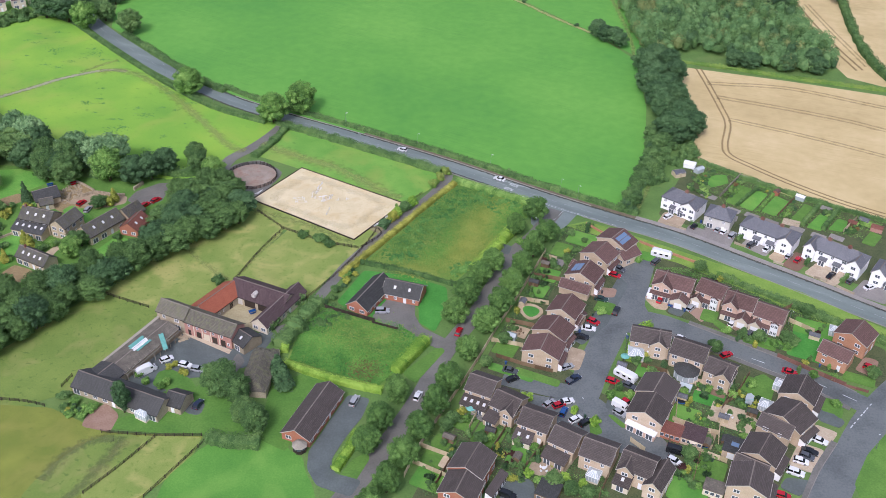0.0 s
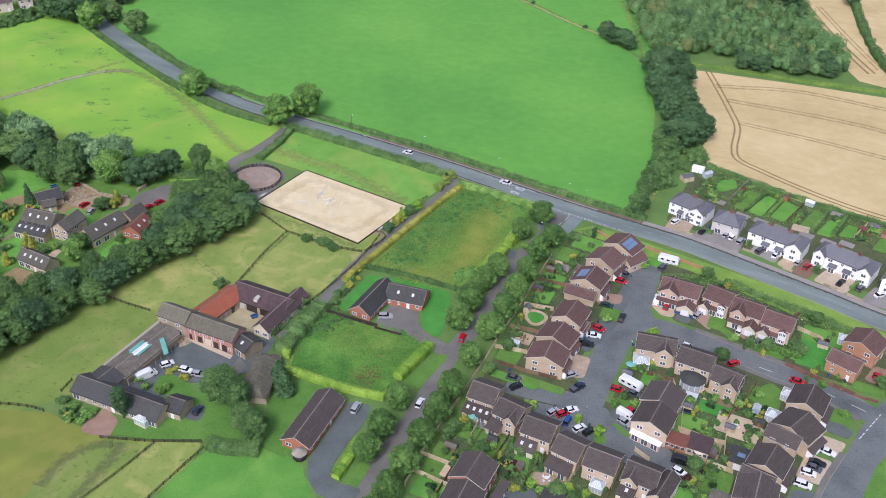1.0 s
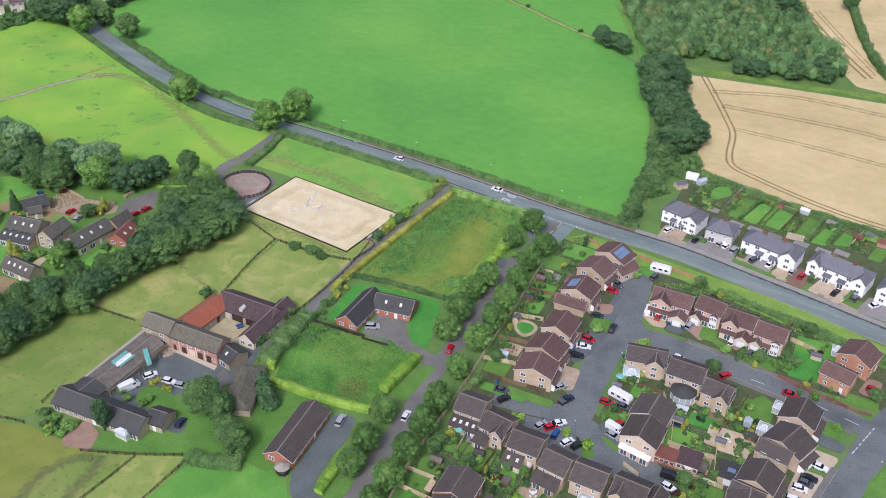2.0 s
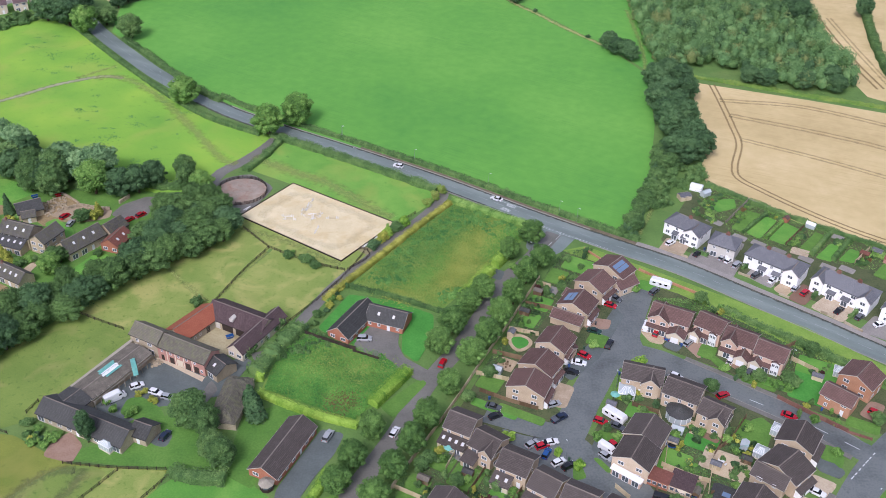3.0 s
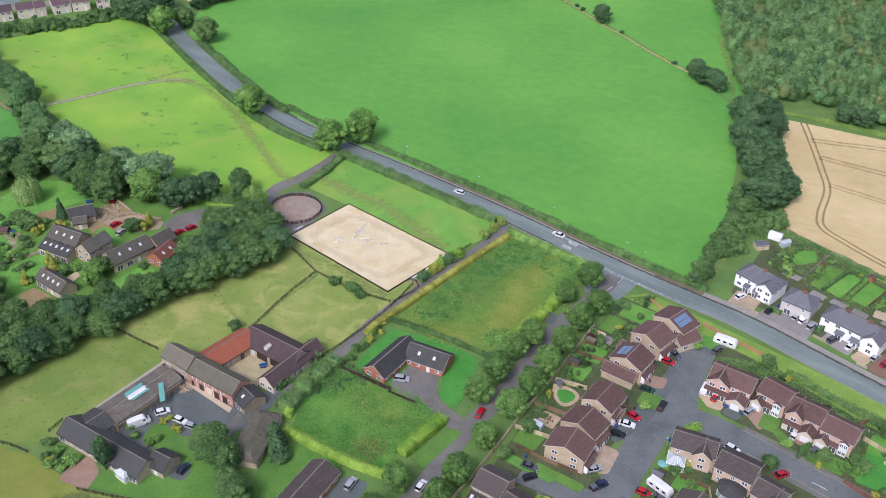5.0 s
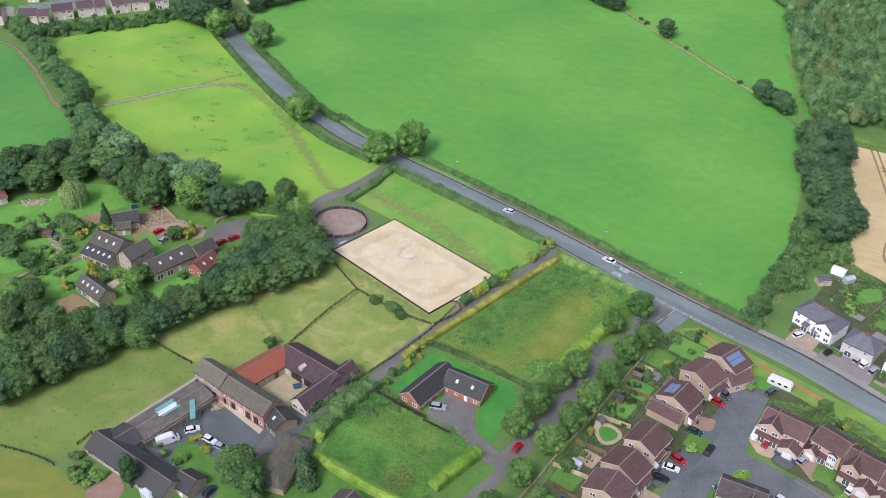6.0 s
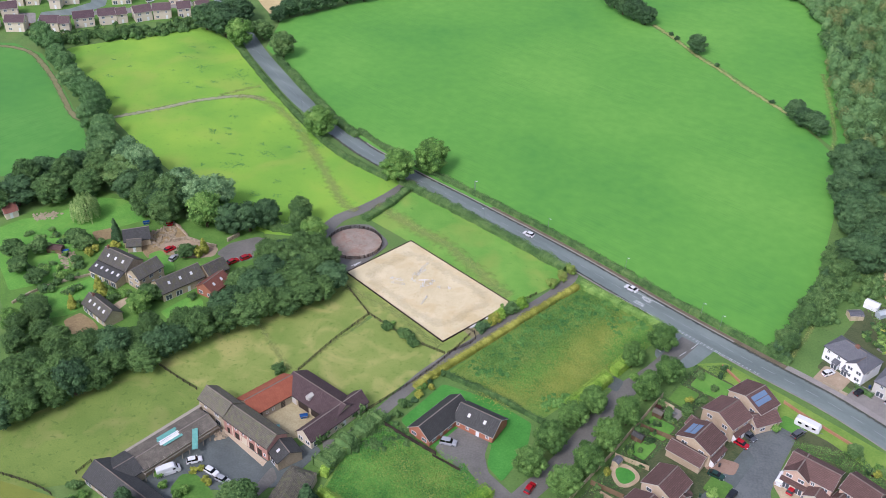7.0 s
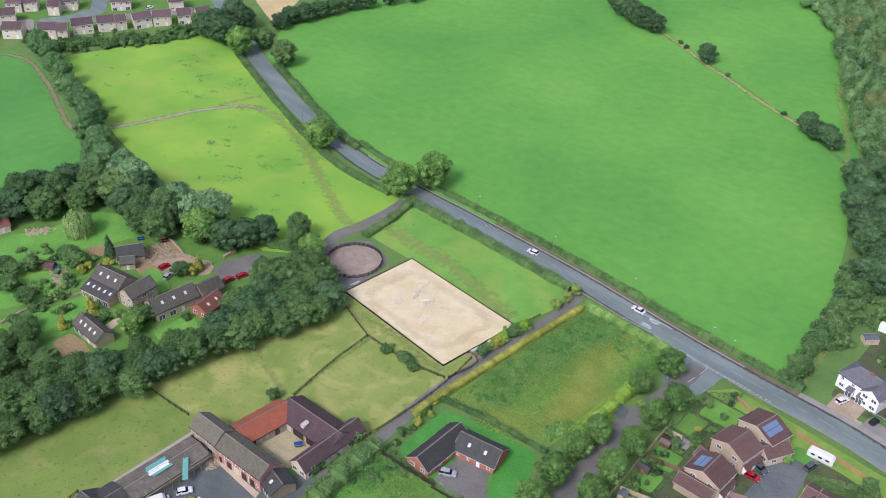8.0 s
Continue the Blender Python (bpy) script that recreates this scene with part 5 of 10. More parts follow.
def block(parent, p, q, depth, eave, ridge, wall, roof, along=True, windows=True, front="", trim=TRIM, over=0.3, gable_trim=True, skylights=0, doors=1, gap=3.0, hip=0.0):
    """One gabled volume, or one hipped by that many metres at both ends. p, q: ends of its front wall, from its left to its right; it reaches depth metres behind them.
    along: the ridge runs along the front; otherwise the front is a gable."""
    p, q = Vector(p), Vector(q)
    span = (q - p).length
    d = (q - p).normalized()
    back = Vector((-d.y, d.x))
    mid = (p + q) / 2 + back * depth / 2
    ang = math.degrees(math.atan2(d.y, d.x))
    m = pose(mid.x, mid.y, 0, 0, 0, ang if along else ang + 90)
    L, D = (span, depth) if along else (depth, span)
    rel = parent.matrix_world.inverted() @ m if parent.name in bpy.data.objects else m

    def put(name, s, mat, label="", smooth=False):
        s.v = [tuple(rel @ Vector(v)) for v in s.v]
        return part(name, s, mat, parent, label, smooth)

    a, b, rise = L / 2, D / 2, (ridge - eave) / (D / 2)
    w = Shape()
    w.add([(x, y, z) for x in (-a, a) for y, z in ((-b, -0.3), (b, -0.3), (b, eave), (0, ridge), (-b, eave))],
          [(4, 3, 2, 1, 0), (5, 6, 7, 8, 9), (0, 5, 9, 4), (2, 7, 6, 1), (4, 9, 8, 3), (3, 8, 7, 2)])
    if hip:
        w = Shape().box(-a, -b, -0.3, a, b, eave)
        gable_trim = False
    put("wall", w, wall)
    r, lift, e = Shape(), 0.16, over
    for s in (-1, 1):
        low, top = eave - rise * e, ridge
        quad = [(-a - e, s * (b + e), low + lift), (a + e, s * (b + e), low + lift), (a + e - (hip + e if hip else 0), 0, top + lift), (-a - e + (hip + e if hip else 0), 0, top + lift)]
        r.slab(quad if s < 0 else quad[::-1], 0.14)
        if hip:
            r.slab([(s * (a + e), -s * (b + e), low + lift), (s * (a + e), s * (b + e), low + lift), (s * (a - hip), 0, top + lift)], 0.14)
    put("roof", r, roof)
    c = a - hip if hip else a + e
    put("ridge_cap", Shape().slab([(-c, -0.16, ridge + 0.16), (c, -0.16, ridge + 0.16), (c, 0, ridge + 0.26), (-c, 0, ridge + 0.26)], 0.05).slab([(-c, 0, ridge + 0.26), (c, 0, ridge + 0.26), (c, 0.16, ridge + 0.16), (-c, 0.16, ridge + 0.16)], 0.05), RIDGE)
    for s in (-1, 1):
        z = eave - rise * e
        put("gutter", Shape().box(-a - e, s * (b + e + 0.05) - 0.05, z - 0.05, a + e, s * (b + e + 0.05) + 0.05, z + 0.05), trim if gable_trim else BLACK)
        if gable_trim:
            for t in (-1, 1):
                x0, x1 = sorted((t * (a + e), t * (a + e + 0.06)))
                y = t * 0
                c = [(b + e) * s, low - 0.06], [0, ridge - 0.06]
                bb = Shape()
                bb.add([(x, yy, zz) for x in (x0, x1) for yy, zz in ((c[0][0], c[0][1]), (c[1][0], c[1][1]), (c[1][0], c[1][1] + 0.18), (c[0][0], c[0][1] + 0.18))],
                       [(0, 1, 2, 3), (7, 6, 5, 4), (0, 4, 5, 1), (1, 5, 6, 2), (2, 6, 7, 3), (3, 7, 4, 0)])
                put("bargeboard", bb, trim)
    if windows:
        rng = random.Random(int(mid.x * 10) + int(mid.y * 7))
        floors = [0.9, 3.3] if eave > 4.2 else [0.9]
        for s in (-1, 1):
            n = max(1, int(L / gap))
            face = rel @ pose(0, s * b, 0, 0, 0, 0 if s < 0 else 180)
            for zz in floors:
                for k in range(n):
                    u = (k + 0.5) / n * L - L / 2 + rng.uniform(-0.25, 0.25)
                    if zz < 1 and doors and k == n // 2:
                        door(parent, face @ pose(u, 0, 0))
                        continue
                    big = rng.random() < 0.55
                    if zz < 1 and not along is None and rng.random() < 0.3:
                        window(parent, face @ pose(u, 0, 0.15), 2.2, 2.0)
                    else:
                        window(parent, face @ pose(u, 0, zz), 1.6 if big else 1.0, 1.2)
            gable = rel @ pose(s * a, 0, 0, 0, 0, 90 if s > 0 else -90)
            if not along and s < 0:
                for zz in floors:
                    for u in (-D / 4, D / 4) if D > 5.5 else (0,):
                        window(parent, gable @ pose(u, 0, zz), 1.7, 1.25)
            elif floors[-1] > 1:
                window(parent, gable @ pose(rng.uniform(-0.6, 0.6), 0, 3.4), 0.7, 1.0)
    for k in range(skylights):
        u = (k + 0.5) / skylights * L * 0.8 - L * 0.4
        sl = math.degrees(math.atan(rise))
        skylight(parent, rel @ pose(u, -b * 0.5, eave + rise * b * 0.5 + 0.17, sl))
    return rel


def chimney(parent, rel, u, v, ridge, mat=None, wide=0.6):
    mat = mat or OLD_BRICK
    s = Shape().box(u - wide / 2, v - 0.35, ridge - 0.9, u + wide / 2, v + 0.35, ridge + 0.9).box(u - wide / 2 - 0.06, v - 0.41, ridge + 0.75, u + wide / 2 + 0.06, v + 0.41, ridge + 0.85)
    s.v = [tuple(rel @ Vector(p)) for p in s.v]
    c = part("chimney", s, mat, parent)
    for k in (-0.14, 0.14):
        t = Shape().tube(u + k, v, ridge + 0.9, ridge + 1.25, 0.1, 0.09, 8)
        t.v = [tuple(rel @ Vector(p)) for p in t.v]
        part("chimney_pot", t, ROOF_CLAY, c)


def lean_to(parent, p, q, out, high, low, wall, roof, skylights=0):
    """A single-pitch extension in front of the wall p, q, reaching out metres forward."""
    p, q = Vector(p), Vector(q)
    d = (q - p).normalized()
    m = pose(*((p + q) / 2), 0, 0, 0, math.degrees(math.atan2(d.y, d.x)))
    rel = parent.matrix_world.inverted() @ m
    a = (q - p).length / 2
    w = Shape().add([(x, y, z) for x in (-a, a) for y, z in ((-out, -0.3), (0, -0.3), (0, high), (-out, low))], [(3, 2, 1, 0), (4, 5, 6, 7), (0, 4, 7, 3), (3, 7, 6, 2), (1, 2, 6, 5)])
    w.v = [tuple(rel @ Vector(v)) for v in w.v]
    part("extension_wall", w, wall, parent)
    k = (high - low) / out
    r = Shape().slab([(-a - 0.25, -out - 0.3, low - k * 0.3 + 0.15), (a + 0.25, -out - 0.3, low - k * 0.3 + 0.15), (a + 0.25, 0, high + 0.15), (-a - 0.25, 0, high + 0.15)], 0.13)
    r.v = [tuple(rel @ Vector(v)) for v in r.v]
    part("extension_roof", r, roof, parent)
    n = max(1, int(a * 2 / 2.6))
    for i in range(n):
        window(parent, rel @ pose((i + 0.5) / n * 2 * a - a, -out, 0.1), 2.0, 2.05)
    for i in range(skylights):
        u = (i + 0.5) / skylights * 2 * a - a
        skylight(parent, rel @ pose(u, -out * 0.5, (high + low) / 2 + 0.16, math.degrees(math.atan(k))))


def conservatory(parent, x, y, turn, w=3.4, l=3.2, high=2.3):
    """A white-framed glazed room with a hipped glass roof, its door forward."""
    rel = parent.matrix_world.inverted() @ pose(x, y, 0, 0, 0, turn)

    def put(name, s, mat, to=parent):
        s.v = [tuple(rel @ Vector(v)) for v in s.v]
        return part(name, s, mat, to)

    a, b = w / 2, l / 2
    base = put("conservatory", Shape().box(-a, -b, 0, a, b, 0.55), CREAM)
    f = Shape()
    for k in range(5):
        u = -a + 0.05 + k * (w - 0.1) / 4
        f.box(u - 0.05, -b, 0.55, u + 0.05, -b + 0.1, high)
        f.box(u - 0.05, b - 0.1, 0.55, u + 0.05, b, high)
    for k in range(1, 4):
        u = -b + k * l / 4
        f.box(-a, u - 0.05, 0.55, -a + 0.1, u + 0.05, high).box(a - 0.1, u - 0.05, 0.55, a, u + 0.05, high)
    f.box(-a - 0.1, -b - 0.1, high, a + 0.1, b + 0.1, high + 0.1)
    for k in range(6):
        u = -a + k * w / 5
        f.slab([(u - 0.05, -b, high + 0.12), (u + 0.05, -b, high + 0.12), (u * 0.3 + 0.05, 0, high + 1.02), (u * 0.3 - 0.05, 0, high + 1.02)], 0.06)
    put("frame", f, WHITE, base)
    g = Shape().box(-a + 0.04, -b + 0.04, 0.55, a - 0.04, b - 0.04, high)
    k = a * 0.35
    g.add([(-a, -b, high + 0.08), (a, -b, high + 0.08), (a, b, high + 0.08), (-a, b, high + 0.08), (-k, 0, high + 1.0), (k, 0, high + 1.0)], [(0, 1, 5, 4), (1, 2, 5), (2, 3, 4, 5), (3, 0, 4)])
    put("glazing", g, CONS_GLASS, base)


def house(p, q, depth, eave, ridge, wall, roof, label, along=True, name="house", group="houses of the estate", stack=None, **kw):
    """A house of one main volume; more volumes can be added to what it returns."""
    mid = (Vector(p) + Vector(q)) / 2
    d = Vector(q) - Vector(p)
    ob = thing(name, pose(mid.x, mid.y, 0, 0, 0, math.degrees(math.atan2(d.y, d.x))), label, "house", group)
    bpy.context.view_layer.update()
    rel = block(ob, p, q, depth, eave, ridge, wall, roof, along, **kw)
    if stack is not None:
        for k in stack if isinstance(stack, tuple) else (stack,):
            chimney(ob, rel, k, 0, ridge, None, 1.3 if isinstance(stack, tuple) else 0.6)
    return ob


def panels(parent, p, q, depth, eave, ridge, side, rows, cols, start, along):
    """Solar panels on one slope of a gabled roof."""
    p, q = Vector(p), Vector(q)
    d = (q - p).normalized()
    back = Vector((-d.y, d.x))
    span = (q - p).length
    mid = (p + q) / 2 + back * depth / 2
    ang = math.degrees(math.atan2(d.y, d.x)) + (0 if along else 90)
    D = depth if along else span
    rise = (ridge - eave) / (D / 2)
    rel = parent.matrix_world.inverted() @ pose(mid.x, mid.y, 0, 0, 0, ang)
    for i in range(rows):
        for j in range(cols):
            u, v = start + j * 1.12, D * 0.08 + 0.75 + i * 1.6
            m = rel @ pose(u, side * v, ridge - rise * v + 0.27, side * -math.degrees(math.atan(rise)))
            s = Shape().box(-0.53, -0.77, 0, 0.53, 0.77, 0.06)
            s.v = [tuple(m @ Vector(k)) for k in s.v]
            part("solar_panel", s, SOLAR, parent)


def fittings(parent, p, q, items):
    """Doors and windows on the wall p, q: (share of its length, sill, width, height, leaf of a door or None for a window)."""
    p, q = Vector(p), Vector(q)
    d = q - p
    face = parent.matrix_world.inverted() @ pose(p.x, p.y, 0, 0, 0, math.degrees(math.atan2(d.y, d.x)))
    for t, z, w, h, leaf in items:
        m = face @ pose(t * d.length, 0, z)
        if leaf:
            door(parent, m, w, h, leaf)
        else:
            window(parent, m, w, h)


def bay(parent, p, q, t, wide=2.3, out=0.8, high=4.5):
    """A white two-storey bay with a small gabled cap on the wall p, q."""
    p, q = Vector(p), Vector(q)
    d = q - p
    face = parent.matrix_world.inverted() @ pose(p.x, p.y, 0, 0, 0, math.degrees(math.atan2(d.y, d.x))) @ pose(t * d.length, 0, 0)
    a = wide / 2
    s = Shape().box(-a, -out, 0, a, 0.05, high)
    s.v = [tuple(face @ Vector(v)) for v in s.v]
    b = part("bay", s, WHITE, parent, "white two-storey bay")
    c = Shape().slab([(-a - 0.15, -out - 0.2, high + 0.05), (0, -out - 0.2, high + 0.75), (0, 0.6, high + 0.75), (-a - 0.15, 0.6, high + 0.05)], 0.08).slab([(0, -out - 0.2, high + 0.75), (a + 0.15, -out - 0.2, high + 0.05), (a + 0.15, 0.6, high + 0.05), (0, 0.6, high + 0.75)], 0.08)
    c.v = [tuple(face @ Vector(v)) for v in c.v]
    part("bay_roof", c, ROOF_RED, parent)
    for z in (0.7, 3.2):
        for u in (-0.5, 0.5):
            window(parent, face @ pose(u * wide * 0.46, -out, z - 0.2), wide * 0.42, 1.25)

# ---- the estate ----
BROWN_LABEL = "buff brick house with a brown tiled roof"
RED_LABEL = "buff brick house with a red-brown tiled roof and white gables"


def pair_house(pts, depth, label, roof, along, eave=5.0, ridge=7.3, wall=BUFF, **kw):
    return house(pts[0], pts[1], depth, eave, ridge, wall, roof, label, along, **kw)


# lower row, their glazed backs to the gardens
for pts, skies, ext in (([(6.1, 204.2), (13.0, 201.1)], 4, 1.0), ([(12.9, 198.2), (19.2, 194.3)], 0, 0.5), ([(20.3, 191.4), (27.8, 187.9)], 2, 0.6), ([(28.1, 185.2), (34.3, 181.4)], 0, 0.9), ([(35.9, 180.7), (43.4, 177.1)], 0, 0.0), ([(45.5, 176.8), (53.0, 172.9)], 1, 0.5)):
    h = pair_house(pts, 8.4, BROWN_LABEL + (" and a skylit extension" if skies else ""), ROOF_BROWN, True)
    if pts[0][0] in (12.9, 45.5):
        a, b = Vector(pts[0]), Vector(pts[1])
        n = Vector((b.y - a.y, a.x - b.x)).normalized() * 0.7
        u, v = (0.48, 1.0) if pts[0][0] < 20 else (0.0, 0.5)
        block(h, a.lerp(b, u) + n, a.lerp(b, v) + n, 5.0, 4.9, 6.8, BUFF, ROOF_BROWN, False, doors=0)
    if ext:
        a, b = Vector(pts[0]), Vector(pts[1])
        lean_to(h, a, a.lerp(b, ext), 3.4, 3.4, 2.3, CREAM if skies else BUFF, ROOF_BROWN, skies)
    else:
        a, b = Vector(pts[0]), Vector(pts[1])
        d = b - a
        c = a.lerp(b, 0.6) + Vector((d.y, -d.x)).normalized() * 1.9
        conservatory(h, c.x, c.y, math.degrees(math.atan2(d.y, d.x)))
block(h, *[(51.3, 171.5), (55.2, 169.1)], 9.5, 4.6, 6.4, BUFF, ROOF_BROWN, False)
pts = [(1.9, 175.1), (10.5, 171.3)]
h = pair_house(pts, 9.0, "red brick house with a brown roof and white gable boards", ROOF_BROWN, False, wall=RED_BRICK)
block(h, *[(-0.5, 167.3), (8.4, 163.9)], 7.5, 4.4, 6.6, RED_BRICK, ROOF_BROWN, False)
lean_to(h, *[(11.3, 168.7), (15.4, 176.4)], 2.0, 3.2, 2.5, RENDER, ROOF_BROWN)

# the middle block inside the loop of roads
h = pair_house([(55.4, 227.3), (66.4, 224.7)], 7.6, "buff brick house with a white conservatory", ROOF_BROWN, True)
block(h, *[(60.8, 225.3), (65.6, 224.1)], 5.5, 4.9, 6.9, BUFF, ROOF_BROWN, False, doors=0)
c = Vector(*[(57.1, 225.5)])
conservatory(h, c.x, c.y, -8, 4.6, 4.6)
h = pair_house([(66.3, 222.2), (75.2, 217.8)], 8.4, "buff brick house with a bow-fronted sun room", ROOF_BROWN, True)
c = Vector(*[(70.8, 217.8)])
rel = h.matrix_world.inverted() @ pose(c.x, c.y, 0)
s, r = Shape().tube(0, 0, 0, 2.5, 3.6, 3.6, 10), Shape().tube(0, 0, 2.5, 3.9, 3.9, 0.6, 10)
for k in (s, r):
    k.v = [tuple(rel @ Vector(v)) for v in k.v]
part("sun_room", s, CONS_GLASS, h, "glazed bow-fronted sun room")
part("sun_room_roof", r, ROOF_DARK, h, "dark blue-grey sun room roof")
for k in range(7):
    a = radians(190 + k * 27)
    part("mullion", Shape().box(-0.08, -0.08, 0, 0.08, 0.08, 2.5, rel @ pose(3.58 * math.cos(a), 3.58 * math.sin(a), 0)), WHITE, h)
h = pair_house([(74.8, 214.9), (81.4, 210.8)], 7.6, BROWN_LABEL + " and a garden-side gable", ROOF_BROWN, True)
block(h, *[(77.4, 212.4), (81.2, 210.0)], 5.5, 4.9, 6.9, BUFF, ROOF_BROWN, False, doors=0)
pair_house([(53.9, 205.5), (62.7, 200.7)], 8.5, BROWN_LABEL + ", gable towards the garden", ROOF_BROWN, False)
h = pair_house([(50.3, 196.9), (59.1, 192.3)], 8.5, "buff brick house with a brown roof and white garage front", ROOF_BROWN, False)
lean_to(h, *[(51.0, 196.5), (58.0, 191.7)], 1.5, 2.6, 2.3, PINK_BUFF, WHITE)

# the row beside the lane, gables towards the lane's foot
ROW = [([(51.1, 281.6), (59.9, 274.3)], 7.5), ([(44.5, 272.2), (52.7, 266.1)], 8.0), ([(38.4, 259.8), (47.4, 255.0)], 8.0), ([(31.3, 240.6), (39.5, 236.4)], 8.5), ([(26.2, 231.1), (35.4, 225.9)], 7.5), ([(22.8, 221.3), (33.1, 217.5)], 7.5)]
for k, (pts, d) in enumerate(ROW):
    h = pair_house(pts, d, "buff brick house with a brown tiled roof" + (" and solar panels" if k in (0, 2) else ""), ROOF_RED, False, stack=None)
    a, b = Vector(pts[0]), Vector(pts[1])
    back = Vector((a.y - b.y, b.x - a.x)).normalized()
    lean_to(h, b + back * 0.8, b + back * (d - 0.8), 1.0, 2.9, 2.35, RENDER, ROOF_RED)
    if k == 0:
        panels(h, *pts, d, 5.0, 7.3, -1, 2, 5, -2.6, False)
        block(h, *[(55.9, 275.9), (59.3, 271.1)], 7.5, 3.0, 4.6, BUFF, ROOF_RED, False)
    if k == 2:
        panels(h, *pts, d, 5.0, 7.3, 1, 2, 4, -2.0, False)
for pts, d in (([(36.4, 256.2), (45.2, 252.1)], 5.0), ([(36.4, 239.6), (40.7, 236.9)], 5.6), ([(40.6, 267.4), (46.2, 262.5)], 4.0)):
    pair_house(pts, d, "low brown-roofed garage wing of buff brick", ROOF_RED, True, 2.8, 4.4, name="garage", windows=False)

# the red-brown row north of the loop
for k, pts in enumerate(([(66.5, 256.5), (77.6, 251.6)], [(79.7, 253.2), (86.7, 248.5)], [(87.2, 246.8), (95.1, 242.6)], [(95.3, 241.2), (102.9, 236.8)])):
    a, b = Vector(pts[0]), Vector(pts[1])
    h = pair_house(pts, 8.0, RED_LABEL, ROOF_RED, True, wall=PINK_BUFF)
    n = Vector((b.y - a.y, a.x - b.x)).normalized()
    if k % 2 == 0:
        block(h, a + n * 1.2, a.lerp(b, 0.52) + n * 1.2, 7.0, 5.0, 7.0, PINK_BUFF, ROOF_RED, False, doors=0)
        s0, e0, deep = a.lerp(b, 0.56) + n * 3.6, a.lerp(b, 1.0) + n * 3.6, 4.2
        lean_to(h, a + n * 1.2, a.lerp(b, 0.55) + n * 1.2, 1.0, 2.9, 2.4, CREAM, ROOF_RED)
    else:
        bay(h, a, b, 0.78)
        s0, e0, deep = a.lerp(b, -0.05) + n * 2.2, a.lerp(b, 0.36) + n * 2.2, 3.2
        lean_to(h, a.lerp(b, 0.38), a.lerp(b, 0.62), 1.2, 2.8, 2.4, CREAM, ROOF_RED)
    block(h, s0, e0, deep, 2.6, 4.2, CREAM, ROOF_RED, False, windows=False)
    rel = h.matrix_world.inverted() @ pose(*((s0 + e0) / 2), 0, 0, 0, math.degrees(math.atan2((b - a).y, (b - a).x)))
    door(h, rel, 2.3, 2.1, WHITE)
h = pair_house([(118.0, 233.7), (125.4, 227.2)], 8.5, "orange brick house with a red-brown roof", ROOF_RED, False, wall=ORANGE)
block(h, *[(110.9, 225.8), (117.8, 220.3)], 6.5, 4.4, 6.4, ORANGE, ROOF_RED, True)
c = Vector(*[(120.2, 238.7)])
conservatory(h, c.x, c.y, -20, 3.0, 3.0)

# the row along the eastern road
EAST_GLASS = {94.2: (97.0, 213.2), 88.2: (90.6, 204.6)}
for pts, d in (([(94.2, 206.3), (102.5, 201.4)], 8.5), ([(88.2, 198.4), (95.7, 190.4)], 8.5), ([(78.0, 183.2), (86.0, 178.0)], 8.5), ([(72.3, 171.6), (81.7, 167.8)], 8.5)):
    h = pair_house(pts, d, "buff brick house with a dark brown roof and white eaves", ROOF_BROWN, False)
    a, b = Vector(pts[0]), Vector(pts[1])
    back = Vector((a.y - b.y, b.x - a.x)).normalized()
    lean_to(h, b + back * 0.8, b + back * (d - 0.8), 1.6, 2.9, 2.35, RENDER, ROOF_BROWN)
    if pts[0][0] in EAST_GLASS:
        conservatory(h, *EAST_GLASS[pts[0][0]], -30, 3.4, 3.4)
for pts, d in (([(85.4, 194.3), (92.5, 189.2)], 6.0), ([(75.3, 178.9), (82.5, 174.6)], 6.0)):
    pair_house(pts, d, "lower link house with a dark brown roof", ROOF_BROWN, True, 4.3, 6.3)

# ---- white semi-detached houses north of the road ----
SEMI = "white rendered house with a grey slate roof"
for pts, mat, lab, gables in (([(77.9, 309.8), (88.9, 301.1)], RENDER, SEMI, (0.6, 1.0)), ([(91.1, 297.9), (99.4, 293.5)], GREY_RENDER, "grey rendered house with a grey slate roof", ()), ([(102.4, 291.9), (118.0, 280.7)], RENDER, SEMI, (0.72, 1.0)), ([(122.2, 280.6), (137.3, 268.2)], RENDER, SEMI, (0.0, 0.2, 0.78, 1.0)), ([(140.5, 266.7), (154.4, 256.6)], RENDER, SEMI, (0.0, 0.25)), ([(157.2, 254.6), (169.7, 245.9)], RENDER, SEMI, ())):
    h = house(pts[0], pts[1], 8.0, 5.0, 7.6, mat, ROOF_SLATE, lab, True, group="houses along the road", stack=(-3.5, 3.5) if (pts[1][0] - pts[0][0]) > 14 else (0.5,), gap=3.4, hip=3.4)
    a, b = Vector(pts[0]), Vector(pts[1])
    n = Vector((b.y - a.y, a.x - b.x)).normalized()
    if gables:
        for t in (0.3, 0.55):
            lean_to(h, a.lerp(b, t), a.lerp(b, t + 0.12), 1.4, 2.9, 2.4, RENDER, ROOF_SLATE)
        back = Vector((a.y - b.y, b.x - a.x)).normalized() * 8.0
        lean_to(h, a.lerp(b, 0.75) + back, a.lerp(b, 0.45) + back, 3.0, 3.2, 2.5, RENDER, ROOF_SLATE)
    for k in range(0, len(gables), 2):
        block(h, a.lerp(b, gables[k]) + n * 1.2, a.lerp(b, gables[k + 1]) + n * 1.2, 5.0, 5.0, 7.0, mat, ROOF_SLATE, False)

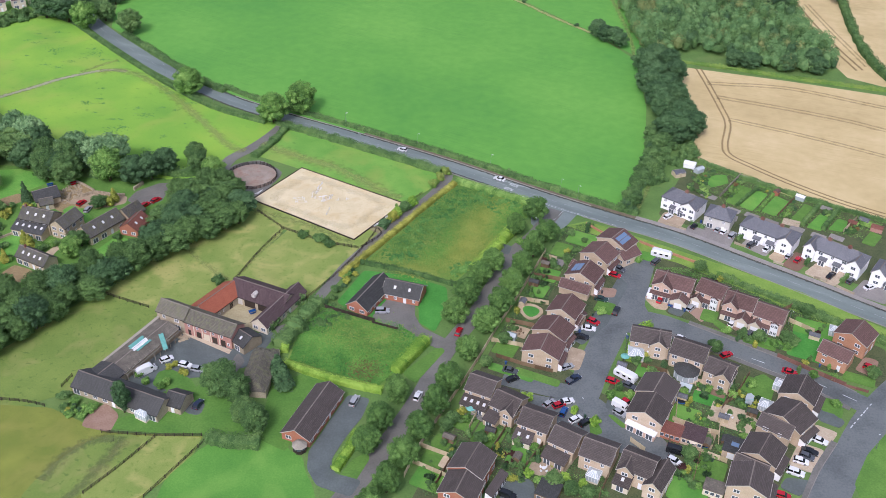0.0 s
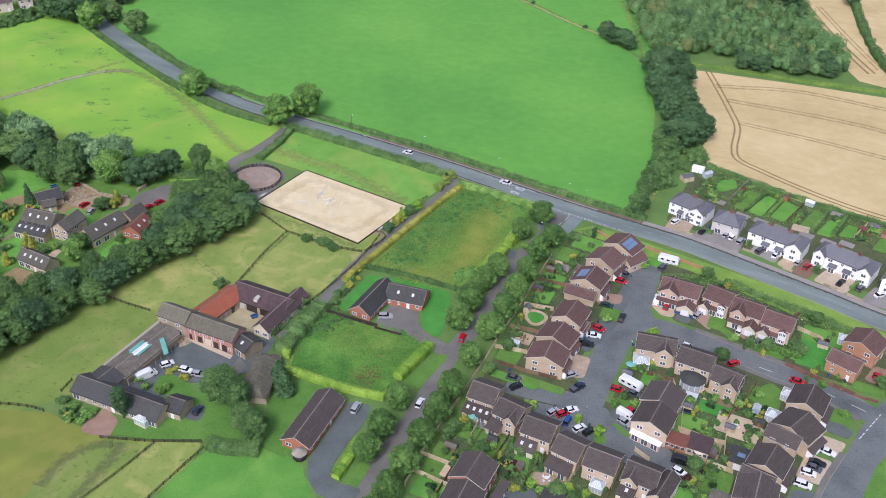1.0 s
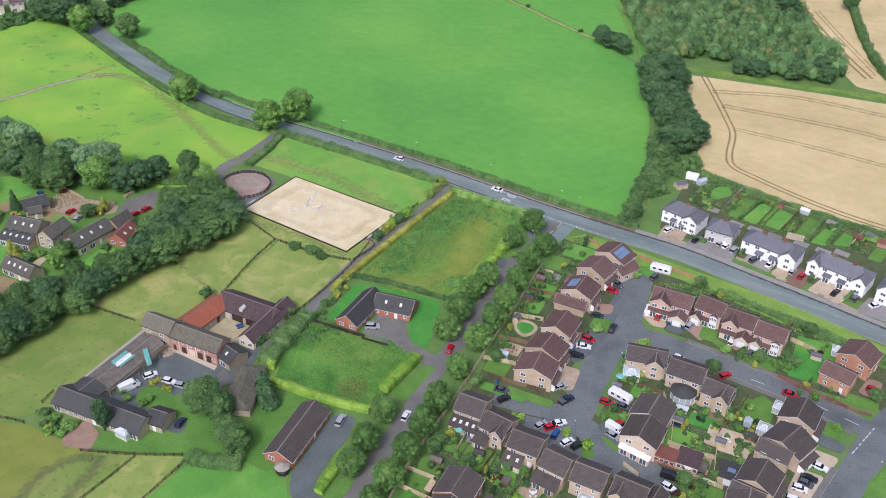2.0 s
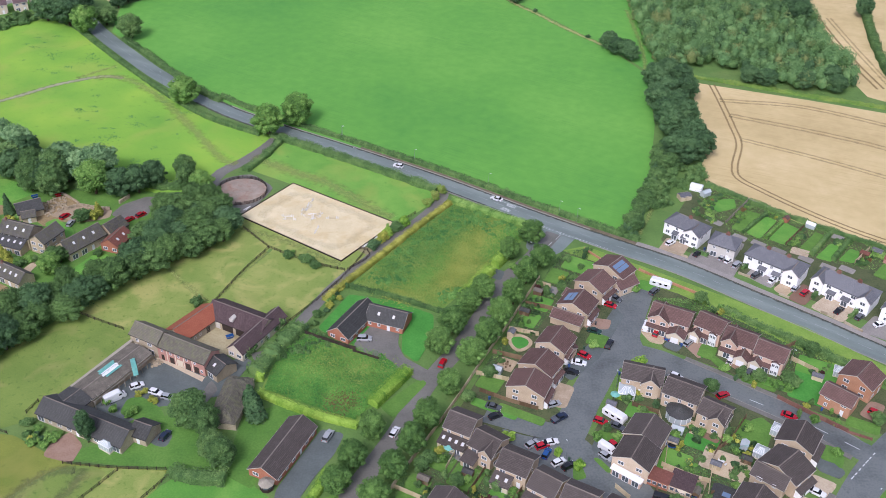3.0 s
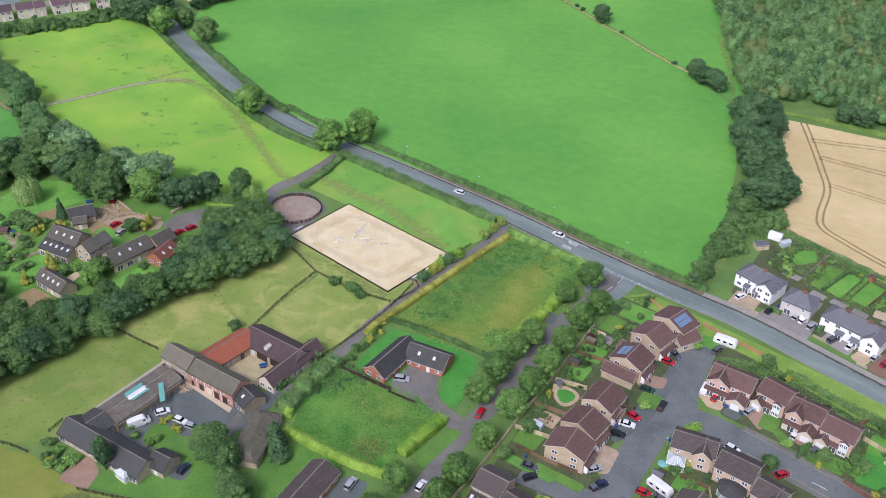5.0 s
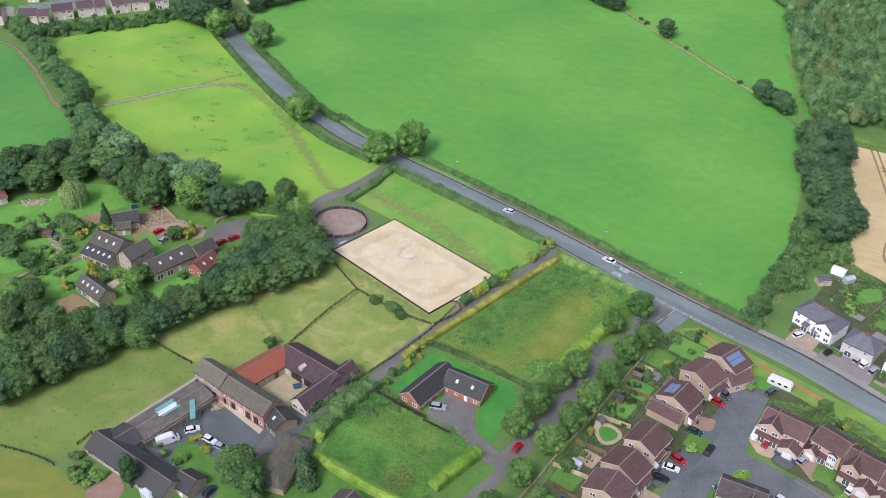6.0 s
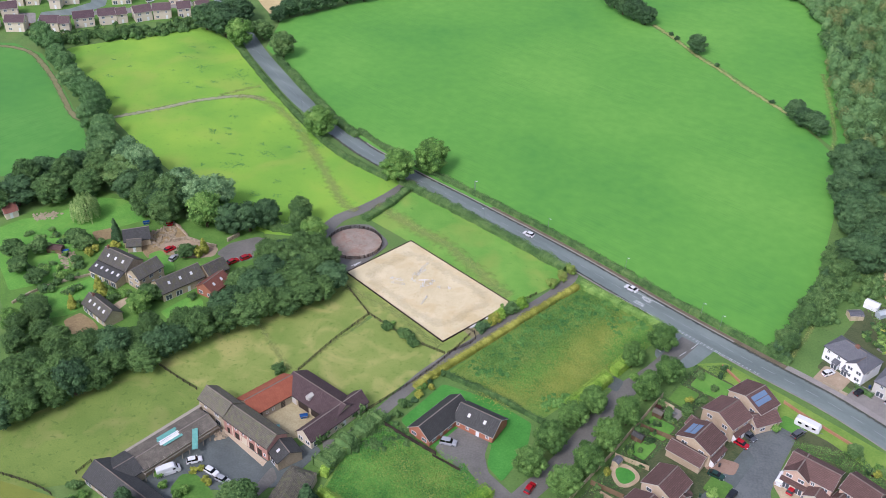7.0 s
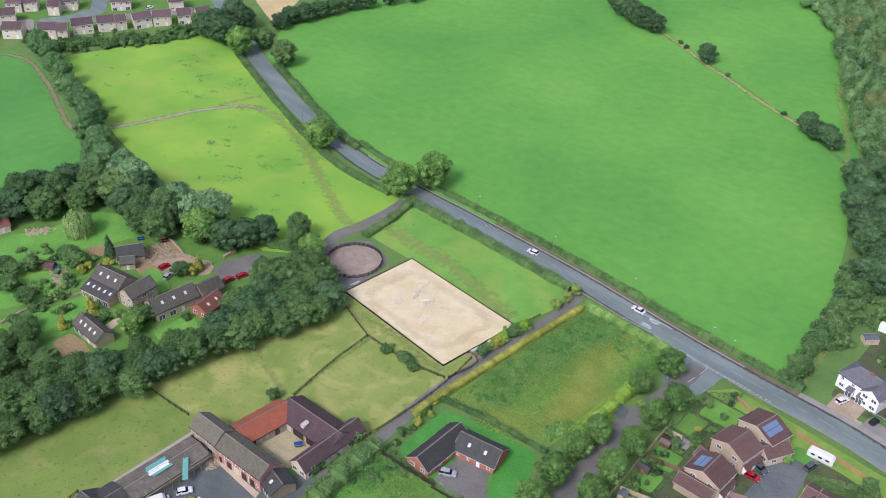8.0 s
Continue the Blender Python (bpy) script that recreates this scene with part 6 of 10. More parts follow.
# ---- the farm ----
def gable_of(a, b, wide):
    """Front gable ends and depth of a building whose axis runs from a to b."""
    a, b = Vector(a), Vector(b)
    d = (b - a).normalized()
    n = Vector((d.y, -d.x)) * wide / 2
    return a - n, a + n, (b - a).length


FARM = "farm buildings"
h = house(*[(-79.1, 230.5), (-63.5, 223.7)], 7.0, 4.8, 7.0, PINK, ROOF_MOSS, "long pink brick stable range with a stone slate roof", name="stable_range", group=FARM, gable_trim=False, windows=False)
fittings(h, *[(-79.1, 230.5), (-63.5, 223.7)], [(0.1, 3.2, 0.8, 1.0, None), (0.1, 0, 1.0, 2.1, DARK_TIMBER), (0.28, 3.2, 0.8, 1.0, None), (0.3, 0, 1.6, 2.3, DARK_TIMBER), (0.45, 3.2, 0.8, 1.0, None), (0.47, 0, 2.2, 2.5, CREAM), (0.62, 3.2, 0.8, 1.0, None), (0.64, 0, 1.8, 2.4, DARK_TIMBER), (0.8, 3.2, 0.8, 1.0, None), (0.82, 0, 1.7, 2.4, DARK_TIMBER), (0.93, 0.9, 0.8, 1.1, None)])
for k in (0.2, 0.38, 0.56, 0.74):
    a, b = [Vector(q) for q in ((-79.1, 230.5), (-63.5, 223.7))]
    e = a.lerp(b, k)
    part("quoin", Shape().box(-0.16, -0.05, 0, 0.16, 0.02, 4.6, h.matrix_world.inverted() @ pose(e.x, e.y, 0, 0, 0, math.degrees(math.atan2((b - a).y, (b - a).x)))), CREAM, h)
house(*[(-88.5, 234.8), (-79.2, 230.6)], 6.5, 5.2, 7.6, STONE, ROOF_MOSS, "tall stone barn end with a stone slate roof", name="barn", group=FARM, gable_trim=False, gap=4.5, doors=0)
house(*[(-64.0, 224.9), (-59.5, 221.3)], 7.0, 3.0, 4.8, STONE, ROOF_DARK, "small stone outbuilding with a dark slate roof", name="outbuilding", group=FARM, gable_trim=False, skylights=1, doors=0)
h = house(*[(-72.5, 235.3), (-64.4, 248.3)], 8.5, 3.0, 5.4, STONE, ROOF_CLAY, "low barn with an orange clay pantile roof", name="barn", group=FARM, gable_trim=False, windows=False)
fittings(h, *[(-72.5, 235.3), (-65.4, 246.9)], [(0.08, 0, 3.0, 2.4, DARK_TIMBER), (0.3, 1.0, 0.8, 0.9, None), (0.45, 1.0, 0.8, 0.9, None), (0.6, 1.0, 0.8, 0.9, None), (0.72, 0, 2.6, 2.4, DARK_TIMBER)])
COURT_FRONT = [(-69.6, 247.4), (-51.1, 239.2)]
h = house(*COURT_FRONT, 9.6, 3.0, 5.8, STONE, ROOF_PLUM, "low barn with a dark brown tiled roof", name="barn", group=FARM, gable_trim=False, windows=False)
fittings(h, *COURT_FRONT, [(0.2, 0, 3.2, 2.4, GREY_RENDER), (0.42, 0, 4.0, 2.5, DARK_TIMBER), (0.66, 0, 3.6, 2.5, DARK_TIMBER)])
c = Vector(*[(-60.3, 244.7)])
rel = h.matrix_world.inverted() @ pose(c.x, c.y, 0, 0, 0, -24)
part("dormer", Shape().box(-0.6, -0.7, 3.9, 0.6, 1.2, 4.9, rel).slab([tuple(rel @ Vector(v)) for v in ((-0.75, -0.8, 4.9), (0, -0.8, 5.5), (0, 1.3, 5.5), (-0.75, 1.3, 4.9))], 0.08).slab([tuple(rel @ Vector(v)) for v in ((0, -0.8, 5.5), (0.75, -0.8, 4.9), (0.75, 1.3, 4.9), (0, 1.3, 5.5))], 0.08), TRIM, h, "small white dormer")
house(*[(-59.2, 233.3), (-54.2, 230.8)], 20.8, 3.0, 5.4, CREAM, ROOF_PLUM, "long rendered barn with a brown tiled roof", along=False, name="barn", group=FARM, gable_trim=False)
house(*[(-91.3, 209.0), (-80.8, 229.2)], 8.0, 3.0, 3.9, STONE, FELT, "long open shed with a worn grey roof", name="open_shed", group=FARM, gable_trim=False, windows=False)
house(*[(-93.6, 204.4), (-91.1, 209.0)], 9.0, 3.0, 4.4, STONE, ROOF_DARK, "short shed with a dark felt roof", name="shed", group=FARM, gable_trim=False, windows=False)
h = house(*[(-104.5, 203.2), (-77.8, 192.5)], 8.0, 2.7, 5.2, STONE, ROOF_DARK, "stone farmhouse bungalow with a dark slate roof", name="farmhouse", group=FARM, gable_trim=False)
block(h, *[(-77.0, 197.3), (-72.1, 195.6)], 6.5, 2.7, 4.7, STONE, ROOF_DARK, True, gable_trim=False)
c = Vector(*[(-82.1, 194.0)])
conservatory(h, c.x, c.y, -28, 4.0, 2.2)

def derelict_barn(x, y, turn, long, wide, eave, ridge):
    """A low stone barn whose hipped roof sags between uneven rafters."""
    ob = thing("barn", pose(x, y, 0, 0, 0, turn), "derelict stone barn with a mossy sagging hipped roof", "barn", FARM)
    rng = random.Random(14)
    a, b = long / 2, wide / 2
    part("wall", Shape().box(-a + 0.4, -b + 0.4, -0.3, a - 0.4, b - 0.4, eave), STONE, ob)
    n, m = 13, 9
    top = []
    for i in range(n):
        u = -1 + 2 * i / (n - 1)
        for j in range(m):
            v = -1 + 2 * j / (m - 1)
            hip = min(1, (1 - abs(u)) * a / 3.2)
            z = eave + (ridge - eave) * min(1 - abs(v), hip) - 0.45 * math.cos(u * 1.5) * (1 - abs(v)) + rng.uniform(-0.1, 0.1)
            k = 1 - 0.12 * abs(u) ** 6
            top.append((u * a + rng.uniform(-0.12, 0.12), v * b * k + rng.uniform(-0.15, 0.15), z))
    s = Shape()
    faces = [(i * m + j, (i + 1) * m + j, (i + 1) * m + j + 1, i * m + j + 1) for i in range(n - 1) for j in range(m - 1)]
    s.add(top, faces)
    s.add([(p, q, r - 0.18) for p, q, r in top], [f[::-1] for f in faces])
    edge = [j for j in range(m)] + [i * m + m - 1 for i in range(1, n)] + [(n - 1) * m + j for j in range(m - 2, -1, -1)] + [i * m for i in range(n - 2, 0, -1)]
    s.f += [(p, q, q + n * m, p + n * m) for p, q in zip(edge, edge[1:] + edge[:1])]
    part("roof", s, ROOF_MOSS, ob, "sagging stone slates grown with moss")
    part("doorway", Shape().box(-1.2, -b + 0.3, 0, 1.2, -b + 0.42, 2.1), DARK_TIMBER, ob)


derelict_barn(-53.0, 212.4, 86, 18.6, 8.2, 2.7, 5.2)

# ---- bungalows ----
h = house(*[(-20.5, 250.3), (-8.8, 246.9)], 8.0, 2.6, 5.4, RED_BRICK, ROOF_DARK, "red brick bungalow with a dark tiled roof and skylights", name="bungalow", group="bungalows", skylights=2)
front = gable_of(*[(-27.9, 242.3), (-20.7, 257.1)], 7.4)
block(h, *front, 2.6, 5.4, RED_BRICK, ROOF_DARK, False, doors=0)
house(*[(-43.0, 187.9), (-35.2, 185.0)], 20.2, 2.6, 5.0, RED_BRICK, ROOF_BROWN, "long red brick bungalow with a brown tiled roof", along=False, name="bungalow", group="bungalows")


def summer_house(x, y):
    """An eight-sided dark timber summer house under a grey pointed roof."""
    ob = thing("summer_house", pose(x, y, 0, 0, 0, 22), "eight-sided dark timber summer house with a grey pointed roof", "summer house")
    part("base", Shape().tube(0, 0, 0, 0.95, 1.75, 1.75, 8), DARK_TIMBER, ob)
    part("glazing", Shape().tube(0, 0, 0.95, 2.1, 1.68, 1.68, 8), PANE, ob)
    for k in range(8):
        q = 2 * math.pi * k / 8
        part("post", Shape().box(-0.09, -0.09, 0, 0.09, 0.09, 2.15, pose(1.74 * math.cos(q), 1.74 * math.sin(q), 0, 0, 0, k * 45)), DARK_TIMBER, ob)
    part("roof", Shape().tube(0, 0, 2.1, 3.4, 2.15, 0.12, 8), GREY_TIMBER, ob)
    part("finial", Shape().tube(0, 0, 3.4, 3.7, 0.1, 0.03, 6), DARK_TIMBER, ob)


summer_house(-37.6, 184.0)

# ---- cottages in the trees ----
COT = "cottages among the trees"
h = house(*[(-149.4, 283.9), (-137.7, 280.6)], 7.5, 5.0, 7.6, PALE_STONE, ROOF_STONE, "stone cottage with a slate roof and skylights", name="cottage", group=COT, skylights=3, gable_trim=False, stack=-5)
lean_to(h, *[(-149.9, 284.6), (-138.2, 281.3)], 4.5, 4.4, 2.8, PALE_STONE, ROOF_DARK, 5)
block(h, *[(-137.1, 280.2), (-131.3, 277.9)], 9.5, 5.0, 7.4, PALE_STONE, ROOF_STONE, False, gable_trim=False)
h = house(*[(-121.9, 275.4), (-113.9, 287.7)], 7.6, 3.4, 6.4, PALE_STONE, ROOF_STONE, "long stone barn conversion with a slate roof", name="cottage", group=COT, gable_trim=False, skylights=3)
block(h, *[(-114.1, 282.6), (-107.4, 280.7)], 8.5, 3.0, 5.4, RED_BRICK, ROOF_OLD_CLAY, False, gable_trim=False, skylights=2)
block(h, *[(-111.9, 287.8), (-108.3, 294.1)], 7.0, 3.4, 6.0, PALE_STONE, ROOF_STONE, True, gable_trim=False)
house(*[(-143.5, 264.3), (-132.2, 258.6)], 6.0, 3.0, 5.4, PALE_STONE, ROOF_STONE, "small stone cottage with a slate roof", name="cottage", group=COT, gable_trim=False, skylights=4, stack=-4)
house(*[(-148.6, 297.6), (-141.6, 302.3)], 7.5, 2.8, 5.2, PALE_STONE, ROOF_DARK, "stone garage with a black slate roof", name="garage", group=COT, gable_trim=False, windows=False)
house(*[(-146.5, 295.8), (-142.5, 297.7)], 4.5, 2.5, 3.9, PALE_STONE, ROOF_STONE, "small stone outhouse beside the garage", name="outhouse", group=COT, gable_trim=False)
house(*[(-197.1, 300.7), (-194.4, 304.1)], 6.0, 2.6, 4.6, CREAM, ROOF_OLD_CLAY, "small cottage with an orange tiled roof", name="cottage", group=COT)

# ---- far houses beyond the pasture ----
FAR = "far houses beyond the pasture"
for pts, d in (([(-298.0, 441.7), (-289.5, 444.6)], 7.5), ([(-281.9, 446.6), (-273.7, 449.4)], 7.5), ([(-272.6, 448.8), (-268.5, 450.9)], 6.5), ([(-269.2, 456.1), (-261.4, 461.7)], 7.0), ([(-259.8, 463.0), (-252.8, 467.7)], 7.0), ([(-252.2, 467.5), (-248.7, 470.9)], 6.0), ([(-245.1, 471.9), (-238.9, 477.8)], 7.5), ([(-238.4, 478.0), (-230.9, 482.1)], 7.5), ([(-228.1, 483.9), (-222.6, 487.3)], 7.5), ([(-219.4, 488.4), (-214.5, 493.3)], 7.0),
               ([(-309.8, 455.2), (-303.5, 459.7)], 7.5), ([(-316.7, 470.0), (-309.4, 472.5)], 7.5), ([(-308.8, 473.5), (-303.0, 476.4)], 7.0), ([(-294.9, 473.5), (-289.7, 475.3)], 6.0), ([(-292.4, 480.1), (-284.9, 484.4)], 7.5), ([(-268.4, 488.6), (-259.9, 493.2)], 7.5), ([(-241.0, 498.2), (-234.8, 502.1)], 7.5), ([(-309.6, 437.7), (-302.2, 440.2)], 7.5), ([(-319.0, 452.0), (-312.3, 455.1)], 7.5), ([(-273.8, 513.7), (-264.4, 518.8)], 7.5), ([(-320.0, 499.0), (-310.4, 502.4)], 7.5)):
    house(*pts, d, 5.0, 7.2, CREAM, ROOF_FAR, "cream house with a brown tiled roof", group=FAR)

# ---- trees ----
tree_rng = random.Random(3)


def weeping_willow(x, y, wide, high):
    """A domed crown from which long leafy strands hang towards the grass."""
    rng = np.random.default_rng(77)
    cen, nor = [], []
    for _ in range(190):
        a, q = rng.uniform(0, 2 * math.pi), math.sqrt(rng.uniform(0.02, 1.0))
        reach, top = wide / 2 * q, high * (1.0 - 0.38 * q * q) + rng.normal(0, 0.35)
        drop = (high * rng.uniform(0.2, 0.5) if q < 0.6 else top - rng.uniform(0.4, 2.8))
        n = int(5 + drop * 3.4)
        for t in np.linspace(0, 1, n):
            r = reach * (1 + 0.1 * math.sin(t * 2.4))
            cen.append((r * math.cos(a) + rng.normal(0, 0.09), r * math.sin(a) + rng.normal(0, 0.09), top - drop * t))
            nor.append((math.cos(a), math.sin(a), 1.1 - t))
    v, f = leaf_cards(np.array(cen), np.array(nor), rng.uniform(0.18, 0.34, len(cen)), rng)
    ob = thing("tree", pose(x, y, 0), "pale weeping willow with hanging strands on a lawn", "tree", "trees behind the cottages")
    part("crown", Shape().add([tuple(p) for p in v], [tuple(int(i) for i in t) for t in f]), LEAF_WILLOW, ob)
    part("trunk", trunk_mesh(rng, high, 0.34, wide * 0.36), BARK, ob)


def row(kind, pts, wide, high, leaves, label, name="tree", group="", spread=0.12):
    for x, y in pts:
        k, j = 1 + tree_rng.uniform(-spread, spread), 1 + tree_rng.uniform(-spread, spread)
        plant(kind, x, y, wide * k, high * j, leaves, label, name, group)


def grove(pts, gap, wide, high, mixture, label, seed, kind="broad", group=""):
    """Trees of mixed leaves standing at least gap metres apart inside an outline."""
    rng = random.Random(seed)
    xs, ys = [q[0] for q in pts], [q[1] for q in pts]
    taken = []
    for _ in range(3000):
        x, y = rng.uniform(min(xs), max(xs)), rng.uniform(min(ys), max(ys))
        if inside_polygon(x, y, pts) and all((x - a) ** 2 + (y - b) ** 2 > gap * gap for a, b in taken):
            taken.append((x, y))
            plant(kind if rng.random() < 0.75 else "tall", x, y, wide * rng.uniform(0.8, 1.25), high * rng.uniform(0.8, 1.2), rng.choice(mixture), label, "tree", group)


row("broad", [(-12.9, 203.5), (-16.8, 192.3), (-19.9, 184.4), (-13.6, 170.4), (-17.1, 163.0), (6.4, 249.3), (2.8, 239.1), (10.8, 259.8), (1.3, 208.3), (-1.8, 199.0), (-6.1, 190.2), (-9.8, 179.8), (6.8, 222.5), (12.7, 235.4), (16.9, 244.0), (20.9, 254.1), (24.8, 264.5), (29.1, 275.9), (34.2, 285.7), (23.3, 289.1), (31.0, 299.4), (15.0, 266.6)], 8.2, 9.4, LEAF_LANE, "round-crowned green lime tree beside the lane", group="lime trees along the lane")
row("broad", [(-115.5, 392.1), (-74.6, 368.6), (-64.2, 378.0)], 14, 13, LEAF_LIGHT, "large pale green ash tree beside the road", group="roadside trees")
row("broad", [(-183.7, 461.5)], 13.5, 13, LEAF_LIGHT, "pale green tree beside the road", group="roadside trees")
row("broad", [(-159.8, 457.7), (-177.1, 472.7)], 11.5, 11, LEAF_MID, "grey-green tree beside the road", group="roadside trees")
row("broad", [(-201.4, 473.9), (-194.9, 470.4), (-207.8, 475.3), (-200.4, 490.6), (-194.7, 488.8)], 14, 14, LEAF_DARK, "dark broad oak beside the far houses", group="roadside trees")
row("broad", [(-269.8, 431.6), (-260.0, 425.1), (-252.1, 416.3), (-241.7, 407.6), (-233.3, 398.8), (-223.9, 391.8), (-215.6, 385.9), (-207.6, 377.6), (-204.3, 367.2), (-196.5, 364.0), (-193.5, 356.5), (-186.3, 351.1), (-186.6, 344.4)], 11, 11.5, LEAF_WOOD_HAZED, "green tree in a field belt", group="belt of trees between fields")
grove([(-214.3, 308.5), (-201.8, 316.5), (-198.9, 325.5), (-190.8, 334.4), (-183.3, 333.6), (-171.5, 340.8), (-158.2, 337.7), (-146.5, 328.9), (-139.5, 316.2), (-149.4, 314.2), (-162.8, 326.0), (-176.0, 325.0), (-186.0, 315.5), (-204.0, 302.0)], 7.5, 12, 13, [LEAF_DARK, LEAF_MID, LEAF_MID], "tall green tree behind the cottage garden", 5, group="trees behind the cottages")
row("willow", [(-170.1, 339.5), (-163.5, 335.5)], 15, 15, LEAF_GREY, "large grey-green willow behind the garden", group="trees behind the cottages")
row("willow", [(-144.6, 330.7), (-134.9, 326.9), (-130.3, 329.6)], 13.5, 13, LEAF_GREY, "silvery grey-green willow behind the garden", group="trees behind the cottages")
row("willow", [(-128.4, 318.1)], 13, 13, LEAF_LIGHT, "rounded pale green tree beside the yard", group="trees behind the cottages")
weeping_willow(-171.0, 309.8, 9.5, 10.5)
row("broad", [(-118.5, 317.5), (-113.0, 320.0), (-108.5, 325.0)], 11, 11, LEAF_DARK, "very dark green oak beside the yard", group="trees behind the cottages")
row("broad", [(-148.0, 320.0), (-141.5, 325.5)], 11, 12, LEAF_DARK, "dark green tree behind the cottage yard", group="trees behind the cottages")
row("broad", [(-98.5, 330.6), (-96.0, 324.5)], 9.5, 10, LEAF_MID, "olive green tree beside the round pen", group="trees beside the pen")
row("broad", [(-87.3, 312.9), (-89.6, 320.4)], 10, 10, LEAF_LIGHT, "pale green tree beside the round pen", group="trees beside the pen")
hedge([(-137.0, 321.5), (-122.0, 322.5), (-112.0, 325.0), (-102.0, 324.0), (-93.0, 327.5)], 4.0, 2.8, LEAF_MID, "overgrown hedge between the yard and the pasture", ragged=0.6, card=0.3, dense=8.0)
row("bush", [(-124.8, 302.4), (-123.2, 301.0)], 3.4, 3.0, LEAF_YELLOW, "golden shrub beside the cottage yard", "bush", "garden shrubs")
grove([(-97.1, 309.2), (-82.3, 311.3), (-69.9, 296.9), (-70.8, 291.6), (-81.0, 280.2), (-100.2, 265.0), (-111.5, 247.6), (-127.5, 225.7), (-141.0, 207.4), (-149.7, 222.7), (-134.8, 238.3), (-123.1, 246.6), (-116.0, 255.4), (-106.9, 262.6), (-99.7, 277.2), (-97.7, 291.2)], 4.9, 10.5, 10.5, [LEAF_LIME, LEAF_DARK, LEAF_LIME], "dense dark green tree in the shelter belt", 9, group="shelter belt of trees")
row("broad", [(-155.7, 248.9), (-152.6, 254.0), (-145.9, 247.2), (-140.4, 246.4), (-151.1, 241.6)], 9.0, 8.0, LEAF_LIME, "green tree below the cottage garden", group="shelter belt of trees")
row("broad", [(-158.6, 250.6)], 8.0, 7.0, LEAF_LIGHT, "pale green tree below the cottage garden", group="shelter belt of trees")
row("broad", [(-126.3, 268.9)], 9.0, 8.0, LEAF_LIGHT, "bright green tree among the cottages", group="shelter belt of trees")
row("broad", [(95.3, 435.9), (88.2, 426.3), (100.2, 429.3), (92.0, 416.0), (100.3, 416.2), (86.9, 407.3), (94.7, 401.9), (88.5, 392.5), (96.5, 393.7), (89.6, 381.7)], 12, 12, LEAF_DARK, "dark green oak in the field boundary", group="boundary oaks")
row("broad", [(96.5, 374.9), (99.8, 366.5), (90.0, 365.1), (93.8, 361.4)], 13, 12, LEAF_DARK, "broad dark green oak beside the wheat", group="boundary oaks")
row("round", [(84.1, 354.5), (79.9, 343.8), (77.2, 335.6), (81.5, 360.4), (73.5, 327.6), (86.4, 356.9), (68.3, 310.8), (66.9, 312.4)], 7, 6, LEAF_MID, "small green tree in the field boundary", group="boundary oaks")
row("bush", [(12.5, 543.0), (16.0, 538.5), (36.5, 512.5), (62.0, 481.0)], 3.0, 1.6, LEAF_DARK, "low dark shrub on the field ditch", "bush", "ditch shrubs")
row("broad", [(25.9, 524.7)], 9.5, 9, LEAF_DARK, "lone dark round tree on the field ditch", group="ditch trees")
row("broad", [(71.3, 468.3), (74.1, 462.5), (80.6, 456.2), (78.5, 460.5)], 9.5, 9, LEAF_DARK, "dark round tree on the field ditch", group="ditch trees")
row("broad", [(-1.6, 552.9), (-7.7, 556.9), (-14.1, 562.5), (-19.5, 570.3), (-25.1, 579.2)], 11, 11, LEAF_DARK, "dark tree on the field ditch", group="ditch trees")
row("broad", [(-178.8, 495.8), (-176.5, 504.3), (-170.7, 508.6), (-166.3, 516.5), (-160.7, 521.7), (-154.8, 530.3), (-147.7, 536.1), (-138.2, 544.5), (-128.1, 551.5)], 10, 9, LEAF_DARK, "dark tree in the far hedge", group="far hedge trees")
WOOD = [(58.0, 668.0), (66.0, 622.0), (78.0, 601.0), (85.0, 580.0), (86.5, 545.0), (88.0, 515.0), (90.5, 477.0), (90.8, 456.0), (101.5, 450.0), (118.5, 452.6), (130.3, 447.5), (138.0, 438.5), (152.8, 430.9), (167.0, 429.7), (178.7, 433.9), (184.9, 457.0), (179.5, 483.8), (179.6, 522.6), (191.6, 619.1), (196.0, 668.0)]
canopy("woodland", WOOD, 3.3, (2.1, 3.9), (4.2, 9.2), 9.0, 0.34, [(LEAF_WOOD_HAZED, 0.56), (LEAF_MID, 0.2), (LEAF_WOOD_WARM, 0.1), (LEAF_DARK, 0.14)], "dense young woodland of mixed green trees", "woodland", 31)
thicket("woodland", [(86.0, 545.0), (87.5, 515.0), (90.0, 477.0), (90.8, 456.0), (94.0, 454.0), (93.0, 478.0), (90.5, 516.0), (89.5, 546.0)], 30, (2.2, 3.8), (1.5, 3.6), LEAF_WOOD_WARM, "olive and rusty scrub at the wood edge", "woodland", 41, 0.3, 130)
row("broad", [(208.5, 523.0)], 9.0, 10.0, LEAF_DARK, "dark tree in the hedge between the wheat fields", group="wood edge trees")
row("broad", [(170.2, 519.8), (170.6, 508.9)], 13, 13, LEAF_DARK, "large round oak at the edge of the wood", group="wood edge trees")
row("broad", [(169.9, 429.8), (170.0, 439.4), (156.1, 432.1), (139.4, 434.3), (132.1, 437.1)], 10, 9, LEAF_DARK, "dark tree at the edge of the wood", group="wood edge trees")
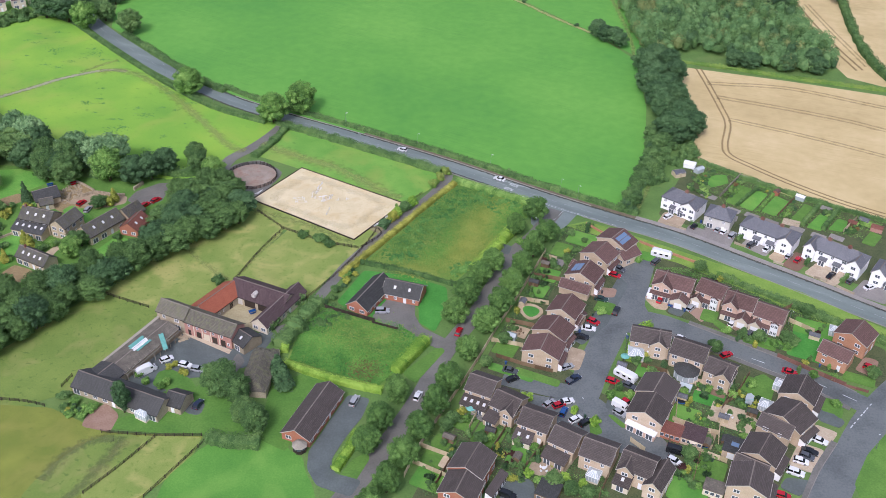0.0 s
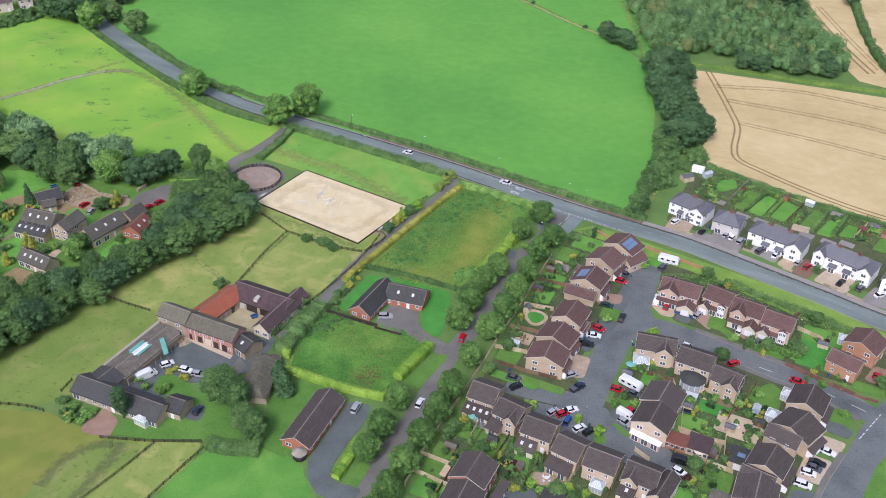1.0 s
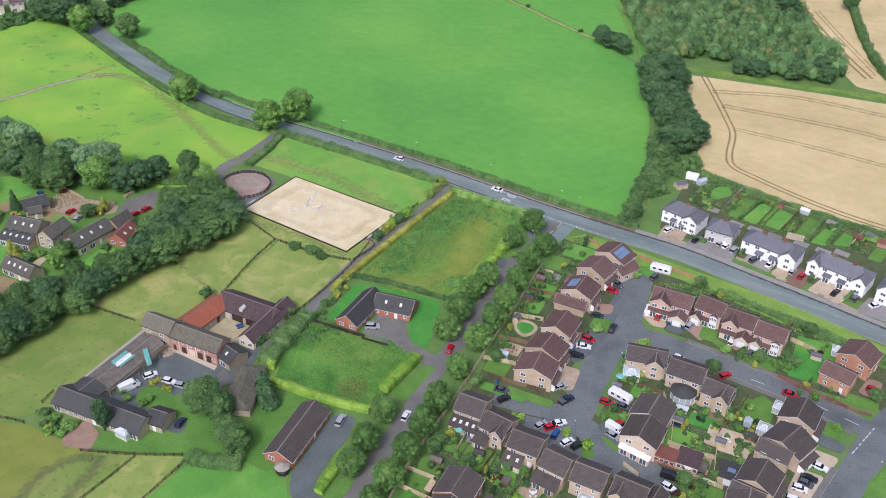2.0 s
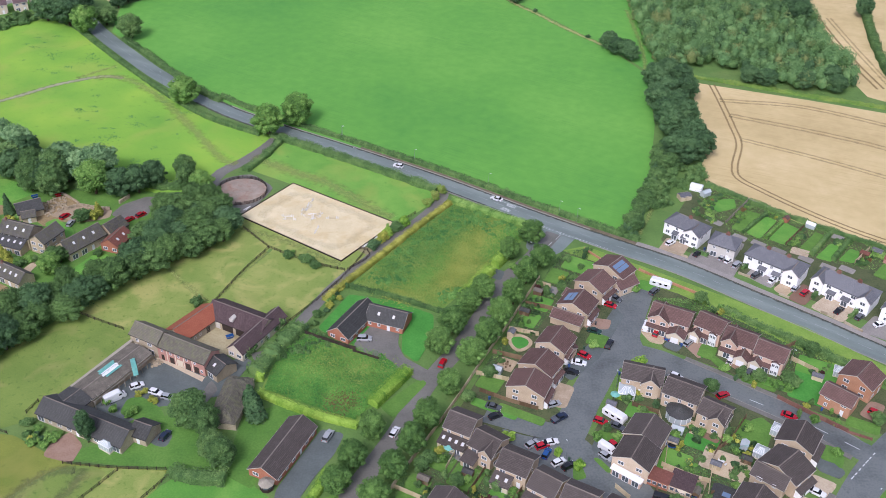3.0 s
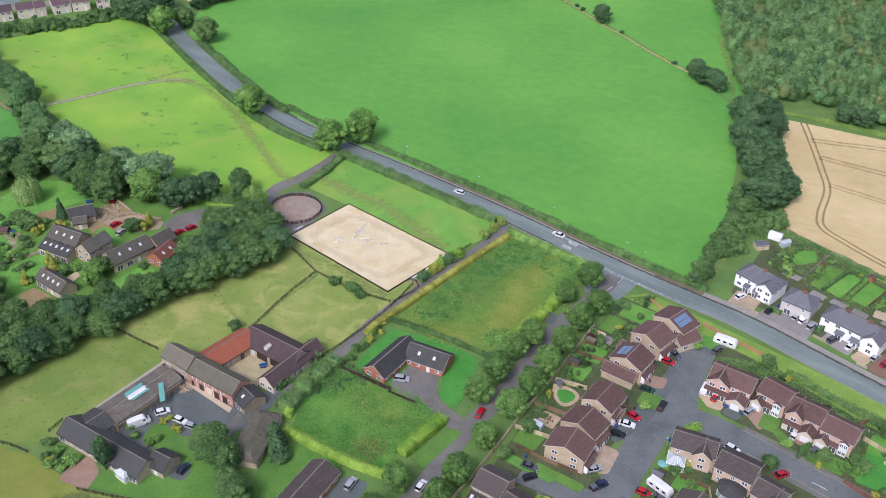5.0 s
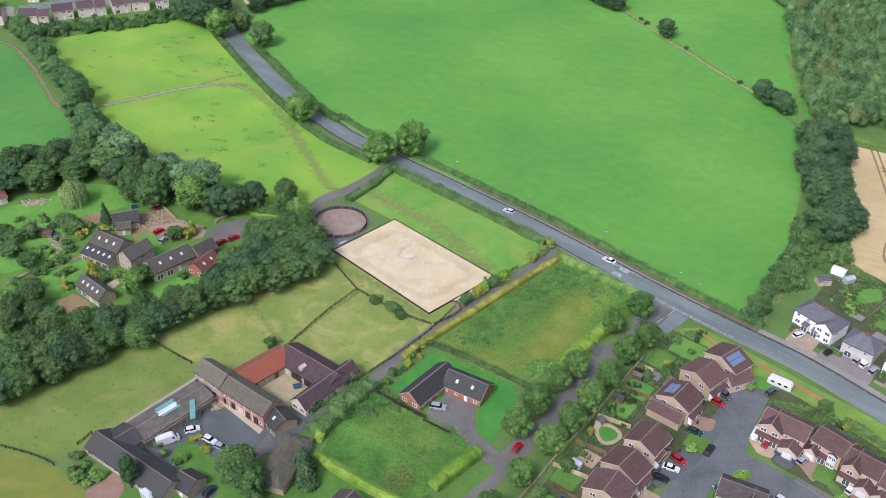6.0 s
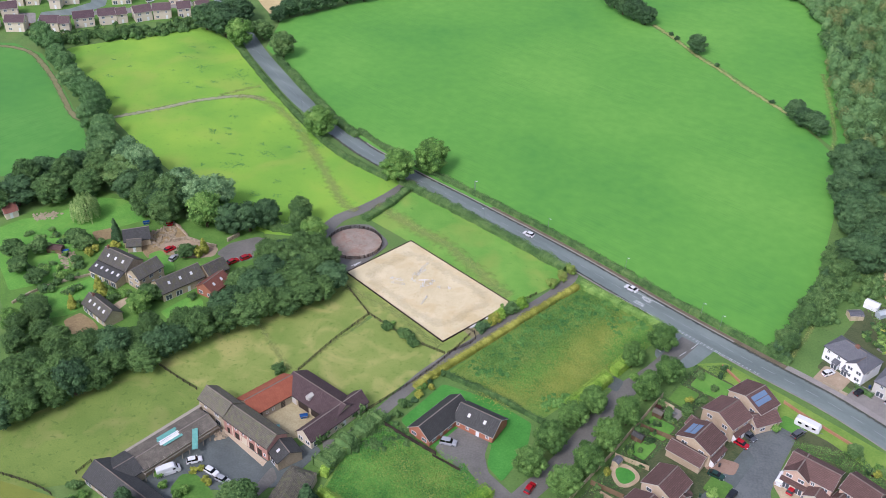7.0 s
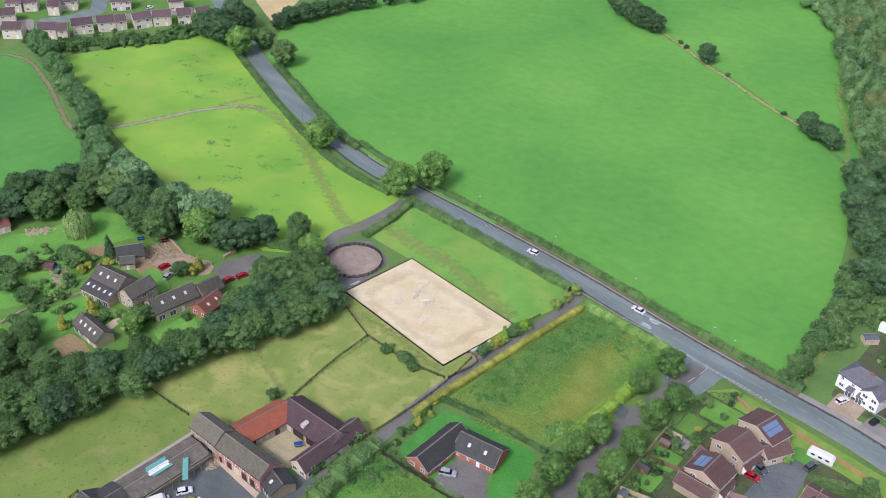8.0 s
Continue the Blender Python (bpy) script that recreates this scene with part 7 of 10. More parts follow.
# farm trees
row("tall", [(-87.9, 196.1)], 5.6, 13, LEAF_DARK, "dark columnar cypress beside the farmhouse", group="farm trees")
row("broad", [(-62.6, 205.5), (-58.2, 202.2)], 10.5, 9.5, LEAF_MID, "large green tree in the farm garden", group="farm trees")
row("broad", [(-54.0, 193.9), (-50.7, 191.0)], 9, 8.5, LEAF_MID, "dark green tree beside the derelict barn", group="farm trees")
row("conifer", [(-47.7, 211.9), (-45.3, 208.0)], 6.5, 9, LEAF_DARK, "drooping green conifer beside the derelict barn", group="farm trees")
row("conifer", [(-153.4, 300.7)], 4.5, 9.5, LEAF_DARK, "dark pointed spruce beside the garage", group="garden conifers")
row("conifer", [(-122.5, 303.8), (-147.4, 264.4), (-144.6, 274.8), (-141.9, 272.7)], 3.6, 6, LEAF_YELLOW, "golden yellow conifer in a garden", group="garden conifers")
row("round", [(-163.7, 295.2), (-165.8, 272.3), (-178.2, 282.3), (-174.0, 286.9), (-126.8, 299.6), (-157.5, 260.5)], 7, 5, LEAF_MID, "green tree in the cottage garden", group="garden trees")
row("bush", [(-157.6, 293.6), (-158.0, 290.9), (-152.4, 297.0)], 3.6, 2.4, LEAF_YELLOW, "golden shrub in the cottage garden", "bush", "garden shrubs")
row("bush", [(-160.9, 269.3), (-159.0, 273.7), (-156.0, 276.8), (-164.1, 262.5), (-160.2, 286.3), (-157.1, 284.1), (-145.4, 297.6), (-130.3, 280.6), (-130.8, 278.1), (-137.2, 272.5), (-133.9, 275.0), (-138.1, 270.8), (-114.3, 279.9), (-113.0, 284.7)], 3.6, 2.0, LEAF_MID, "low green shrub in the cottage garden", "bush", "garden shrubs")
row("round", [(-181.6, 283.0), (-174.3, 275.8), (-165.4, 294.9), (-161.3, 292.9), (-126.7, 273.3), (-125.3, 275.2)], 7, 6, LEAF_MID, "green tree in the cottage garden", group="garden trees")
row("bush", [(-142.8, 275.1), (-138.8, 273.4), (-135.5, 274.5), (-166.9, 277.9), (-159.3, 277.2), (-159.4, 293.1), (-149.4, 299.0)], 4, 2.2, LEAF_LIGHT, "green shrub in the cottage garden", "bush", "garden shrubs")
# estate trees
row("round", [(81.5, 229.1), (96.2, 234.5), (104.2, 234.1), (105.5, 232.5), (125.5, 219.1), (85.0, 270.8), (102.3, 248.7), (114.5, 247.8), (82.8, 216.1), (12.2, 219.3), (18.0, 229.8), (65.8, 185.5), (29.1, 174.3), (33.2, 171.6), (37.3, 170.0), (1.1, 193.4), (10.3, 188.5), (2.6, 195.6)], 4.6, 4.0, LEAF_MID, "small green garden tree", group="garden trees")
# ---- hedges ----
hedge([(1.7, 321.8), (-9.0, 304.9), (-21.5, 283.9), (-30.3, 269.6), (-34.8, 261.2)], 2.2, 1.8, LEAF_GOLD, "clipped golden yellow hedge along the track", ragged=0.05, card=0.12, dense=34.0)
hedge([(2.6, 323.6), (16.4, 316.6), (30.0, 309.6)], 2.8, 2.0, LEAF_LIGHT, "clipped green and yellow hedge along the road", ragged=0.08, card=0.14, dense=28.0)
hedge([(18.8, 283.8), (25.0, 295.6)], 3.4, 3.2, LEAF_HEDGE, "thick clipped light green hedge", ragged=0.04, card=0.13, dense=34.0)
hedge([(8.9, 265.2), (17.4, 280.9)], 3.6, 3.2, LEAF_HEDGE, "thick clipped light green hedge", ragged=0.04, card=0.13, dense=34.0)
hedge([(-27.4, 269.0), (-11.4, 264.0), (3.0, 258.2)], 1.4, 1.5, LEAF_MID, "green hedge behind the bungalow lawn")
hedge([(-14.2, 215.2), (-5.7, 229.7)], 3.6, 2.8, LEAF_HEDGE, "thick clipped light green hedge", ragged=0.05, card=0.13, dense=34.0)
hedge([(-46.6, 217.6), (-36.8, 213.0), (-26.6, 209.4), (-17.5, 207.0)], 2.2, 1.9, LEAF_HEDGE, "yellow-green clipped hedge round the overgrown plot", ragged=0.08, card=0.13, dense=30.0)
hedge([(-40.0, 247.3), (-44.7, 237.7), (-49.0, 225.0)], 5.0, 3.0, LEAF_MID, "wide overgrown hedge beside the track", ragged=0.6)
hedge([(-47.7, 222.7), (-47.2, 229.5), (-44.6, 236.6), (-43.4, 243.6)], 2.4, 2.2, LEAF_HEDGE, "yellow-green hedge beside the long barn", ragged=0.4)
hedge(offset_line(near(ROAD, -108, 66)[::3], 7.1), 2.2, 1.7, LEAF_MID, "field hedge along the road")
hedge([(-162.8, 455.7), (-148.0, 440.9), (-129.1, 421.0), (-112.5, 404.6), (-101.0, 395.4)], 3.0, 2.0, LEAF_MID, "field hedge along the road")
hedge([(-190.9, 467.9), (-173.9, 449.3), (-152.4, 426.5), (-125.2, 399.4), (-103.2, 380.6), (-78.0, 367.3)], 2.5, 1.6, LEAF_MID, "wide field hedge along the road")
hedge(offset_line(near(ROAD, -72, 3)[::2], -6.2), 3.4, 2.1, LEAF_MID, "wide bushy hedge between road and paddock")
hedge([(-77.5, 338.5), (-72.3, 350.6), (-67.9, 366.6)], 3.0, 1.8, LEAF_MID, "bushy hedge beside the access track")
hedge([(107.1, 440.5), (132.4, 433.1), (156.8, 424.9), (197.0, 413.9)], 3.0, 0.9, LEAF_ROUGH, "low grassy bank at the edge of the wheat", "bank", ragged=0.5, card=0.2, dense=20.0)
hedge([(98.8, 344.0), (110.7, 334.9), (129.1, 321.2), (158.7, 303.3)], 1.6, 1.4, LEAF_MID, "garden hedge beside the wheat")
hedge([(214.1, 546.1), (202.9, 480.6), (200.1, 445.9), (202.3, 421.1)], 4, 3, LEAF_MID, "dark hedge between wheat fields")
hedge([(-62.5, 187.1), (-57.7, 185.6), (-48.5, 185.4)], 4.0, 2.5, LEAF_MID, "thick green hedge beside the paddock")
hedge([(-27.4, 177.0), (-24.6, 184.0), (-22.8, 190.1)], 2.6, 1.9, LEAF_HEDGE, "clipped green hedge beside the drive", ragged=0.1, card=0.14, dense=28.0)
for pts, leaves, w, high in (([(106.3, 311.8), (117.6, 325.2)], LEAF_MID, 1.2, 1.4), ([(113.8, 309.0), (122.5, 321.1)], LEAF_LIGHT, 1.3, 1.3), ([(127.5, 299.9), (137.2, 313.3)], LEAF_MID, 1.7, 2.0), ([(134.1, 297.3), (143.0, 309.8)], LEAF_MID, 1.7, 2.1), ([(149.0, 303.0), (154.5, 298.6)], LEAF_LIGHT, 2.4, 2.0)):
    hedge(pts, w, high, leaves, "clipped green hedge between back gardens", ragged=0.15, card=0.16)
hedge(offset_line(near(ROAD, 96, 175)[::3], -12.5), 2.2, 1.7, LEAF_MID, "mixed dark hedge behind the roadside verge", ragged=0.5)
thicket("hedgerow", [(-269.8, 442.7), (-247.4, 455.3), (-217.0, 482.5), (-212.6, 475.2), (-232.5, 455.6), (-264.6, 435.1)], 70, (3, 6), (2, 4.5), LEAF_MID, "overgrown hedgerow behind the far houses", "hedgerow", 77, 0.4, 160)
# ---- weeds of the overgrown plots ----
STRAW = [(-1.0, 268.7), (0.8, 282.1), (8.0, 297.6), (14.0, 309.0), (20.3, 309.1), (20.1, 299.1), (14.2, 287.5), (7.3, 273.4)]
NETTLES = [(-24.0, 273.5), (-10.6, 299.0), (2.8, 320.6), (8.3, 318.4), (15.3, 313.6), (9.5, 306.2), (1.1, 295.5), (-7.5, 280.2), (-13.6, 269.1)]
GREEN_EDGE = [(18.0, 306.2), (26.8, 309.3), (25.0, 298.2), (19.4, 291.4), (16.0, 285.5), (14.6, 292.3)]
GREEN_LOW = [(-11.8, 270.5), (-3.4, 284.0), (1.5, 293.1), (1.2, 281.7), (-4.1, 268.4)]


def rank_growth(pts, count, card, leaves, label, seed, clear=(), low=0.35, name="weeds", off=(), spill=0.0):
    """Low rank growth: leaf clumps standing over the ground, higher where weeds run thick."""
    rng = np.random.default_rng(seed)
    p = np.array(scatter(pts, count, rng)) + rng.normal(0, spill, (count, 2))
    for x, y, w, d in clear:
        u, v = math.cos(radians(ROW_TURN)), math.sin(radians(ROW_TURN))
        q = p - np.array([x, y])
        p = p[(abs(q[:, 0] * u + q[:, 1] * v) > w / 2) | (abs(q[:, 1] * u - q[:, 0] * v) > d / 2)]
    p = np.array([q for q in p if not any(inside_polygon(q[0], q[1], ring) for ring in off)])
    count = len(p)
    high = np.array([low + 0.5 * noise.noise((x * 0.09, y * 0.09, 2)) + 0.35 * noise.noise((x * 0.35, y * 0.35, 6)) for x, y in p])
    cen = np.column_stack([p, np.clip(high, 0.08, 1.4) * rng.uniform(0.6, 1.1, count)])
    nor = np.column_stack([rng.normal(0, 0.35, count), rng.normal(0, 0.35, count), np.ones(count)])
    v, f = leaf_cards(cen, nor, rng.uniform(0.6, 1.5, count) * card, rng)
    s = Shape()
    s.add([tuple(q) for q in v], [tuple(int(i) for i in t) for t in f])
    return solid(name, s, leaves, label, name.replace("_", " "), "", "stuff")


rank_growth([(3.3, 321.0), (26.4, 310.6), (31.0, 306.5), (16.2, 282.5), (8.7, 270.5), (2.2, 260.9), (-11.6, 265.4), (-26.8, 270.5), (-14.4, 294.0)], 34000, 0.2, LEAF_ROUGH, "tall weeds and rank grass on the overgrown plot", 1)
for k, pts in enumerate((STRAW, [(-15.6, 266.4), (-7.0, 263.6), (-2.6, 268.6), (-6.6, 274.2), (-15.0, 273.0)], [(-1.0, 270.0), (8.0, 274.0), (13.6, 284.0), (6.0, 284.6)])):
    rank_growth(pts, (13000, 3600, 4000)[k], 0.19, LEAF_STRAW, "straw-coloured seeding grass on the overgrown plot", 8 + 30 * k, spill=2.8)
row("bush", [(-23.0, 291.6)], 5.5, 3.2, LEAF_DARK, "dark rounded bush beside the gateway", "bush", "gateway shrubs")
row("bush", [(-1.8, 329.4), (-4.0, 325.0), (-6.4, 320.4)], 4.6, 2.8, LEAF_OLIVE, "yellow-green rounded bush at the track corner", "bush", "gateway shrubs")
row("bush", [(-20.3, 296.2)], 5.0, 3.0, LEAF_YELLOW, "yellowish rounded bush beside the gateway", "bush", "gateway shrubs")
row("bush", [(-18.8, 298.9), (-13.8, 306.9)], 5.0, 3.0, LEAF_HEDGE, "yellow-green rounded bush beside the track", "bush", "gateway shrubs")
row("bush", [(-16.1, 303.1)], 5.0, 2.6, LEAF_MID, "green rounded bush beside the track", "bush", "gateway shrubs")
rank_growth([(-44.1, 242.3), (-38.2, 246.7), (-14.5, 238.0), (-7.2, 230.2), (-13.1, 218.5), (-18.6, 209.4), (-45.8, 219.6)], 29000, 0.2, LEAF_WEED, "green weeds on the overgrown plot", 3)
rank_growth([(-35.6, 238.9), (-28.3, 239.9), (-15.8, 235.4), (-10.1, 230.3), (-17.1, 223.6), (-21.9, 223.6), (-36.0, 229.1)], 9000, 0.19, LEAF_OLIVE, "paler yellow-green weeds on the overgrown plot", 13, spill=2.0)
rank_growth([(-27.2, 217.8), (-21.3, 220.1), (-18.9, 215.6), (-21.4, 212.1), (-27.1, 214.1)], 900, 0.24, LEAF_COPPER, "reddish dock stems on the overgrown plot", 14, spill=1.5)
for k, pts in enumerate((GREEN_EDGE, GREEN_LOW)):
    rank_growth(pts, (6000, 5000)[k], 0.2, LEAF_WEED, "light green weeds on the overgrown plot", 15 + 30 * k, spill=1.6)
rank_growth(NETTLES, 7000, 0.2, LEAF_NETTLE, "dark nettles on the overgrown plot", 16, (), 0.6, spill=1.3)
for pts, n, hi, leaves in ((NETTLES, 90, 1.2, LEAF_NETTLE), ([(6.6, 320.0), (25.0, 311.1), (27.1, 306.6), (16.7, 301.1), (6.1, 313.4)], 50, 1.1, LEAF_NETTLE), ([(-44.1, 242.3), (-38.2, 246.7), (-25.4, 242.8), (-31.1, 237.0), (-43.5, 232.9)], 70, 1.2, LEAF_MID), ([(0.5, 269.3), (9.0, 274.9), (7.7, 268.9), (2.1, 261.9)], 26, 1.3, LEAF_NETTLE)):
    thicket("brambles", pts, n, (0.9, 2.2), (0.5, hi), leaves, "dark brambles grown over the plot", "brambles", n, 0.18, 70)
# darker tufts in the pasture
tuft_rng = np.random.default_rng(21)
V = []
TUFTED = [(-256.5, 431.9), (-206.7, 474.4), (-184.7, 459.9), (-152.9, 427.5), (-125.2, 399.4), (-102.4, 378.6), (-79.3, 364.8), (-89.7, 345.7), (-115.5, 326.1), (-153.7, 348.6), (-173.9, 359.4), (-223.2, 398.0)]
for k, (x, y) in enumerate([(-171.6, 432.9), (-139.2, 359.0), (-190.8, 435.4), (-130.0, 371.7)] + scatter(TUFTED, 44, tuft_rng)):
    wide = (4.0, 3.0, 2.6, 2.4)[k] if k < 4 else tuft_rng.uniform(0.4, 1.5)
    for _ in range(int(wide * 24)):
        V.append((x + tuft_rng.normal(0, wide), y + tuft_rng.normal(0, wide * 0.6), tuft_rng.uniform(0.06, 0.12)))
V = np.array(V)
v, f = leaf_cards(V, np.column_stack([np.zeros(len(V)), np.zeros(len(V)), np.full(len(V), 2.5)]), tuft_rng.uniform(0.2, 0.5, len(V)), tuft_rng)
solid("grass_tufts", Shape().add([tuple(q) for q in v], [tuple(int(i) for i in t) for t in f]), LEAF_NETTLE, "darker tufts of coarse grass in the pasture", "grass", "", "stuff")
for pts, n, leaves in (([(89.4, 355.6), (99.5, 358.5), (99.0, 346.0), (91.0, 344.2), (81.6, 329.8), (70.3, 320.0), (68.8, 328.4)], 48, LEAF_MID), ([(62.4, 307.2), (65.6, 313.9), (72.2, 329.5), (78.6, 349.0), (81.9, 369.3), (85.8, 373.9), (83.1, 353.6), (77.4, 336.8), (70.4, 318.0), (66.4, 307.0)], 70, LEAF_MID), ([(63.2, 307.5), (72.2, 329.5), (79.6, 352.4), (83.8, 369.9), (85.8, 367.2), (77.4, 335.3), (67.2, 307.2)], 30, LEAF_DARK), ([(73.8, 324.5), (82.8, 344.3), (88.9, 365.0), (91.7, 365.8), (86.2, 345.5), (77.1, 324.1)], 30, LEAF_MID), ([(83.4, 361.6), (95.0, 376.9), (101.6, 369.1), (97.3, 358.1), (88.5, 356.9)], 24, LEAF_DARK)):
    thicket("scrub", pts, n, (2.2, 5), (1.4, 4.5), leaves, "dense green scrub along the grassy lane", "scrub", 60 + n, 0.32, 170)
row("bush", [(-74.4, 256.0), (-53.0, 235.4), (-52.3, 237.5), (-51.5, 239.6), (-50.6, 241.3), (-49.5, 244.0), (-48.2, 245.8), (-47.0, 247.8), (-53.6, 233.4), (-50.8, 283.6), (-45.3, 281.9), (-43.0, 280.9), (-40.9, 278.7)], 4.0, 3.0, LEAF_MID, "green shrub against the barn wall", "bush", "farm shrubs")
row("bush", [(-102.8, 199.3), (-99.3, 196.6), (-102.6, 196.2), (-99.0, 193.7), (-97.4, 195.9), (-97.0, 197.4), (-102.6, 194.2)], 3.0, 1.7, LEAF_LIGHT, "rounded garden shrub beside the farmhouse", "bush", "farm shrubs")
row("bush", [(-88.2, 222.9), (-90.7, 221.2), (-87.9, 210.9), (-79.2, 207.7), (-85.0, 207.5), (-80.5, 206.0)], 2.6, 2.2, LEAF_LIGHT, "green shrub in the farm yard", "bush", "farm shrubs")

# ---- fences and walls ----
fence_meshes = {}


def rail_fence(pts, label, high=1.25, gap=2.4, rails=3, timber=DARK_TIMBER, name="fence"):
    """Posts with rails between them."""
    line, run = [], smooth_line(pts, 0.6) if len(pts) > 2 else [Vector(pts[0]).lerp(Vector(pts[1]), t) for t in np.linspace(0, 1, 200)]
    line.append(run[0])
    for q in run:
        if (q - line[-1]).length >= gap:
            line.append(q)
    ob = thing(name, pose(line[0].x, line[0].y, 0), label, "fence", "paddock fences")
    key = (high, timber.name)
    if key not in fence_meshes:
        fence_meshes[key] = Shape().box(-0.08, -0.08, -0.2, 0.08, 0.08, high).mesh("post", timber), Shape().box(0, -0.03, -0.06, 1, 0.03, 0.06).mesh("rail", timber)
    post, rail = fence_meshes[key]
    for i, q in enumerate(line):
        o = part("post", post, timber, ob)
        o.location = (q.x - line[0].x, q.y - line[0].y, 0)
        if i + 1 < len(line):
            d = line[i + 1] - q
            for k in range(rails):
                r = part("rail", rail, timber, ob)
                r.matrix_basis = pose(q.x - line[0].x, q.y - line[0].y, high * (0.88 - 0.3 * k), 0, 0, math.degrees(math.atan2(d.y, d.x))) @ Matrix.Diagonal((d.length, 1, 1, 1))
    return ob


panel_meshes = {}


def panel_fence(pts, label, high=1.7, timber=TIMBER, name="garden_fence", gap=1.9, thick=0.05):
    """Solid panels between posts."""
    line = [Vector(pts[0])]
    for k in range(len(pts) - 1):
        a, b = Vector(pts[k]), Vector(pts[k + 1])
        n = max(1, round((b - a).length / gap))
        line += [a.lerp(b, (i + 1) / n) for i in range(n)]
    ob = thing(name, pose(line[0].x, line[0].y, 0), label, "fence" if name != "garden_wall" else "wall", "garden fences")
    key = (high, timber.name, thick)
    if key not in panel_meshes:
        p = Shape().box(0, -thick / 2, 0.05, 1, thick / 2, high)
        p.box(0, -thick / 2 - 0.03, high, 1, thick / 2 + 0.03, high + 0.06)
        panel_meshes[key] = Shape().box(-0.07 - thick / 3, -0.07 - thick / 3, -0.1, 0.07 + thick / 3, 0.07 + thick / 3, high + 0.15).mesh("post", timber), p.mesh("panel", timber)
    post, pan = panel_meshes[key]
    for i, q in enumerate(line):
        o = part("post", post, timber, ob)
        o.location = (q.x - line[0].x, q.y - line[0].y, 0)
        if i + 1 < len(line):
            d = line[i + 1] - q
            r = part("panel", pan, timber, ob)
            r.matrix_basis = pose(q.x - line[0].x, q.y - line[0].y, 0, 0, 0, math.degrees(math.atan2(d.y, d.x))) @ Matrix.Diagonal((d.length, 1, 1, 1))
    return ob


RAIL = "dark timber post and rail paddock fence"
rail_fence([(-58.4, 288.5), (-64.5, 273.7), (-69.8, 256.5)], RAIL)
rail_fence([(-69.5, 299.8), (-58.4, 288.8)], RAIL)
rail_fence([(-58.4, 288.8), (-48.0, 283.5), (-39.7, 280.2), (-30.3, 277.8)], RAIL)
rail_fence([(-25.7, 288.5), (-29.8, 277.0), (-36.3, 263.4), (-45.4, 247.9)], RAIL)
rail_fence([(-113.3, 250.5), (-101.8, 245.5), (-92.5, 242.0)], RAIL)
rail_fence([(-133.6, 199.9), (-117.3, 199.0), (-109.4, 197.1)], RAIL)
rail_fence([(-91.9, 188.2), (-77.9, 187.5), (-63.5, 188.1)], RAIL)
rail_fence([(-77.1, 186.9), (-82.7, 177.6), (-90.7, 165.9)], RAIL)
rail_fence([(-63.5, 186.0), (-69.0, 176.2), (-75.4, 164.7)], RAIL)
rail_fence([(-13.2, 310.6), (-9.7, 315.4)], RAIL)
rail_fence([(-27.2, 290.9), (-24.3, 289.4), (-24.1, 285.6), (-30.3, 277.8)], RAIL)
rail_fence([(-107.0, 210.0), (-108.7, 204.8)], RAIL)
panel_fence([(-40.3, 245.4), (-32.0, 241.9), (-22.1, 238.3)], "black close-boarded fence beside the bungalow", 1.6, DARK_TIMBER)
panel_fence([(-22.8, 237.7), (-14.7, 234.9)], "low black close-boarded fence beside the drive", 1.0, DARK_TIMBER)
panel_fence([(33.5, 278.5), (22.3, 251.1), (16.6, 238.3), (9.8, 221.4), (4.4, 209.0), (-1.7, 195.7), (-5.9, 186.2), (-9.4, 175.6)], "weathered timber fence along the lane", 1.7, PALE_TIMBER)
panel_fence([(15.4, 223.7), (23.2, 220.2), (31.8, 217.4)], "brown fence with brick piers beside the drive", 1.4, TIMBER)
panel_fence([(49.4, 296.8), (54.5, 291.3)], "low orange brick garden wall beside the road", 0.9, ORANGE, "garden_wall", 2.5, 0.25)
panel_fence([(67.0, 286.2), (72.8, 282.0), (85.0, 274.2)], "low orange brick garden wall beside the road", 1.0, ORANGE, "garden_wall", 2.5, 0.25)
panel_fence([(100.1, 227.3), (109.1, 220.6), (116.5, 215.1)], "dark red brick garden wall with piers", 1.4, OLD_BRICK, "garden_wall", 2.8, 0.25)
panel_fence([(116.5, 215.1), (122.3, 212.7)], "low red brick garden wall", 0.8, OLD_BRICK, "garden_wall", 2.8, 0.25)
panel_fence([(-5.5, 186.3), (2.9, 182.5)], "grey timber garden fence", 1.7, PALE_TIMBER)
panel_fence([(-7.5, 180.5), (1.5, 175.8)], "pale timber garden fence", 1.7, PALE_TIMBER)
panel_fence([(56.3, 200.9), (62.0, 197.4), (61.5, 189.3)], "brown timber garden fence", 1.7, TIMBER)
panel_fence([(100.9, 317.0), (112.3, 333.4)], "grey panel fence between pale concrete posts", 1.6, GREY_TIMBER)
panel_fence([(112.3, 333.4), (118.6, 328.2)], "grey panel fence against the wheat", 1.4, GREY_TIMBER)
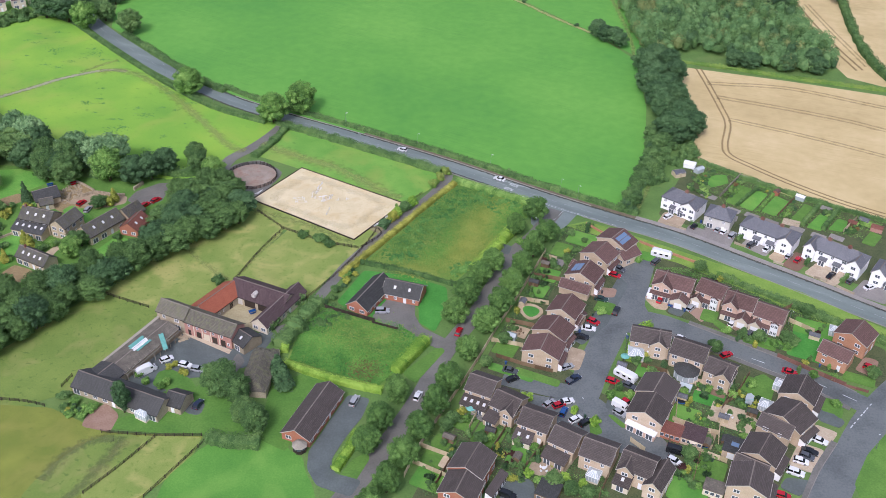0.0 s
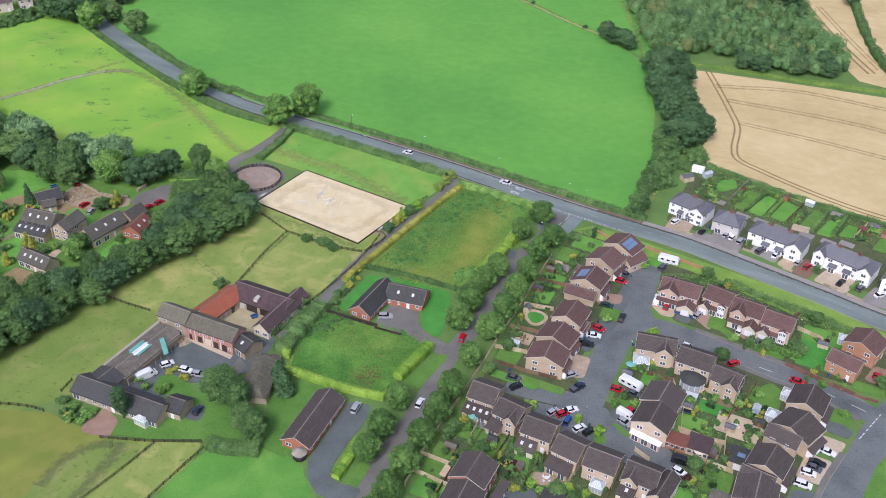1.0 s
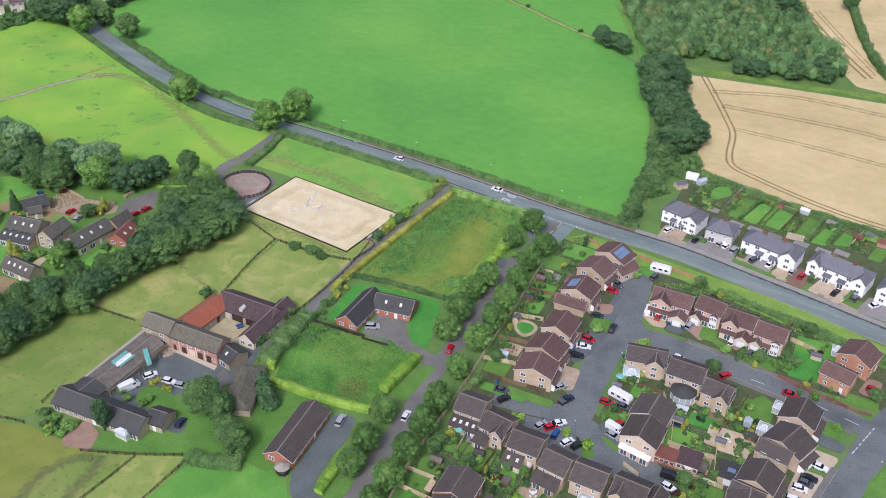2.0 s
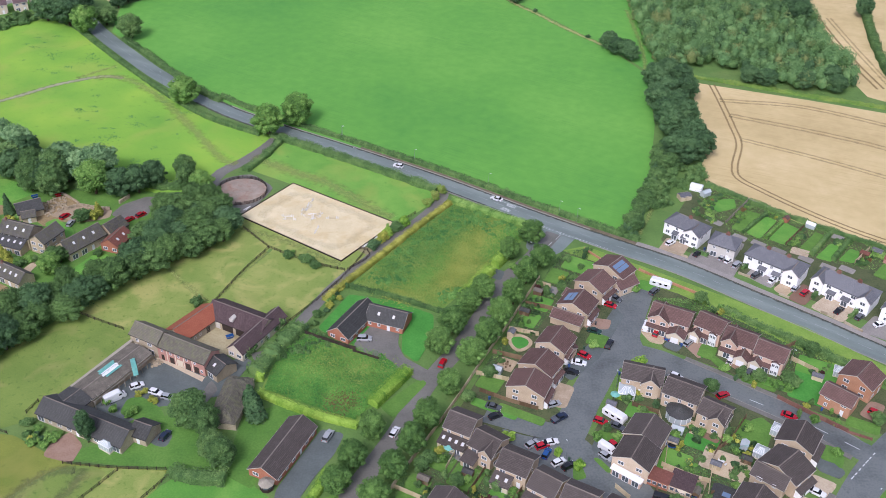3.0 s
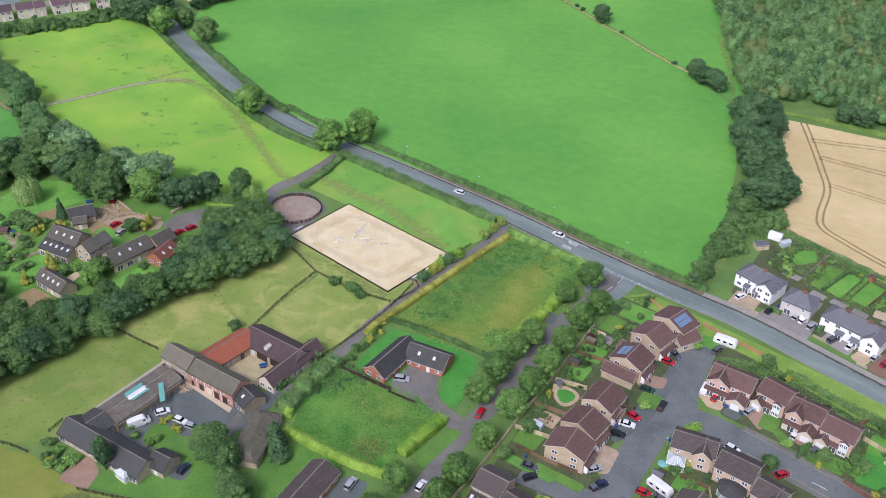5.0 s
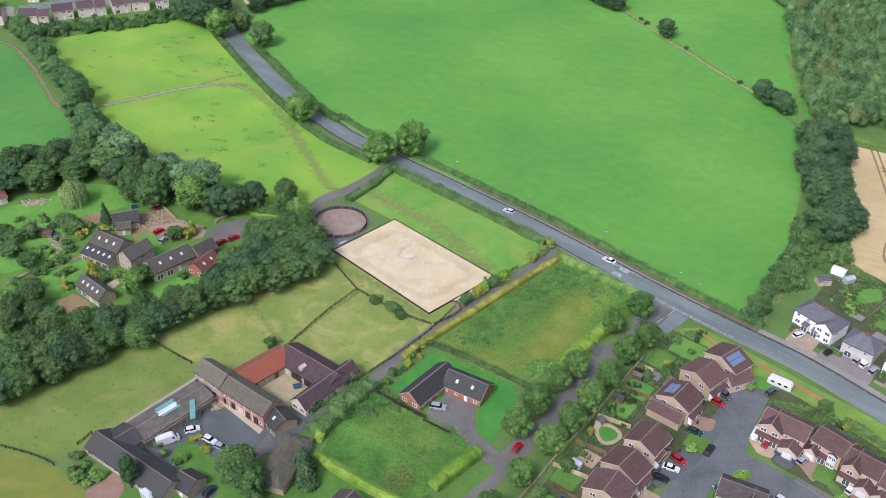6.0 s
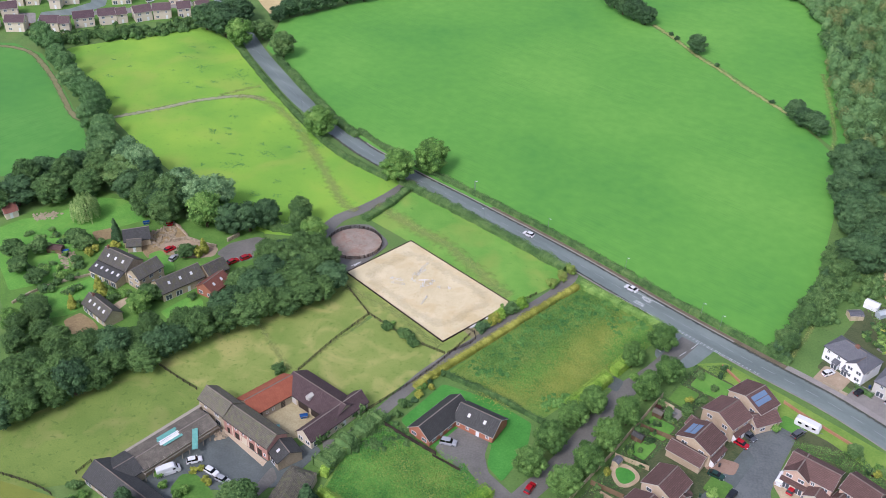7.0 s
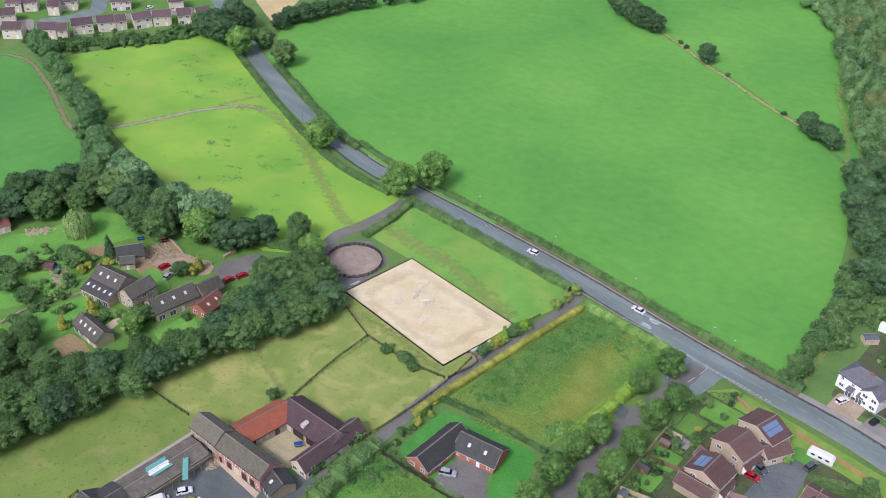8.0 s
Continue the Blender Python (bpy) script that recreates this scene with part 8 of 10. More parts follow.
GARDEN_LINES = [
    [(19.1, 197.2), (13.4, 185.4)], [(12.5, 207.0), (7.4, 193.5)], [(27.1, 188.0), (21.4, 178.7)], [(35.1, 183.2), (29.9, 174.2)], [(44.8, 180.6), (40.4, 170.5)],
    [(63.8, 199.0), (71.7, 195.0), (75.4, 194.1)], [(71.7, 195.0), (69.5, 187.6), (65.0, 175.6)], [(67.6, 211.7), (64.6, 199.0)], [(76.6, 216.3), (81.8, 209.9), (78.0, 202.9)], [(78.0, 202.9), (74.5, 189.8)], [(89.5, 218.6), (83.2, 208.8), (79.2, 205.2)], [(68.3, 187.5), (75.5, 183.8)],
    [(94.0, 258.3), (90.3, 253.6)], [(107.8, 244.3), (114.3, 239.0)], [(104.0, 247.0), (110.6, 251.6)], [(37.0, 274.0), (32.4, 276.1)], [(39.0, 261.9), (28.9, 264.5)], [(32.6, 249.5), (23.6, 251.5)], [(27.5, 238.0), (18.8, 240.4)], [(23.5, 228.4), (14.2, 230.7)],
    [(120.0, 305.5), (128.6, 316.8)], [(141.0, 296.2), (148.3, 304.7)],
    [(58.3, 221.0), (65.4, 218.3)], [(65.4, 218.3), (65.9, 211.6)], [(2.9, 182.5), (-1.3, 172.7)], [(54.3, 187.0), (51.0, 190.6)],
]
for k, pts in enumerate(GARDEN_LINES):
    panel_fence(pts, ("brown timber panel fence between gardens", "weathered pale timber fence between gardens")[k % 2], 1.7, (TIMBER, PALE_TIMBER)[k % 2])

# ---- sand arena and round pen ----
ARENA = [(-57.8, 331.1), (-16.9, 307.5), (-32.8, 283.0), (-72.7, 307.3)]
patch("arena", ARENA, 0.06, SAND, "pale sand riding arena", "arena")
middle = sum((Vector(q) for q in ARENA), Vector((0, 0))) / 4
for share, w in ((0.76, 5.0),):
    rim = [middle + (Vector(q) - middle) * share for q in ARENA]
    wear([rim[i].lerp(rim[(i + 1) % 4], t) for i in range(4) for t in (0.15, 0.5, 0.85)], w, 0.26, HOOF_WEAR, "darker hoof-worn round in the sand", "arena", True)
for k in range(4):
    a, b = Vector(ARENA[k]), Vector(ARENA[(k + 1) % 4])
    n = int((b - a).length / 3)
    ob = thing("arena_boarding", pose(a.x, a.y, 0), "low black kickboards round the sand arena", "boarding", "arena boarding")
    d = b - a
    turn = math.degrees(math.atan2(d.y, d.x))
    for i in range(n):
        p = part("board", Shape().box(0, -0.1, 0, d.length / n, 0.1, 0.55), DARK_TIMBER, ob)
        p.matrix_basis = pose(d.x * i / n, d.y * i / n, 0, 0, 0, turn)
PEN = Vector((-75.7, 323.8))
s = Shape().tube(0, 0, -0.2, 0.22, 9.3, 9.3, 40)
pen = thing("round_pen", pose(PEN.x, PEN.y, 0), "round horse pen with a grey-brown surface and dark timber fence", "round pen")
part("floor", s, PEN_SAND, pen)
for k in range(36):
    a = 2 * math.pi * k / 36
    m = pose(9.3 * math.cos(a), 9.3 * math.sin(a), 0, 0, 0, math.degrees(a))
    o = part("post", Shape().box(-0.09, -0.09, 0, 0.09, 0.09, 1.6) if k == 0 else post_mesh, DARK_TIMBER, pen)
    post_mesh = o.data
    o.matrix_basis = m
    for z in (0.4, 0.85, 1.3):
        r = part("rail", Shape().box(-0.04, 0, -0.09, 0.04, 1.63, 0.09) if k == 0 and z == 0.4 else rail_mesh, DARK_TIMBER, pen)
        rail_mesh = r.data
        r.matrix_basis = m @ pose(0, 0, z, 0, 0, 5)
patch("pen_surround", [(-87.6, 324.3), (-84.7, 332.8), (-74.9, 337.1), (-64.1, 327.7), (-67.7, 316.8), (-72.7, 305.7), (-80.4, 310.1)], -0.06, LANE_ASPHALT, "worn ground round the horse pen", "yard", 3)


def jump(x, y, turn, colour, wide=2.8):
    ob = thing("jump", pose(x, y, 0.07, 0, 0, turn), "show jump with striped poles on white stands", "show jump", "show jumps")
    for s in (-1, 1):
        w = Shape().box(s * wide / 2 - 0.06, -0.05, 0, s * wide / 2 + 0.06, 0.05, 1.4).box(s * (wide / 2 + 0.7) - 0.05, -0.05, 0, s * (wide / 2 + 0.7) + 0.05, 0.05, 1.0)
        for k in range(3):
            w.box(min(s * wide / 2, s * (wide / 2 + 0.6)), -0.02, 0.25 + k * 0.3, max(s * wide / 2, s * (wide / 2 + 0.6)), 0.02, 0.31 + k * 0.3)
        part("stand", w, WHITE, ob)
    for z in (0.25, 0.85):
        part("pole", Shape().tube(0, 0, -wide / 2, wide / 2, 0.05, 0.05, 8, pose(0, 0, z, 0, 90)), colour, ob)


for k, ((x, y), turn) in enumerate((((-55.6, 308.3), 2), ((-54.5, 306.2), 2), ((-49.0, 317.9), 70), ((-50.2, 313.8), 60), ((-50.1, 311.3), 65), ((-49.1, 314.1), 62), ((-48.1, 308.3), -20), ((-45.4, 308.0), 40), ((-45.2, 309.9), 35), ((-39.5, 308.4), 8), ((-43.9, 300.3), 80))):
    jump(x, y, turn, (WHITE, CREAM, WHITE, PAINT["silver"], PALE_TIMBER)[k % 5])

def pole_stack(x, y, turn, count, label):
    """Show-jump poles laid out on the ground."""
    ob = thing("pole_stack", pose(x, y, 0.1, 0, 0, turn), label, "jump poles", "show jumps")
    rng = random.Random(count)
    for k in range(count):
        p = part("pole", Shape().tube(0, 0, -1.6, 1.6, 0.09, 0.09, 8, pose(0, 0, 0, 0, 90)), WHITE, ob)
        p.matrix_basis = pose(rng.uniform(-0.4, 0.4), 0.3 * k, 0.1 + 0.1 * (k % 2), 0, 0, rng.uniform(-6, 6))


pole_stack(-25.4, 293.0, 58, 4, "white jump poles stacked beside the arena gate")
pole_stack(-21.6, 298.6, 58, 4, "white jump poles lying along the arena edge")
pole_stack(-71.0, 312.6, 60, 2, "white jump poles beside the round pen")
pole_stack(-47.0, 310.6, 20, 3, "white jump poles lying in the sand")

# ---- vehicles ----
car_cache = {}
# length, width, height, bonnet height, where bonnet, windscreen top, roof end and boot lie along the length
BODIES = {
    "hatch": (4.1, 1.8, 1.48, 0.92, 0.26, 0.42, 0.88, 0.97),
    "saloon": (4.6, 1.82, 1.44, 0.9, 0.28, 0.44, 0.74, 0.88),
    "suv": (4.6, 1.9, 1.72, 1.08, 0.25, 0.38, 0.9, 0.98),
    "van": (5.4, 2.05, 2.3, 1.25, 0.14, 0.26, 0.97, 0.99),
    "lorry": (6.2, 2.15, 2.75, 1.35, 0.1, 0.24, 0.97, 1.0),
    "pickup": (5.2, 1.9, 1.8, 1.1, 0.25, 0.36, 0.6, 0.63),
}


def loft(sections):
    """A closed skin through cross-sections with equal numbers of points."""
    s, n = Shape(), len(sections[0])
    for sec in sections:
        s.v += sec
    for i in range(len(sections) - 1):
        for j in range(n):
            k = (j + 1) % n
            s.f.append((i * n + j, i * n + k, (i + 1) * n + k, (i + 1) * n + j))
    s.f.append(tuple(range(n - 1, -1, -1)))
    s.f.append(tuple(range((len(sections) - 1) * n, len(sections) * n)))
    return s


def vehicle(style, a, b, colour, label, z=0.06):
    """A parked vehicle whose tail stands towards a and nose towards b."""
    a, b = Vector(a), Vector(b)
    c, d = (a + b) / 2, b - a
    m = pose(c.x, c.y, z, 0, 0, math.degrees(math.atan2(d.y, d.x)))
    key = (style, colour)
    if key in car_cache:
        ob = copy_thing(car_cache[key], m)
        return tagged(ob, label)
    L, W, H, B, f0, f1, r0, r1 = BODIES[style]
    kind = {"van": "van", "lorry": "horse lorry", "pickup": "pickup", "lorry": "horse_lorry"}.get(style, "car")
    ob = thing(kind, m, label, kind, "parked vehicles")

    def ring(x, w, z0, z1, inset):
        return [(x, -w + inset * 0.3, z0), (x, w - inset * 0.3, z0), (x, w, z0 + 0.2), (x, w, z1 - 0.15), (x, w - inset, z1), (x, -w + inset, z1), (x, -w, z1 - 0.15), (x, -w, z0 + 0.2)]

    X = lambda t: L / 2 - t * L
    w = W / 2
    part("body", loft([ring(X(0), w * 0.82, 0.3, B * 0.72, 0.12), ring(X(0.03), w * 0.93, 0.22, B * 0.85, 0.1), ring(X(0.1), w, 0.2, B * 0.93, 0.08), ring(X(f0), w, 0.2, B, 0.06), ring(X(0.9), w, 0.2, B * 1.02, 0.06), ring(X(0.98), w * 0.95, 0.24, B * 0.96, 0.08), ring(X(1), w * 0.88, 0.34, B * 0.8, 0.1)]), PAINT[colour], ob, "", False)

    def cab(x, ww, z0, z1):
        return [(x, -ww, z0), (x, ww, z0), (x, ww, z1), (x, -ww, z1)]

    def hull(x, ww, z0, z1):
        r = min(0.3, (z1 - z0) * 0.4)
        return [(x, -ww, z0), (x, ww, z0), (x, ww, z1 - r), (x, ww - r * 0.35, z1 - r * 0.3), (x, ww - r, z1), (x, -ww + r, z1), (x, -ww + r * 0.35, z1 - r * 0.3), (x, -ww, z1 - r)]

    k = w * 0.76
    if style in ("van", "lorry"):
        part("cargo_body", loft([hull(X(f0), w * 0.94, B - 0.1, B), hull(X(f1), w * 0.92, B - 0.1, H - 0.12), hull(X(f1 + 0.08), w * 0.93, B - 0.1, H), hull(X(r0), w * 0.93, B - 0.1, H), hull(X(r1), w * 0.9, B - 0.1, H - 0.12)]), PAINT[colour], ob)
        part("windscreen", Shape().slab([(X(f0) + 0.02, -w * 0.8, B + 0.08), (X(f0) + 0.02, w * 0.8, B + 0.08), (X(f1) + 0.04, w * 0.78, H - 0.35), (X(f1) + 0.04, -w * 0.7, H - 0.35)], 0.03), CAR_GLASS, ob)
        for s in (-1, 1):
            part("side_window", Shape().box(X(f1 + 0.1), s * w * 0.94 - 0.02, B + 0.1, X(f1 - 0.02), s * w * 0.94 + 0.02, B + 0.65), CAR_GLASS, ob)
    else:
        g = Shape()
        low = loft([[(X(f0), -w * 0.9, B - 0.02), (X(f0), w * 0.9, B - 0.02), (X(f0), w * 0.88, B + 0.02), (X(f0), -w * 0.88, B + 0.02)], cab(X(f1), w * 0.9, B - 0.02, H - 0.05), cab(X(r0), w * 0.9, B - 0.02, H - 0.06), cab(X(r1), w * 0.88, B - 0.02, B + 0.04)])
        low.v = [(x, y * (1 if z < B + 0.1 else k / (w * 0.9)), z) for x, y, z in low.v]
        part("glasshouse", low, CAR_GLASS, ob)
        part("roof", loft([cab(X(f1 - 0.01), k * 0.96, H - 0.09, H - 0.04), cab(X(f1 + 0.05), k * 0.98, H - 0.06, H), cab(X((f1 + r0) / 2), k, H - 0.06, H + 0.01), cab(X(r0), k * 0.96, H - 0.1, H - 0.04)]), PAINT[colour], ob)
        for s in (-1, 1):
            part("pillar", Shape().slab([(X(f1 + 0.25), s * w * 0.91, B), (X(f1 + 0.28), s * w * 0.91, B), (X(f1 + 0.28), s * k * 1.01, H - 0.05), (X(f1 + 0.25), s * k * 1.01, H - 0.05)], 0.04), PAINT[colour], ob)
    for s in (-1, 1):
        part("headlight", Shape().box(X(0.06), s * w * 0.72 - 0.16, B * 0.66, X(0.0) + 0.02, s * w * 0.72 + 0.16, B * 0.8), LAMP_CLEAR, ob)
        part("tail_light", Shape().box(X(1) - 0.02, s * w * 0.74 - 0.12, B * 0.6, X(0.96), s * w * 0.74 + 0.12, B * 0.9), LAMP_RED, ob)
        part("wing_mirror", Shape().box(X(f0 + 0.08), s * (w + 0.09) - 0.09, B - 0.02, X(f0 + 0.05), s * (w + 0.09) + 0.09, B + 0.14), PAINT[colour], ob)
        for t in (0.2, 0.8):
            turn = pose(X(t), s * (w - 0.1), 0.32, 90)
            tyre = part("wheel", Shape().tube(0, 0, -0.11, 0.11, 0.32, 0.32, 14, turn), BLACK, ob)
            part("rim", Shape().tube(0, 0, -0.125, 0.125, 0.2, 0.2, 10, turn), METAL, tyre)
    if style == "pickup":
        part("load_bed", Shape().box(X(0.97), -w * 0.86, B, X(0.65), w * 0.86, B + 0.08).box(X(0.97), -w * 0.9, B, X(0.65), -w * 0.82, B + 0.5).box(X(0.97), w * 0.82, B, X(0.65), w * 0.9, B + 0.5), METAL, ob)
    car_cache[key] = ob
    return ob


def parked(style, colour, pts, where, z=0.08):
    shade = colour.replace("_", " ")
    kind = {"van": "van", "lorry": "horse lorry", "pickup": "pickup truck", "suv": "tall estate car", "hatch": "hatchback car", "saloon": "saloon car"}[style]
    vehicle(style, pts[0], pts[1], colour, f"{shade} {kind} parked {where}", z)


for style, colour, pts, where in (
        ("suv", "silver", [(-22.3, 243.3), (-17.8, 243.5)], "before the bungalow"), ("suv", "silver", [(-25.5, 200.5), (-24.2, 204.6)], "on the dark drive"),
        ("lorry", "white", [(-88.5, 210.4), (-83.9, 214.7)], "in the farm yard"), ("hatch", "white", [(-83.5, 216.7), (-79.9, 219.1)], "in the farm yard"), ("hatch", "white", [(-77.5, 216.2), (-73.9, 215.2)], "in the farm yard"), ("hatch", "silver", [(-73.5, 214.4), (-69.8, 213.6)], "in the farm yard"), ("hatch", "dark_blue", [(-68.8, 197.8), (-67.7, 201.2)], "beside the farmhouse"),
        ("hatch", "white", [(-7.8, 203.6), (-6.5, 207.2)], "on the lane"), ("hatch", "red", [(3.5, 232.1), (4.8, 236.3)], "on the lane"), ("suv", "black", [(53.1, 244.7), (54.7, 248.5)], "on the estate road"),
        ("suv", "grey", [(69.0, 272.2), (72.3, 276.3)], "beside a caravan"), ("hatch", "red", [(53.7, 267.0), (58.0, 264.9)], "on a drive"), ("suv", "grey", [(56.0, 270.6), (59.1, 268.2)], "on a drive"),
        ("saloon", "green", [(47.4, 253.5), (52.2, 251.9)], "on a drive"), ("hatch", "red", [(44.5, 242.1), (47.8, 240.0)], "on a drive"), ("saloon", "white", [(42.0, 238.1), (46.5, 237.2)], "on a drive"), ("saloon", "black", [(39.7, 233.9), (44.0, 233.0)], "on a drive"),
        ("hatch", "silver", [(34.1, 218.5), (38.4, 220.6)], "on a paved drive"), ("pickup", "dark_blue", [(35.2, 212.2), (40.0, 216.0)], "on the estate road"), ("saloon", "grey", [(17.1, 218.0), (21.7, 216.5)], "beside a garden fence"), ("hatch", "black", [(18.1, 212.5), (21.8, 214.8)], "beside a garden fence"),
        ("hatch", "silver", [(28.6, 202.7), (31.3, 205.1)], "by the houses"), ("saloon", "white", [(32.9, 204.2), (36.8, 205.5)], "by the houses"), ("hatch", "red", [(31.5, 202.8), (33.8, 204.0)], "by the houses"), ("hatch", "blue", [(32.9, 198.8), (34.5, 202.5)], "by the houses"), ("hatch", "white", [(35.8, 197.2), (37.8, 198.6)], "by the houses"), ("hatch", "black", [(38.2, 195.8), (40.4, 197.6)], "by the houses"),
        ("hatch", "red", [(47.1, 214.6), (50.8, 213.1)], "beside a caravan"), ("saloon", "grey", [(51.5, 213.4), (55.2, 211.1)], "beside a caravan"), ("hatch", "red", [(50.7, 206.3), (53.2, 203.5)], "on the corner"), ("van", "white", [(48.4, 204.8), (51.7, 202.0)], "on the corner"), ("hatch", "silver", [(47.9, 202.1), (50.8, 199.6)], "on the corner"),
        ("hatch", "white", [(59.8, 184.8), (63.4, 182.1)], "in the cul-de-sac"), ("van", "white", [(65.3, 253.7), (67.1, 258.6)], "on a gravel drive"), ("hatch", "red", [(67.6, 250.8), (70.2, 255.7)], "on a drive"), ("pickup", "blue", [(70.7, 248.9), (75.1, 255.3)], "on a drive"), ("hatch", "silver", [(76.4, 247.4), (79.6, 251.1)], "on a block-paved drive"), ("hatch", "white", [(88.3, 240.1), (90.7, 244.1)], "on a drive"), ("hatch", "grey", [(92.4, 235.1), (95.2, 239.0)], "on a drive"),
        ("hatch", "white", [(71.1, 234.5), (73.5, 233.0)], "behind a house"), ("hatch", "red", [(83.1, 226.1), (86.1, 227.7)], "behind a house"),
        ("saloon", "white", [(100.4, 193.8), (104.6, 191.2)], "on a paved drive"), ("saloon", "black", [(96.7, 189.2), (100.7, 187.4)], "on a paved drive"), ("hatch", "grey", [(95.7, 187.4), (99.1, 185.5)], "on a paved drive"), ("hatch", "white", [(93.6, 185.5), (97.2, 184.0)], "on a paved drive"), ("suv", "white", [(90.7, 181.6), (95.1, 179.6)], "on a tarmac drive"), ("hatch", "red", [(85.6, 173.3), (89.3, 172.0)], "on a drive"),
        ("saloon", "red", [(100.1, 220.8), (103.4, 219.2)], "on the estate road"), ("hatch", "red", [(124.5, 224.0), (128.0, 221.7)], "on a red drive"),
        ("hatch", "white", [(77.6, 301.2), (81.4, 304.4)], "before a white house"), ("saloon", "black", [(86.3, 295.0), (90.1, 299.2)], "before a house"), ("hatch", "silver", [(94.4, 293.2), (97.9, 297.4)], "before a house"), ("hatch", "white", [(96.3, 291.9), (99.8, 296.0)], "before a house"), ("suv", "silver", [(98.4, 289.1), (102.1, 293.6)], "before a house"), ("suv", "grey", [(103.8, 284.2), (107.8, 287.8)], "before a white house"), ("saloon", "white", [(108.6, 281.3), (112.7, 286.3)], "before a white house"), ("hatch", "silver", [(115.4, 277.6), (119.1, 282.2)], "before a white house"), ("hatch", "red", [(117.7, 275.4), (121.8, 279.9)], "on a red drive"), ("saloon", "black", [(126.3, 266.8), (130.6, 271.2)], "before a white house"), ("hatch", "grey", [(132.4, 264.6), (135.7, 267.9)], "before a white house"), ("saloon", "white", [(137.0, 262.0), (141.9, 264.1)], "on a concrete drive"),
        ("hatch", "red", [(-134.8, 299.5), (-132.9, 303.1)], "beside the cottages"), ("hatch", "silver", [(-130.5, 295.1), (-129.9, 299.1)], "beside the cottages"), ("hatch", "red", [(-111.6, 299.6), (-109.6, 302.8)], "in the cottage yard"), ("hatch", "red", [(-108.6, 303.1), (-106.4, 306.1)], "in the cottage yard"),
        ("hatch", "white", [(-17.5, 346.3), (-21.7, 347.9)], "on the main road"), ("saloon", "white", [(21.0, 325.3), (16.7, 327.5)], "on the main road"),
        ("hatch", "white", [(-253.3, 496.9), (-251.2, 500.0)], "by the far houses"), ("hatch", "red", [(-293.8, 451.4), (-291.7, 452.1)], "by the far houses")):
    parked(style, colour, pts, where, 0.05 if "main road" in where else 0.085)


def caravan(a, b):
    a, b = Vector(a), Vector(b)
    c, d = (a + b) / 2, b - a
    ob = thing("caravan", pose(c.x, c.y, 0.08, 0, 0, math.degrees(math.atan2(d.y, d.x))), "white touring caravan with dark windows", "caravan", "parked vehicles")
    L, w, H = 7.0, 1.2, 2.7

    def sec(x, z0, z1):
        return [(x, -w, z0), (x, w, z0), (x, w, z1 - 0.25), (x, w - 0.2, z1), (x, -w + 0.2, z1), (x, -w, z1 - 0.25)]

    part("body", loft([sec(-L / 2, 0.7, H - 0.5), sec(-L / 2 + 0.35, 0.45, H - 0.08), sec(-1, 0.4, H), sec(1, 0.4, H), sec(L / 2 - 0.5, 0.45, H - 0.1), sec(L / 2, 0.7, H - 0.8)]), PAINT["white"], ob)
    for s in (-1, 1):
        for x in (-2, 0, 1.9):
            part("window", Shape().box(x - 0.5, s * w - 0.02, 1.4, x + 0.5, s * w + 0.02, 2.0), CAR_GLASS, ob)
        part("wheel", Shape().tube(0, 0, -0.1, 0.1, 0.32, 0.32, 12, pose(0, s * (w - 0.12), 0.32, 90)), BLACK, ob)
    part("roof_vent", Shape().box(-0.4, -0.35, H, 0.4, 0.35, H + 0.1), LAMP_CLEAR, ob)
    part("drawbar", Shape().box(L / 2 - 0.2, -0.06, 0.4, L / 2 + 1.0, 0.06, 0.5), METAL, ob)


caravan(*[(69.5, 279.5), (76.8, 276.5)])
caravan(*[(50.1, 218.2), (55.8, 213.6)])


# ---- street lamps ----
def street_lamp(x, y, turn, high=5.8):
    ob = thing("street_lamp", pose(x, y, 0, 0, 0, turn), "slim grey steel street lamp beside the road", "street lamp", "street lamps")
    part("post", Shape().tube(0, 0, 0, 1.2, 0.11, 0.11, 8).tube(0, 0, 1.2, high, 0.06, 0.04, 8), METAL, ob)
    part("arm", Shape().box(-0.03, 0, high - 0.05, 0.03, 0.6, high + 0.01), METAL, ob)
    part("lantern", Shape().slab([(-0.11, 0.5, high + 0.05), (0.11, 0.5, high + 0.05), (0.08, 1.0, high + 0.08), (-0.08, 1.0, high + 0.08)], 0.16), LAMP_CLEAR, ob)


for (x, y), turn in (((-130.6, 409.8), 40), ((-103.8, 386.3), 40), ((-44.6, 367.8), 240), ((-36.5, 350.0), 60), ((-13.6, 351.4), 240), ((15.6, 335.9), 240), ((41.6, 318.8), 240), ((-170.5, 448.6), 40), ((-44.3, 368.1), 240), ((47.7, 314.3), 240), ((31.3, 291.2), 60), ((117.3, 190.5), 120), ((38.9, 200.2), 20), ((54.6, 228.5), 20), ((107.4, 242.9), 200)):
    street_lamp(x, y, turn)


